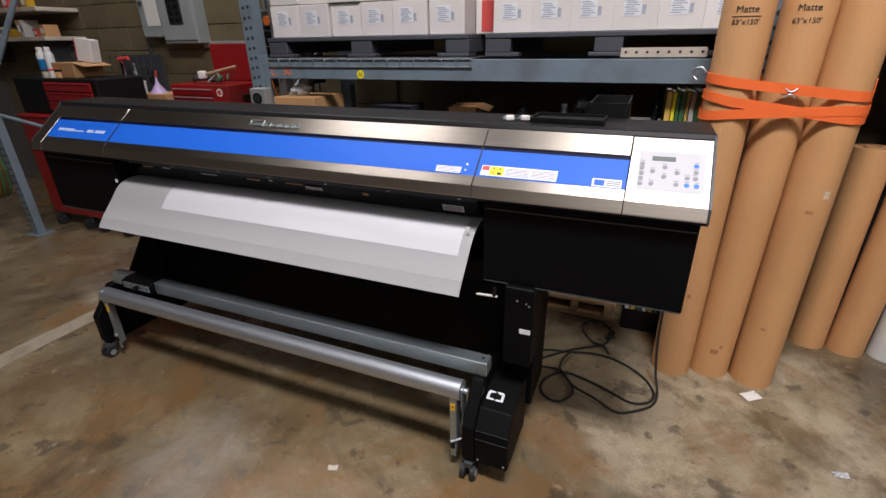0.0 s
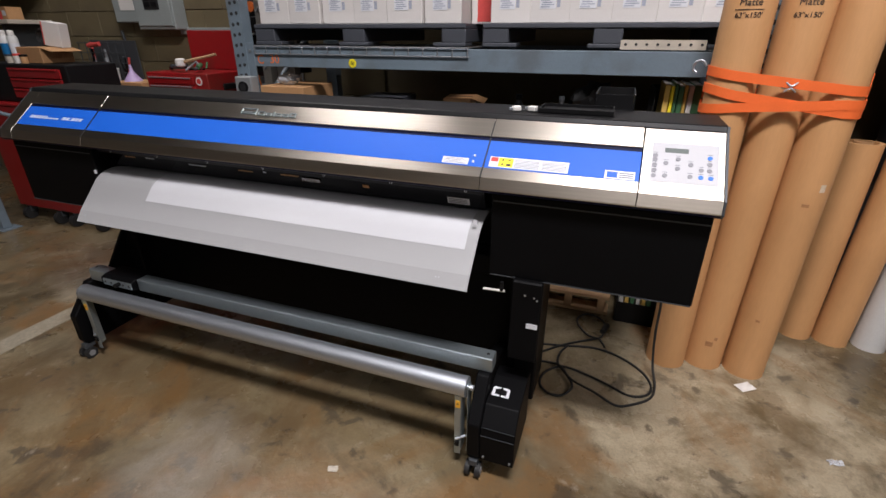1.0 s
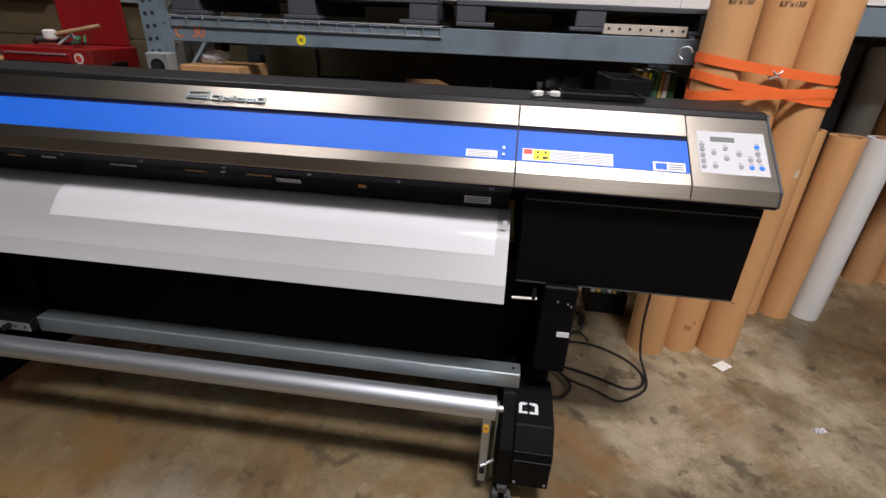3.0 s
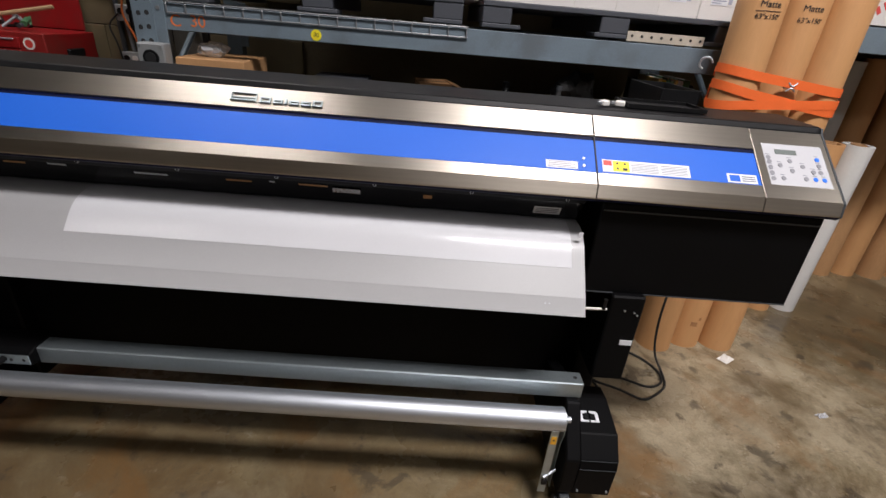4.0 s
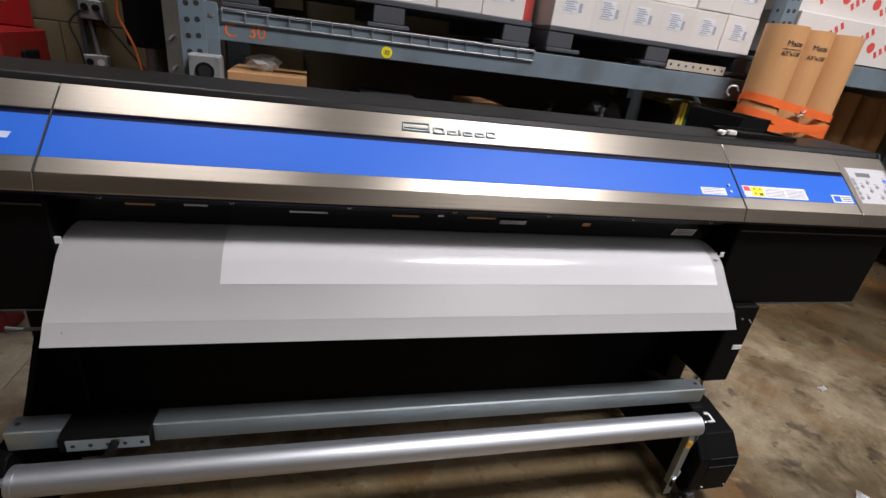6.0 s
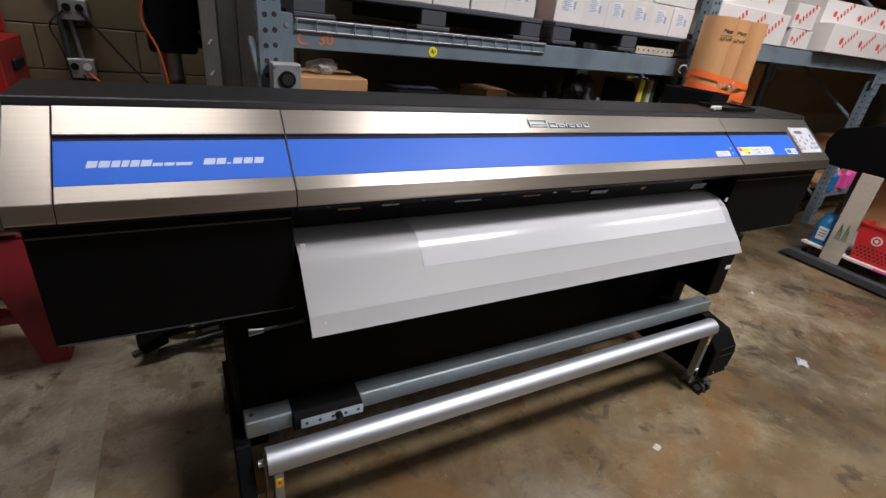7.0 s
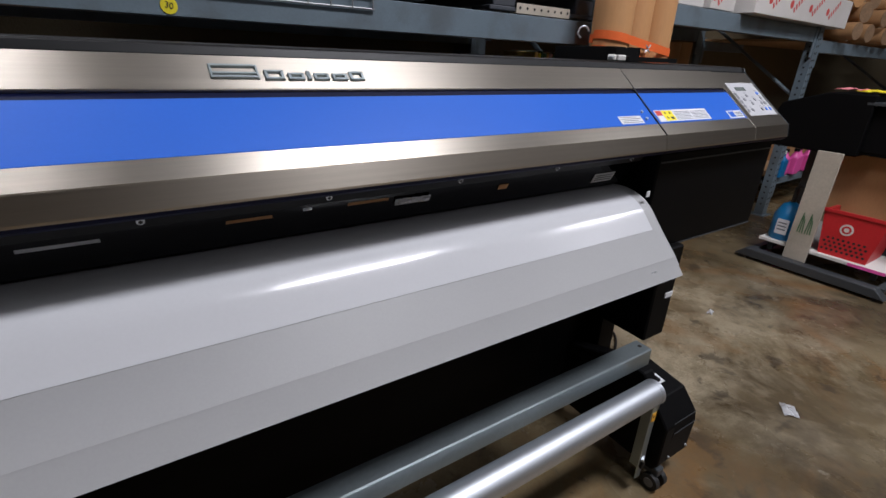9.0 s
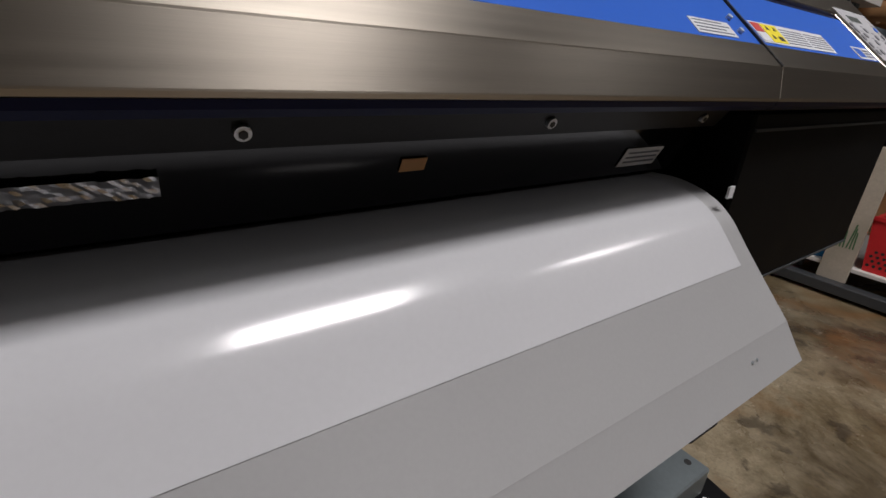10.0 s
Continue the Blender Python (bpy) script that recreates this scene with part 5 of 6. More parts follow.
bench = thing("workbench", "low wooden workbench against the block wall", "workbench", (-1.3, 1.85, 0))
part("worktop", box(-2.1, -0.74, 1.60, 2.09, 0.90, 0.94, 0.004), WOOD, bench)
for x in (-2.04, -0.80):
    for y in (1.65, 2.03):
        part("leg", box(x - 0.035, x + 0.035, y - 0.035, y + 0.035, 0, 0.899, 0.003), WOOD, bench)
for i, (x, y, r, h) in enumerate(((-1.28, 1.66, 0.055, 0.15), (-1.16, 1.70, 0.07, 0.13), (-1.30, 1.80, 0.05, 0.22))):
    b = thing("plastic_bucket", "white plastic bucket on the bench", "bucket", (x, y, 0.94), group="buckets", own=True)
    part("pail", lathe([(r * 0.85, 0.0), (r, h), (r * 1.06, h), (r * 1.06, h - 0.012), (r * 1.0, h - 0.012)], (0, 0)), WHITEP, b, "", True)
fn = thing("funnel", "pale purple plastic funnel upside down on a box", "funnel", (-0.98, 1.72, 1.02))
part("cone", lathe([(0.07, 1.075), (0.015, 1.15), (0.008, 1.20)], (-0.98, 1.72)), mat("lilac_plastic", (0.42, 0.32, 0.52), 0.4), fn, "", True)
pb = thing("parts_box", "open cardboard parts box on the bench", "box", (-0.95, 1.72, 0.94))
part("body", box(-1.12, -0.78, 1.62, 1.86, 0.941, 1.075, 0.003), CARD, pb)
for k, (x, mt) in enumerate(((-1.79, WHITEP), (-1.69, WHITEP))):
    c = thing("spray_can", "white spray can with a cap on the tool box", "spray can", (x, 1.36, 1.226), group="spray cans", own=True)
    part("can", lathe([(0.032, 0), (0.033, 0.005), (0.033, 0.165), (0.026, 0.185)], (0, 0)), mt, c, "", True)
    part("band", lathe([(0.0335, 0.04), (0.0335, 0.13)], (0, 0)), CYAN if k == 0 else LABEL, c)
    part("cap", lathe([(0.022, 0.186), (0.022, 0.215), (0.015, 0.222)], (0, 0)), OFFWHITE, c)
kb = thing("cardboard_box", "open cardboard box on the tool box", "box", (-1.36, 1.36, 1.226))
part("body", box(-1.50, -1.24, 1.25, 1.48, 1.2262, 1.335, 0.003), CARD, kb)
part("flap", moved(box(0, 0.12, -0.11, 0.11, 0, 0.004), pose(-1.24, 1.365, 1.33, 0, 12)), CARD, kb)
wb = thing("white_carton", "white and red carton standing on a cardboard box", "carton", (-1.31, 1.40, 1.336))
part("body", moved(box(-0.07, 0.07, -0.04, 0.04, 0, 0.165, 0.003), pose(-1.255, 1.40, 1.3365, 0, 8, 12)), CARTON, wb)
part("red_side", moved(box(-0.078, -0.0705, -0.038, 0.038, 0.004, 0.160), pose(-1.255, 1.40, 1.3365, 0, 8, 12)), REDPRINT, wb)
# clutter between the tool box and the tool chest
wbk = thing("wire_basket", "dark wire basket crowded with hand tools on the bench", "basket", (-1.10, 1.98, 0.94))
for k in range(7):
    part("upright_wire", cyl((-1.36 + 0.09 * k, 1.93, 0.941), (-1.36 + 0.09 * k, 1.93, 1.36), 0.004, 6), DARKGREY, wbk)
for k in range(6):
    part("cross_wire", cyl((-1.37, 1.926, 0.96 + 0.078 * k), (-0.81, 1.926, 0.96 + 0.078 * k), 0.004, 6), DARKGREY, wbk)
part("back_panel", box(-1.37, -0.81, 2.04, 2.05, 0.941, 1.37, 0.002), DARKGREY, wbk)
rngt = random.Random(21)
for k in range(12):
    x, z = rngt.uniform(-1.33, -0.86), rngt.uniform(1.00, 1.22)
    part("tool", cyl((x, 1.95 + 0.006 * k, z), (x + rngt.uniform(-0.06, 0.06), 1.95 + 0.006 * k, z + rngt.uniform(0.10, 0.20)), rngt.uniform(0.007, 0.016), 8), (BLACKPLASTIC, DARKGREY, REDPRINT, GALV)[k % 4], wbk)
part("red_grip", cyl((-1.22, 1.916, 1.33), (-1.08, 1.916, 1.345), 0.018, 10), REDPRINT, wbk, "red tool grip")
wbk.location.x -= 0.45
cl = thing("cable_coil", "black cable coiled on the cardboard box", "cable", (-1.47, 1.40, 1.336))
for k in range(4):
    part("turn", sweep([(-1.455 + 0.055 * math.cos(a), 1.43 + 0.015 * k, 1.40 + (0.055 + 0.006 * k) * math.sin(a)) for a in [i * 0.7854 for i in range(9)]], 0.006, 6), RUBBER, cl)
cp = thing("cloth_cap", "crumpled black cloth cap on the tool box", "cap", (-1.82, 1.36, 1.226))
bb = bmesh.new()
bmesh.ops.create_icosphere(bb, subdivisions=3, radius=0.075)
for v in bb.verts:
    v.co = Vector((v.co.x * 1.15, v.co.y, v.co.z * 1.0)) * (1 + 0.22 * noise.noise(v.co * 22))
    v.co.z = max(v.co.z, -0.05)
bmesh.ops.translate(bb, vec=(-1.84, 1.47, 1.277), verts=bb.verts)
part("cloth", bb, RUBBER, cp)
for k, (dx, dz) in enumerate(((0.0, 0.0), (0.09, 0.006), (0.16, 0.0))):
    t = thing("small_jar", "small pale jar with a lid on the tool box", "jar", (-1.55 + dx, 1.22, 1.226), group="bench jars", own=True)
    part("glass", lathe([(0.022, 0.0003), (0.024, 0.045 + dz)], (0, 0), 16), (BOARD, OFFWHITE, CARD)[k], t)
    part("lid", lathe([(0.025, 0.0455 + dz), (0.025, 0.060 + dz)], (0, 0), 16), (DARKGREY, REDPRINT, BLACKPLASTIC)[k], t)
# wall shelves with small stock
shelf = thing("wall_shelf", "two long pale shelves crowded with small parts", "shelf", (-2.9, 1.9, 1.5))
for z in (1.50, 1.745):
    part("board", box(-3.95, -2.30, 1.72, 2.09, z, z + 0.035, 0.003), BOARD, shelf)
for x in (-3.6, -2.45):
    part("bracket", box(x - 0.01, x + 0.01, 1.76, 2.09, 1.30, 1.499, 0.002), DARKGREY, shelf)
for k in range(15):
    z = 1.536 if k % 3 else 1.781
    x = -3.75 + 0.095 * k
    w, d, h = rngc.uniform(0.05, 0.085), rngc.uniform(0.08, 0.16), rngc.uniform(0.06, 0.15)
    b = thing("small_box", "small %s box on the wall shelf" % ("yellow", "red", "brown", "white")[k % 4], "box", (x, 1.85, z), rngc.uniform(-15, 15), group="shelf stock", own=True)
    part("body", box(-w / 2, w / 2, -d / 2, d / 2, 0, h, 0.003), (YELLOW, REDPRINT, CARD, OFFWHITE)[k % 4], b)
    part("label", box(-w * 0.3, w * 0.3, -d / 2 - 0.001, -d / 2 + 0.001, h * 0.3, h * 0.7), (OFFWHITE, LABEL, LABEL, INK)[k % 4], b)
fr = thing("shelf_frame", "perforated blue-grey shelving upright with a diagonal brace", "shelving", (-1.75, 0.87, 0))
up = part("upright", box(-1.80, -1.72, 0.85, 0.91, 0.006, 2.6, 0.003), RACK, fr)
part("base_plate", box(-1.84, -1.66, 0.81, 0.95, 0, 0.006), RACK, fr)
for k in range(40):
    for s in (-1.777, -1.742):
        part("slot", cyl((s, 0.852, 0.12 + 0.055 * k), (s, 0.8490, 0.12 + 0.055 * k), 0.010, 8), DARKINK, up)
part("brace", cyl((-1.76, 0.90, 1.12), (-1.28, 1.30, 2.2), 0.020, 8), RACK, fr)
part("rail", cyl((-1.76, 0.90, 1.08), (-2.60, 1.10, 1.08), 0.018, 8), RACK, fr)
part("rail", cyl((-1.76, 0.90, 0.98), (-1.30, 1.05, 0.85), 0.014, 8), RACK, fr)
hose = thing("garden_hose", "coiled yellow-green hose hanging by the shelving", "hose", (-2.2, 0.8, 0.4))
for k in range(4):
    part("coil", sweep([(-2.15 + 0.16 * math.cos(a), 0.86 + 0.02 * k, 0.52 + 0.24 * math.sin(a)) for a in [i * 0.7854 for i in range(9)]], 0.012, 8), (VACYELLOW, GREEN)[k % 2], hose)
part("hook", cyl((-2.15, 0.82, 0.76), (-2.15, 1.02, 0.78), 0.008, 8), GALV, hose)

# wall outlets, conduit and leads
wo = thing("wall_outlet", "double steel outlet boxes on conduit with plugs and leads", "outlet", (0.06, 2.09, 1.0))
part("pipe", cyl((-0.03, 2.086, 1.34), (-0.04, 2.086, 2.2), 0.011, 10), GALV, wo, "thin steel conduit")
part("pipe", cyl((0.062, 2.086, 1.06), (0.045, 2.086, 1.23), 0.011, 10), GALV, wo)
for x, z in ((0.07, 1.275), (0.055, 1.015)):
    b = part("outlet_box", box(x - 0.055, x + 0.055, 2.050, 2.097, z - 0.045, z + 0.045, 0.004), OUTLET, wo, "steel outlet box")
    for s in (-1, 1):
        part("receptacle", cyl((x + 0.025 * s, 2.051, z + 0.01), (x + 0.025 * s, 2.044, z + 0.01), 0.017, 16), (BLACKPLASTIC, OFFWHITE)[s > 0 and z < 1.1], b)
part("lead", sweep([(0.10, 2.045, 1.27), (0.17, 2.04, 1.17), (0.27, 2.05, 1.03), (0.36, 2.05, 0.93), (0.45, 2.05, 0.90)], 0.006, 8), RUBBER, wo, "black lead")
part("lead", sweep([(0.03, 2.045, 1.27), (-0.03, 2.04, 1.2), (0.0, 2.04, 1.08), (0.02, 2.05, 0.8), (0.0, 2.05, 0.5)], 0.005, 8), RUBBER, wo)
part("lead", sweep([(0.08, 2.04, 1.0), (0.14, 2.03, 0.93), (0.20, 2.03, 0.78), (0.32, 2.03, 0.68)], 0.005, 8), ORANGEPAINT, wo, "orange lead")
part("lead", sweep([(0.06, 2.04, 0.99), (0.11, 2.03, 0.85), (0.22, 2.03, 0.72), (0.36, 2.04, 0.62)], 0.005, 8), RUBBER, wo)
vp = thing("wall_pipe", "old dark steel pipe and rail fixed to the block wall", "pipe", (0.0, 2.08, 0.4))
part("pipe", cyl((0.025, 2.075, 0.35), (-0.01, 2.075, 2.5), 0.014, 10), DARKGREY, vp)
part("rail", box(-0.75, 0.0, 2.07, 2.098, 1.42, 1.47, 0.003), PANEL, vp)
part("pipe", cyl((0.40, 2.085, 0.92), (0.33, 2.085, 2.4), 0.009, 10), GALV, vp)

# drill press
dp = thing("drill_press", "black floor drill press with a steel column and orange light", "drill press", (0.50, 1.72, 0))
part("base", box(0.33, 0.68, 1.55, 1.92, 0, 0.05, 0.008), DARKGREY, dp)
part("column", cyl((0.455, 1.74, 0.05), (0.455, 1.74, 1.25), 0.038, 24), mat("worn_steel", (0.20, 0.16, 0.12), 0.4, 0.8), dp, "worn steel column", True)
part("head", box(0.37, 0.56, 1.58, 1.86, 1.16, 1.42, 0.02, seg=2), BLACKPLASTIC, dp)
part("belt_cover", prism([(0.30, 1.52), (0.66, 1.52), (0.70, 1.60), (0.70, 1.86), (0.30, 1.90), (0.27, 1.72)], 1.43, 1.53, 0.012, axis="z"), BLACKPLASTIC, dp, "black belt cover")
part("motor", cyl((0.60, 1.78, 1.18), (0.60, 1.78, 1.42), 0.075, 20), BLACKPLASTIC, dp)
part("top_cover", prism([(0.32, 1.56), (0.62, 1.56), (0.66, 1.85), (0.30, 1.85)], 1.53, 1.66, 0.02, axis="z"), DARKGREY, dp)
part("lamp", cyl((0.44, 1.545, 1.585), (0.44, 1.565, 1.585), 0.03, 16), ORANGEPAINT, dp, "orange switch plate")
part("quill", cyl((0.46, 1.62, 1.05), (0.46, 1.62, 1.17), 0.028, 18), GALV, dp)
part("handle", cyl((0.57, 1.62, 1.26), (0.66, 1.60, 1.12), 0.008, 8), GALV, dp)
part("lead", sweep([(0.40, 1.56, 1.42), (0.36, 1.56, 1.30), (0.41, 1.56, 1.16), (0.43, 1.60, 0.95), (0.44, 1.7, 0.7)], 0.005, 8), ORANGEPAINT, dp, "orange lead")
# steel sections leaning upright beside the rack
for k, (x0, x1, y0) in enumerate(((0.575, 0.635, 1.42), (0.645, 0.715, 1.47), (0.72, 0.80, 1.44))):
    s = thing("steel_section", "tall galvanised steel channel standing against the rack", "steel section", (x0, y0, 0), group="steel sections")
    part("web", box(x0, x1, y0, y0 + 0.004, 0, 2.9), CHANNEL, s)
    part("flange", box(x0, x0 + 0.004, y0 + 0.004, y0 + 0.06, 0, 2.9), CHANNEL, s)
    part("flange", box(x1 - 0.004, x1, y0 + 0.004, y0 + 0.06, 0, 2.9), CHANNEL, s)
    if k == 0:
        for z in (1.10, 1.22, 1.40, 1.55):
            part("clip", cyl((x0 + 0.02, y0 - 0.012, z), (x0 + 0.035, y0 - 0.006, z + 0.02), 0.007, 10), GALV, s)

# red stand, vacuum and case on the floor by the printer's end
rs = thing("red_stand", "faded red steel stand with a splayed leg and a tool tray", "stand", (-0.25, 1.1, 0))
part("leg", prism([(-0.145, 0.0), (-0.055, 0.0), (-0.075, 0.56), (-0.245, 0.56)], 1.085, 1.20, 0.006, axis="y"), DARKRED, rs, "splayed red leg")
part("leg", prism([(-0.62, 0.0), (-0.53, 0.0), (-0.40, 0.56), (-0.57, 0.56)], 1.085, 1.20, 0.006, axis="y"), DARKRED, rs)
part("cross_rail", box(-0.60, -0.09, 1.10, 1.18, 0.20, 0.235, 0.004), DARKRED, rs)
part("tray", prism([(-0.62, 0.735), (-0.08, 0.735), (0.015, 0.700), (0.012, 0.712), (-0.08, 0.755), (-0.62, 0.760)], 1.05, 1.32, 0.003, axis="y"), DARKRED, rs, "red tool tray")
part("column", box(-0.52, -0.14, 1.14, 1.30, 0.56, 0.734, 0.004), RUBBER, rs)
part("jaw_plate", box(-0.40, -0.09, 1.06, 1.14, 0.585, 0.632, 0.004), mat("rusty_steel", (0.20, 0.10, 0.06), 0.6, 0.4), rs, "rusty steel plate")
part("rod", cyl((-0.45, 1.055, 0.600), (0.02, 1.055, 0.630), 0.008, 12), mat("bright_rod", (0.55, 0.42, 0.30), 0.3, 0.9), rs, "bright steel rod")
part("notice", box(-0.30, -0.235, 1.055, 1.0575, 0.44, 0.53), OFFWHITE, rs, "white paper notice")
for k in range(3):
    part("print_line", box(-0.292 + 0.018 * k, -0.284 + 0.018 * k, 1.0535, 1.0552, 0.455, 0.515), DARKINK, rs)
part("hanging_lead", sweep([(-0.06, 1.075, 0.56), (-0.03, 1.07, 0.45), (0.0, 1.07, 0.36), (-0.01, 1.07, 0.28), (-0.04, 1.07, 0.38)], 0.006, 8), DARKRED, rs)
vac = thing("shop_vacuum", "yellow shop vacuum drum with a black lid and hose", "vacuum", (0.10, 1.55, 0))
part("drum", lathe([(0.155, 0.04), (0.175, 0.06), (0.185, 0.36), (0.178, 0.40)], (0.11, 1.56), 32), VACYELLOW, vac, "yellow plastic drum", True)
part("lid", lathe([(0.19, 0.395), (0.19, 0.44), (0.14, 0.50), (0.06, 0.52)], (0.11, 1.56), 32), BLACKPLASTIC, vac, "black lid", True)
part("base", lathe([(0.19, 0.02), (0.19, 0.06)], (0.11, 1.56), 32), BLACKPLASTIC, vac)
part("badge", moved(box(-0.075, 0.075, -0.004, 0.004, -0.032, 0.032, 0.002), pose(0.13, 1.376, 0.245, 0, -6, 4)), BLACKPLASTIC, vac, "dark badge with a yellow bar")
part("badge_bar", moved(box(-0.06, 0.06, -0.006, -0.003, -0.014, 0.014, 0.001), pose(0.13, 1.376, 0.245, 0, -6, 4)), VACYELLOW, vac)
part("hose", sweep([(0.18, 1.40, 0.34), (0.10, 1.34, 0.42), (-0.02, 1.36, 0.40), (-0.08, 1.42, 0.28), (-0.04, 1.46, 0.10)], 0.028, 12), RUBBER, vac, "ribbed black hose", True)
for a in range(4):
    part("caster", cyl((0.11 + 0.19 * math.cos(a * 1.57 + 0.8), 1.56 + 0.19 * math.sin(a * 1.57 + 0.8) - 0.012, 0.022), (0.11 + 0.19 * math.cos(a * 1.57 + 0.8), 1.56 + 0.19 * math.sin(a * 1.57 + 0.8) + 0.012, 0.022), 0.022, 14), RUBBER, vac)
tc = thing("tool_case", "black tool case with a bright yellow handle on the vacuum", "tool case", (0.1, 1.52, 0.52))
part("body", prism([(-0.02, 0.521), (0.26, 0.521), (0.25, 0.655), (0.02, 0.655)], 1.44, 1.66, 0.012, axis="y"), BLACKPLASTIC, tc)
part("handle", sweep([(0.0, 1.43, 0.63), (0.005, 1.43, 0.685), (0.04, 1.43, 0.70), (0.18, 1.43, 0.715), (0.235, 1.43, 0.715), (0.25, 1.43, 0.67)], 0.014, 10), YELLOW, tc, "bright yellow handle")
part("badge", box(0.09, 0.14, 1.4355, 1.4395, 0.61, 0.628), STICKERY, tc)
# folded black support arms on the floor behind the printer
sa = thing("support_arm", "black folded steel support arms lying on the floor", "support arm", (0.38, 0.95, 0))
part("arm", moved(box(-0.14, 0.14, -0.030, 0.030, -0.020, 0.020, 0.004), pose(0.34, 0.90, 0.120, 0, -20, 8)), BLACK, sa)
part("arm", moved(box(-0.12, 0.12, -0.022, 0.022, -0.016, 0.016, 0.004), pose(0.40, 0.97, 0.165, 0, -14, -14)), BLACK, sa)
part("arm", moved(box(-0.10, 0.10, -0.03, 0.03, -0.018, 0.018, 0.004), pose(0.50, 0.96, 0.115, 0, 50, 4)), BLACK, sa)
part("clamp", moved(box(-0.05, 0.05, -0.045, 0.045, -0.03, 0.03, 0.005), pose(0.245, 0.875, 0.092, 0, -20, 8)), BLACK, sa)
part("clamp_tip", moved(box(-0.03, 0.03, -0.012, 0.012, -0.012, 0.012, 0.003), pose(0.20, 0.84, 0.062, 0, -20, 8)), DARKGREY, sa)
part("stand_plate", box(0.40, 0.58, 0.92, 1.06, 0.0, 0.03, 0.004), DARKGREY, sa)
part("bracket", box(0.43, 0.50, 0.94, 1.0, 0.031, 0.15, 0.003), ALU, sa, "bright steel bracket")
part("bracket", box(0.40, 0.46, 1.0, 1.04, 0.12, 0.19, 0.003), OFFWHITE, sa)
part("bolt", cyl((0.205, 0.87, 0.066), (0.205, 0.90, 0.066), 0.010, 10), ALU, sa)
for k, (a, b) in enumerate((((0.22, 0.93, 0.05), (0.52, 0.80, 0.17)), ((0.26, 0.87, 0.03), (0.56, 0.86, 0.08)), ((0.36, 0.98, 0.16), (0.58, 0.90, 0.04)), ((0.44, 0.84, 0.19), (0.60, 0.93, 0.12)))):
    part("rod", cyl(a, b, 0.009, 8), (BLACK, DARKGREY, BLACK, GALV)[k], sa)
sa.location.y += 0.13
pl = thing("floor_plate", "dark steel plate lying under the printer leg", "plate", (0.55, 0.62, 0))
part("plate", box(0.48, 0.66, 0.56, 0.78, 0.0, 0.008, 0.002), DARKGREY, pl)

# ---- far bays: long cartons, core ends, bottles ----
def long_carton(u, v, z, w, d, h, n_marks, rz=0.0):
    t = thing("long_carton", "long white carton with slanting red print on the rack shelf", "carton", rk(u, v, z), RA + rz, group="long cartons", own=True)
    part("body", box(0, w, 0, d, 0, h, 0.003), CARTON, t)
    for k in range(n_marks):
        x = w * (0.12 + 0.8 * k / max(1, n_marks))
        part("round_mark", cyl((x, 0.001, h * 0.45), (x, -0.0012, h * 0.45), h * 0.13, 16), REDPRINT, t)
        for j in range(6):
            part("print_bar", moved(box(-0.008, 0.008, -0.0012, 0.001, -0.016, 0.016), pose(x + 0.05 + 0.026 * j, 0, h * 0.30 + 0.020 * j, 0, -38)), REDPRINT, t)


long_carton(2.62, 0.05, 1.507, 0.80, 0.45, 0.19, 3)
long_carton(2.60, 0.08, 1.698, 0.76, 0.45, 0.19, 3)
long_carton(2.64, 0.06, 1.889, 0.80, 0.45, 0.18, 3)
long_carton(3.44, 0.02, 1.507, 0.30, 0.30, 0.12, 1, 2)
long_carton(3.42, 0.03, 1.628, 0.26, 0.28, 0.15, 1, -3)
long_carton(3.80, -0.06, 1.507, 1.55, 0.40, 0.19, 4)
long_carton(3.92, 0.10, 1.698, 1.15, 0.34, 0.16, 3, -7)
COREEND = mat("torn_core_paper", (0.25, 0.155, 0.085), 0.8, 0.0, 0.35, 30, 0.2, 120)
rngk = random.Random(8)
for k in range(24):
    row, col = (0, k) if k < 9 else (1, k - 9) if k < 17 else (2, k - 17)
    r = rngk.uniform(0.062, 0.078)
    u, z = 5.50 + 0.235 * col + 0.11 * row + rngk.uniform(-0.02, 0.02), 1.430 + 0.128 * row + r * 0.1
    c = thing("cardboard_core", "brown cardboard core lying end-on on the shelf", "core", rk(u, -0.06 + rngk.uniform(-0.05, 0.08), z), RA - rngk.uniform(2, 16), group="cores", own=True)
    part("wall", moved(pipe((0, 0), r * 0.72, r, 0, 0.5, 24), pose(0, 0, r, -90)), CARD, c, "", True)
    part("end_face", moved(pipe((0, 0), r * 0.66, r * 0.97, -0.004, 0.002, 20), pose(0, 0, r, -90)), COREEND, c, "pale torn paper end")
big = thing("cardboard_core", "wide brown cardboard roll lying on the cores", "core", rk(5.42, -0.02, 1.665), RA - 8, group="cores", own=True)
part("wall", moved(pipe((0, 0), 0.078, 0.092, -0.05, 0.4, 28), pose(0, 0, 0.092, -90)), KRAFT, big, "", True)
for k in range(4):
    t = thing("storage_carton", "white carton with red print on the top shelf", "carton", rk(5.3 + 0.55 * k, 0.05, 2.109), RA, group="top cartons", own=True)
    part("body", box(0, 0.52, 0, 0.5, 0, 0.17, 0.003), CARTON, t)
    part("print_bar", box(0.30, 0.46, -0.0012, 0.001, 0.05, 0.11), REDPRINT, t)
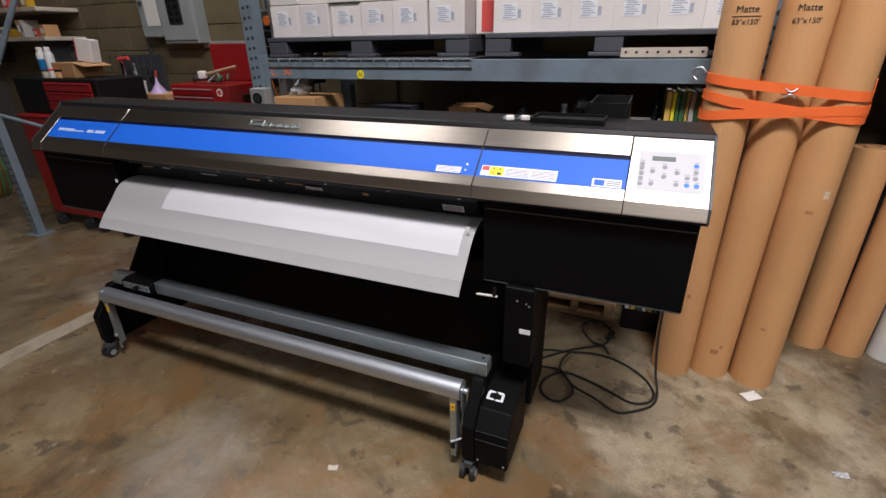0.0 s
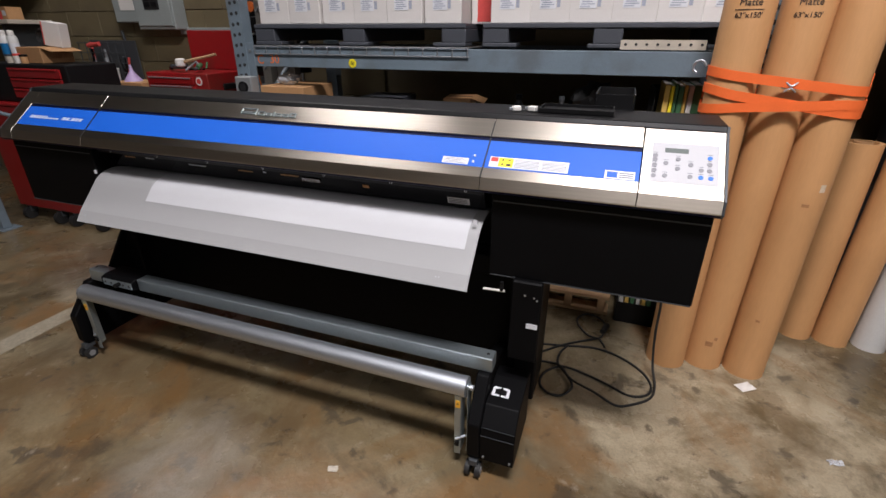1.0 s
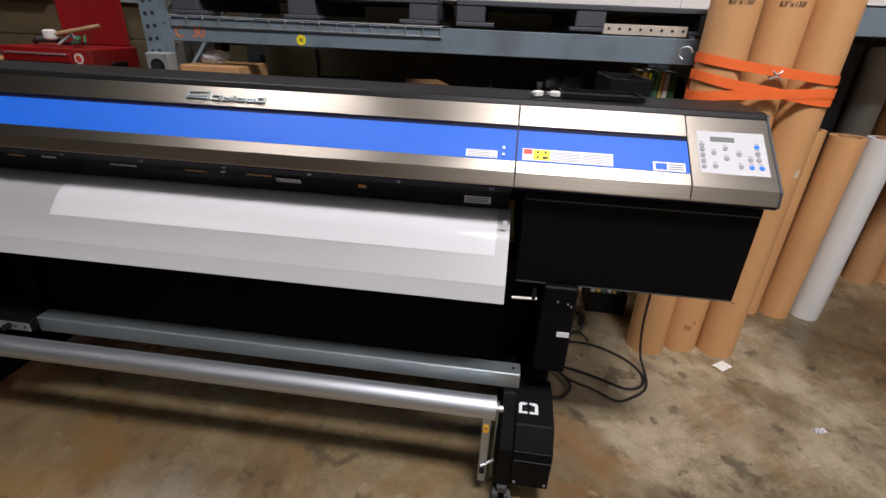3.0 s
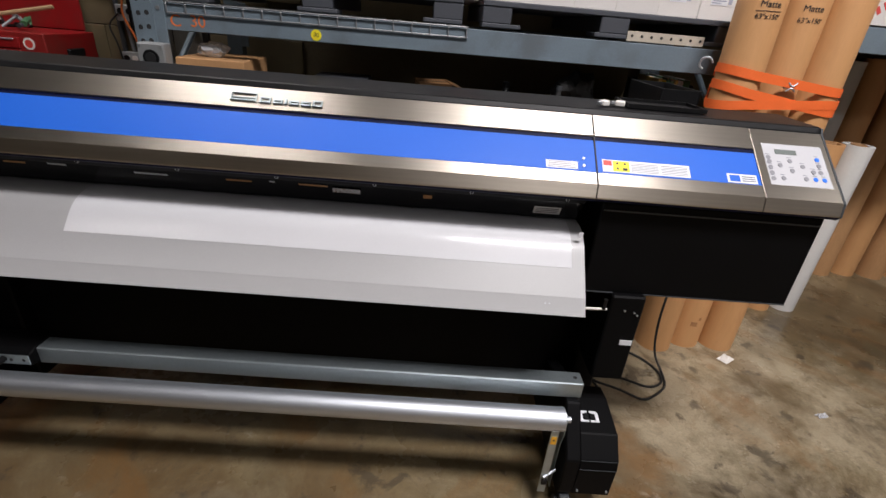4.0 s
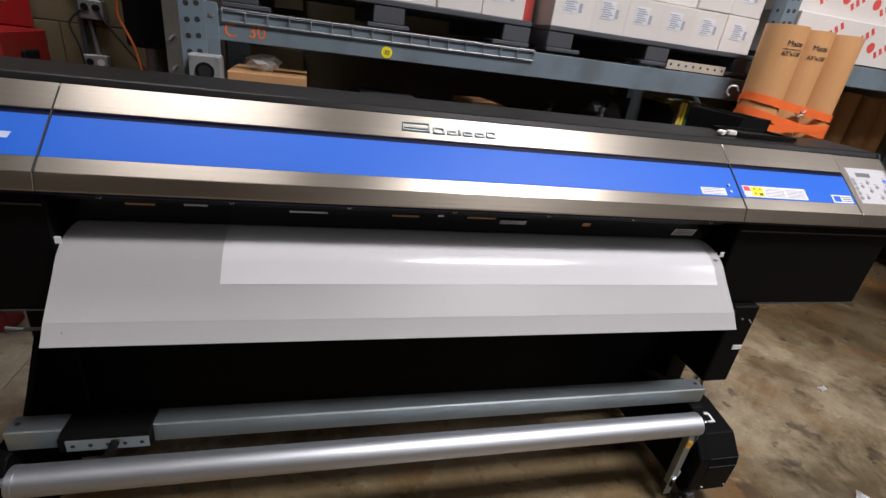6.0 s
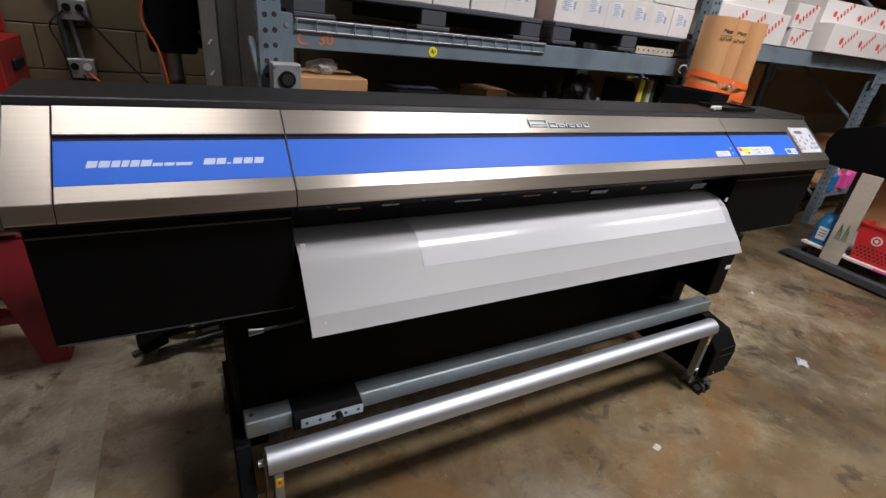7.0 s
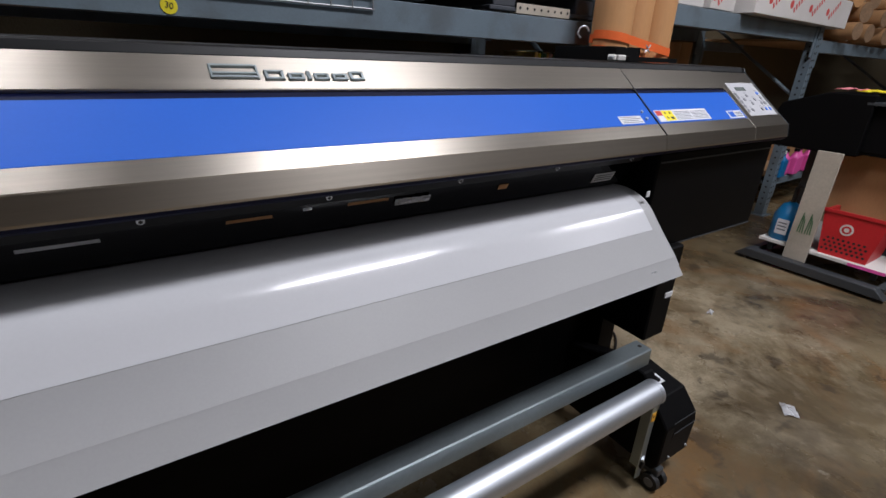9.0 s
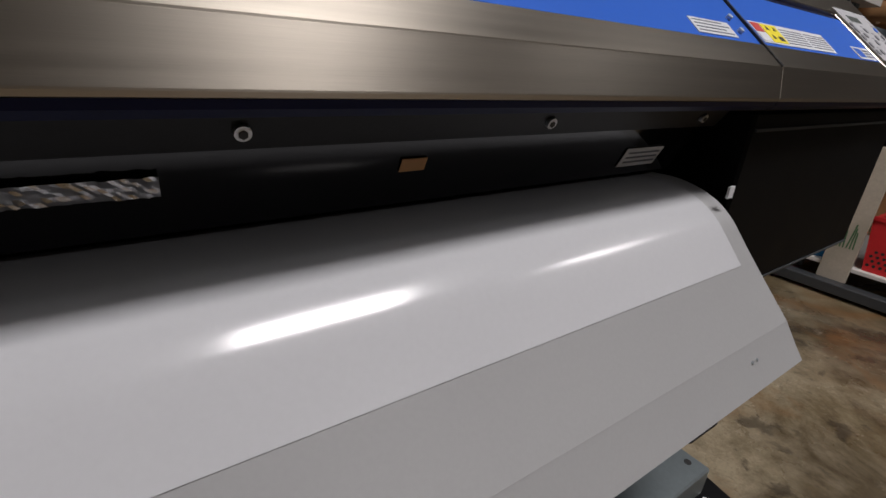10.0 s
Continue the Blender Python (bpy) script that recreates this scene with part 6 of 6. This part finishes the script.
for k, (u, mt) in enumerate(((5.17, CYAN), (5.31, PINK), (5.45, PINK), (5.60, PINK), (5.74, PINK))):
    b = thing("ink_bottle", "%s plastic bottle on the low shelf" % ("blue" if mt is CYAN else "pink"), "bottle", rk(u, 0.02 + 0.03 * (k % 2), 0.334), RA, group="ink bottles", own=True)
    part("body", box(-0.05, 0.05, -0.04, 0.04, 0, 0.15, 0.012, seg=2), mt, b)
    part("shoulder", lathe([(0.04, 0.148), (0.018, 0.185), (0.018, 0.20)], (0, 0)), mt, b)
    part("cap", lathe([(0.022, 0.20), (0.022, 0.225)], (0, 0)), BLACKPLASTIC if k else WHITEP, b)
    part("handle", sweep([(0.03, 0, 0.15), (0.045, 0, 0.19), (0.02, 0, 0.20)], 0.008, 8), mt, b)
for k in range(3):
    cardboard_box("cardboard_box", "brown cardboard box on the shelf", 5.95 + 0.5 * k, 0.25, 0.334, 0.42, 0.4, 0.40 + 0.05 * (k % 2), open_flaps=k % 2 == 0)

cardboard_box("cardboard_box", "closed cardboard box under the rack beam", 1.68, 0.06, 0.49, 0.52, 0.4, 0.555)
ft = thing("foam_tray", "shallow white foam tray lying on a cardboard box", "tray", rk(1.78, 0.10, 1.047), RA, own=True)
part("floor_sheet", box(0, 0.38, 0, 0.26, 0, 0.008, 0.002), OFFWHITE, ft)
for a0, a1, b0, b1 in ((0, 0.38, 0, 0.012), (0, 0.38, 0.248, 0.26), (0, 0.012, 0.0125, 0.2475), (0.368, 0.38, 0.0125, 0.2475)):
    part("rim", box(a0, a1, b0, b1, 0.0085, 0.030, 0.002), OFFWHITE, ft)
db = thing("dark_bottle", "small dark plastic bottle on a cardboard box", "bottle", rk(1.72, 0.09, 1.047), RA, own=True)
part("body", lathe([(0.026, 0.0), (0.028, 0.06), (0.012, 0.085), (0.012, 0.10)], (0, 0), 20), RUBBER, db, "", True)
part("cap", lathe([(0.014, 0.10), (0.014, 0.118)], (0, 0), 16), DARKGREY, db)
# ---- the cutter stand with its clutter ----
cut_st = thing("cutting_plotter", "black cutting plotter on a grey steel stand with a plank leg", "plotter", (4.95, 0.35, 0))
part("foot_bar", prism([(0.0, 0.02), (0.06, 0.075), (0.76, 0.075), (0.82, 0.02)], 4.66, 4.73, 0.004), DARKGREY, cut_st, "grey steel foot bar")
part("foot_bar", prism([(0.0, 0.02), (0.06, 0.075), (0.76, 0.075), (0.82, 0.02)], 5.60, 5.67, 0.004), DARKGREY, cut_st)
for y in (0.05, 0.74):
    part("side_bar", box(4.73, 5.60, y - 0.02, y + 0.02, 0.03, 0.07, 0.003), DARKGREY, cut_st)
    for x in (4.69, 5.63):
        part("caster", cyl((x - 0.012, y, 0.012), (x + 0.012, y, 0.012), 0.012, 12), RUBBER, cut_st)
part("deck", box(4.76, 5.58, 0.06, 0.74, 0.13, 0.15, 0.002), OFFWHITE, cut_st, "pale deck board")
part("deck_post", box(4.80, 4.83, 0.10, 0.13, 0.0755, 0.129), DARKGREY, cut_st)
part("deck_post", box(4.80, 4.83, 0.66, 0.69, 0.0705, 0.129), DARKGREY, cut_st)
part("deck_stripe", box(4.755, 4.7595, 0.06, 0.24, 0.131, 0.149), PINK, cut_st)
part("plank_leg", box(4.74, 4.755, 0.44, 0.57, 0.03, 0.76, 0.002), BOARD, cut_st, "pale plank leg with pen marks")
for k in range(6):
    part("pen_mark", moved(box(-0.0012, 0.0, -0.003, 0.003, 0, 0.09 + 0.02 * (k % 3)), pose(4.7398, 0.465 + 0.014 * k, 0.25, 4 * (k % 3 - 1))), GREEN, cut_st)
for y in (0.16, 0.70):
    part("post", box(5.10, 5.16, y - 0.03, y + 0.03, 0.15, 0.74, 0.003), DARKGREY, cut_st)
part("back_board", box(4.98, 4.995, 0.10, 0.62, 0.38, 0.74, 0.002), CARD, cut_st, "brown cardboard sheet")
part("body", prism([(0.40, 0.745), (0.86, 0.745), (0.90, 0.90), (0.86, 1.01), (0.62, 1.09), (0.40, 1.09)], 4.80, 5.30, 0.008), BLACK, cut_st, "black plotter body")
part("head_box", box(4.84, 5.34, 0.06, 0.41, 0.77, 1.03, 0.006), BLACK, cut_st, "black head box")
part("shelf_top", box(4.80, 5.36, 0.03, 0.44, 1.031, 1.05, 0.003), DARKGREY, cut_st)
for y in (0.0, -0.05):
    part("support_rail", cyl((4.95, 0.10, 0.72 + y * 2), (4.75, -0.26, 0.90 + y * 3), 0.014, 8), WHITEP, cut_st)
bk = thing("shopping_basket", "red plastic shopping basket with a round white mark", "basket", (4.90, 0.32, 0.15))
bx0, bx1, by0, by1 = 4.80, 5.05, 0.14, 0.44
part("tub", prism([(by0 + 0.03, 0.151), (by1 - 0.03, 0.151), (by1 + 0.01, 0.42), (by1 - 0.01, 0.42), (by1 - 0.045, 0.165), (by0 + 0.045, 0.165), (by0 + 0.01, 0.42), (by0 - 0.01, 0.42)], bx0, bx1, 0.0), BASKET, bk)
part("end_wall", prism([(by0 + 0.03, 0.151), (by1 - 0.03, 0.151), (by1 + 0.008, 0.418), (by0 - 0.008, 0.418)], bx0 - 0.008, bx0 - 0.0002), BASKET, bk)
part("end_wall", prism([(by0 + 0.03, 0.151), (by1 - 0.03, 0.151), (by1 + 0.008, 0.418), (by0 - 0.008, 0.418)], bx1 + 0.0002, bx1 + 0.008), BASKET, bk)
part("rim", prism([(by0 - 0.018, 0.41), (by1 + 0.018, 0.41), (by1 + 0.018, 0.432), (by0 - 0.018, 0.432)], bx0 - 0.016, bx0 - 0.0085, 0.002), BASKET, bk)
part("round_mark", cyl((bx0 - 0.0075, 0.31, 0.325), (bx0 - 0.0105, 0.31, 0.325), 0.034, 24), OFFWHITE, bk, "round white mark")
part("mark_ring", cyl((bx0 - 0.0100, 0.31, 0.325), (bx0 - 0.0118, 0.31, 0.325), 0.024, 24), BASKET, bk)
part("mark_dot", cyl((bx0 - 0.0115, 0.31, 0.325), (bx0 - 0.0130, 0.31, 0.325), 0.013, 20), OFFWHITE, bk)
for r in range(4):
    for k in range(9 - r % 2):
        part("basket_hole", cyl((bx0 - 0.0076, 0.19 + 0.026 * k + 0.013 * (r % 2), 0.185 + 0.024 * r), (bx0 - 0.0090, 0.19 + 0.026 * k + 0.013 * (r % 2), 0.185 + 0.024 * r), 0.008, 6), DARKINK, bk)
jg = thing("blue_jug", "blue plastic jug with a white label and pump on the stand", "jug", (4.86, 0.64, 0.15))
part("body", lathe([(0.075, 0.151), (0.082, 0.17), (0.082, 0.31), (0.05, 0.38), (0.02, 0.40)], (4.86, 0.645), 24), CYAN, jg, "", True)
part("label", moved(box(-0.002, 0.002, -0.035, 0.035, -0.05, 0.05), pose(4.778, 0.635, 0.245)), LABEL, jg, "white label")
for k in range(3):
    part("print_line", box(4.7745, 4.7762, 0.610, 0.660, 0.222 + 0.022 * k, 0.230 + 0.022 * k), INK, jg)
part("pump", cyl((4.86, 0.645, 0.40), (4.86, 0.645, 0.50), 0.014, 12), RUBBER, jg, "black pump")
part("spout", sweep([(4.86, 0.645, 0.49), (4.84, 0.62, 0.515), (4.83, 0.58, 0.50)], 0.010, 8), RUBBER, jg)
gb = thing("grey_carton", "scuffed grey carton with a pink stripe on the stand", "carton", (5.0, 0.08, 0.15))
part("body", moved(box(-0.11, 0.11, -0.10, 0.10, 0, 0.27, 0.003), pose(5.18, 0.02, 0.151, 0, 0, 20)), mat("scuffed_grey_card", (0.28, 0.28, 0.29), 0.6, 0, 0.2, 6), gb)
part("stripe", moved(box(-0.112, -0.109, -0.05, 0.06, 0.10, 0.13), pose(5.18, 0.02, 0.151, 0, 0, 20)), PINK, gb)
gl = thing("glove_heap", "crumpled light blue gloves on the plotter", "gloves", (4.95, 0.27, 1.05))
for k in range(7):
    a = rngc.uniform(0, 6.28)
    part("finger", sweep([(4.92 + 0.02 * k, 0.27, 1.056), (4.93 + 0.02 * math.cos(a), 0.27 + 0.03 * math.sin(a), 1.11), (4.93 + 0.05 * math.cos(a), 0.27 + 0.06 * math.sin(a), 1.15 + 0.006 * k)], 0.012, 8), GLOVE, gl)
part("palm", lathe([(0.05, 1.0505), (0.065, 1.08), (0.03, 1.11)], (4.93, 0.27), 14), GLOVE, gl)
pk = thing("pink_watering_can", "pink plastic pourer on the plotter", "pourer", (4.95, 0.14, 1.05))
part("body", lathe([(0.05, 1.0505), (0.06, 1.10), (0.03, 1.15)], (4.93, 0.13), 18), PINK, pk, "", True)
part("spout", cyl((4.93, 0.14, 1.06), (4.91, 0.25, 1.11), 0.014, 10, r2=0.024), PINK, pk)
yc = thing("yellow_cloth", "yellow and pink cloth draped over the plotter", "cloth", (4.95, 0.5, 1.09))
for k, mt in enumerate((STICKERY, mat("salmon_cloth", (0.80, 0.25, 0.28), 0.8))):
    bb = bmesh.new()
    bmesh.ops.create_grid(bb, x_segments=10, y_segments=10, size=0.5)
    for v in bb.verts:
        x, y = v.co.x * 0.20 + 4.92, v.co.y * 0.13 + 0.45 + 0.10 * k
        v.co = Vector((x, y, 1.097 + 0.02 * abs(noise.noise(Vector((x * 18, y * 18, k)))) + 0.006 * k))
    r = bmesh.ops.extrude_face_region(bb, geom=bb.faces[:])
    bmesh.ops.translate(bb, vec=(0, 0, 0.004), verts=[v for v in r["geom"] if isinstance(v, bmesh.types.BMVert)])
    bmesh.ops.recalc_face_normals(bb, faces=bb.faces)
    part("fold", bb, mt, yc)
for k, mt in enumerate((BLUE, OFFWHITE, WHITEP)):
    t = thing("small_jar", "small plastic jar on the plotter", "jar", (4.86 + 0.03 * k, 0.20 - 0.05 * k, 1.05), own=True)
    part("cup", lathe([(0.016, 0.0005), (0.018, 0.03)], (0, 0)), mt, t)
ps = thing("white_power_unit", "white power unit with hanging cables on the stand rails", "power unit", (4.85, -0.22, 0.86))
part("case", moved(box(-0.05, 0.05, -0.16, 0.13, 0, 0.085, 0.005), pose(4.80, -0.105, 0.905, 3)), WHITEP, ps)
part("teal_end", moved(box(-0.045, 0.045, -0.185, -0.161, 0.008, 0.08, 0.004), pose(4.80, -0.105, 0.905, 3)), mat("teal_plastic", (0.03, 0.28, 0.30), 0.4), ps)
part("cable", sweep([(4.74, -0.16, 1.01), (4.72, -0.12, 0.98), (4.71, -0.11, 0.80), (4.72, -0.18, 0.60), (4.74, -0.12, 0.45), (4.74, -0.08, 0.2), (4.75, -0.05, 0.01)], 0.007, 8), WHITEP, ps, "white cable")
part("cable", sweep([(4.73, -0.26, 0.93), (4.71, -0.24, 0.75), (4.72, -0.16, 0.55), (4.73, -0.14, 0.3), (4.76, -0.20, 0.05), (4.80, -0.22, 0.007)], 0.005, 8), RUBBER, ps, "black cable")
wr = thing("white_wire_rack", "white wire rack standing on the white power unit", "wire rack", (5.00, -0.03, 0.99))
part("foot_board", box(4.80, 5.04, -0.12, 0.06, 0.992, 1.0, 0.002), WHITEP, wr)
for k in range(4):
    y = 0.035 - 0.040 * k
    part("rod", cyl((5.00, y, 1.0), (5.00, y + 0.012, 1.60), 0.0065, 8), WHITEP, wr)
for f in (0.62, 0.97):
    part("cross_rod", cyl((4.995, 0.045 + 0.012 * f, 1.0 + 0.6 * f), (4.995, -0.095 + 0.012 * f, 1.0 + 0.6 * f), 0.0065, 8), WHITEP, wr)
for k in range(2):
    part("hook", cyl((5.00, 0.02 - 0.09 * k, 1.575), (5.07, 0.02 - 0.09 * k, 1.585), 0.006, 8), WHITEP, wr)
rd = thing("red_post", "red painted steel post guard at the rack end", "post", rk(7.45, -0.05, 0), RA, own=True)
part("post", box(0, 0.10, 0, 0.05, 0, 1.95, 0.004), RED, rd)

# forklift standing behind
fk = thing("forklift", "yellow and black forklift parked at the racks", "forklift", (8.3, 0.3, 0))
for y, w in ((1.12, 0.10), (0.55, 0.09)):
    part("mast_channel", prism([(8.0, y - w), (8.16, y - w), (8.16, y - w + 0.03), (8.03, y - w + 0.03), (8.03, y + w - 0.03), (8.16, y + w - 0.03), (8.16, y + w), (8.0, y + w)], 0.05, 2.10, 0.003, axis="z"), BLACK, fk, "black mast channel")
    part("mast_strip", box(7.985, 7.999, y - 0.02, y + 0.02, 0.06, 2.08, 0.003), DARKGREY, fk)
    for s in (-0.05, 0.03):
        part("chain_roller", cyl((7.97, y + s, 2.06), (7.97, y + s + 0.03, 2.06), 0.035, 16), GALV, fk, "bright chain roller")
part("mast_top", box(8.0, 8.16, 0.645, 1.015, 1.98, 2.08, 0.01), BLACK, fk)
part("mast_tie", box(8.0, 8.10, 0.645, 1.015, 1.10, 1.18, 0.01), BLACK, fk)
for y0, y1 in ((1.08, 1.14), (0.44, 0.50)):
    part("guard_rail", box(8.26, 9.6, y0, y1, 2.14, 2.21, 0.01), YELLOW, fk, "yellow overhead guard rail")
part("guard_rail", box(8.19, 8.255, 0.44, 1.14, 2.14, 2.21, 0.01), YELLOW, fk, "yellow overhead guard rail")
for k in range(5):
    part("guard_slat", box(8.26, 9.6, 0.56 + 0.10 * k, 0.58 + 0.10 * k, 2.15, 2.20, 0.004), YELLOW, fk)
part("guard_post", cyl((8.22, 0.86, 2.135), (8.20, 0.83, 1.0), 0.028, 10), YELLOW, fk, "yellow guard post")
part("guard_post", cyl((8.22, 0.48, 2.135), (8.16, 0.34, 0.62), 0.036, 10), YELLOW, fk, "yellow guard post")
part("guard_post", cyl((8.60, 0.40, 2.135), (8.24, 0.20, 0.98), 0.032, 10), YELLOW, fk, "yellow guard post")
part("cowl", prism([(8.02, 0.40), (8.02, 0.56), (8.10, 0.62), (8.18, 0.62), (8.18, 0.40)], 0.74, 1.02, 0.01, axis="z"), YELLOW, fk, "yellow cowl")
part("cowl", box(8.02, 8.18, 0.33, 0.47, 0.46, 0.64, 0.015, seg=2), YELLOW, fk, "yellow cowl")
part("wing_rail", cyl((8.05, 0.36, 0.56), (8.05, 0.10, 0.62), 0.012, 8), YELLOW, fk)
part("chassis", box(8.19, 9.8, -0.85, 0.33, 0.12, 1.04, 0.04, seg=2), BLACK, fk, "black forklift body")
part("seat_back", prism([(8.5, 1.04), (8.95, 1.04), (9.05, 1.62), (8.92, 1.64)], -0.45, 0.10, 0.02, axis="y"), BLACKPLASTIC, fk, "black seat")
part("carriage", box(7.86, 7.98, 0.36, 1.2, 0.10, 0.52, 0.01), BLACK, fk, "black fork carriage")
for y in (0.42, 1.02):
    part("fork", box(6.95, 7.86, y, y + 0.11, 0.03, 0.07, 0.005), BLACK, fk, "black steel fork")
for x, y in ((8.45, -0.95), (9.5, -0.95), (8.45, 0.34), (9.5, 0.34)):
    part("wheel", cyl((x, y, 0.23), (x, y + 0.16, 0.23), 0.23, 28), RUBBER, fk, "black tyre")
for k in range(3):
    part("chain", cyl((7.975, 0.70 + 0.13 * k, 0.5), (7.975, 0.70 + 0.13 * k, 1.98), 0.014, 8), DARKGREY, fk)

# ---- block wall pieces ----
wall = bpy.data.objects["wall_north"]
full = box(-0.198, 0.198, -0.010, 0.010, -0.0978, 0.0978, 0.003)
me_block = bpy.data.meshes.new("block")
full.to_mesh(me_block)
full.free()
me_block.materials.append(BLOCK)
rngb = random.Random(2)
for row in range(14):
    for col in range(11):
        b = new("block", me_block)
        b.parent = wall
        b.location = Vector((-3.3 + 0.4 * col + 0.2 * (row % 2), 2.110 + rngb.uniform(-0.0015, 0.0015), 0.1 + 0.2 * row)) - wall.location
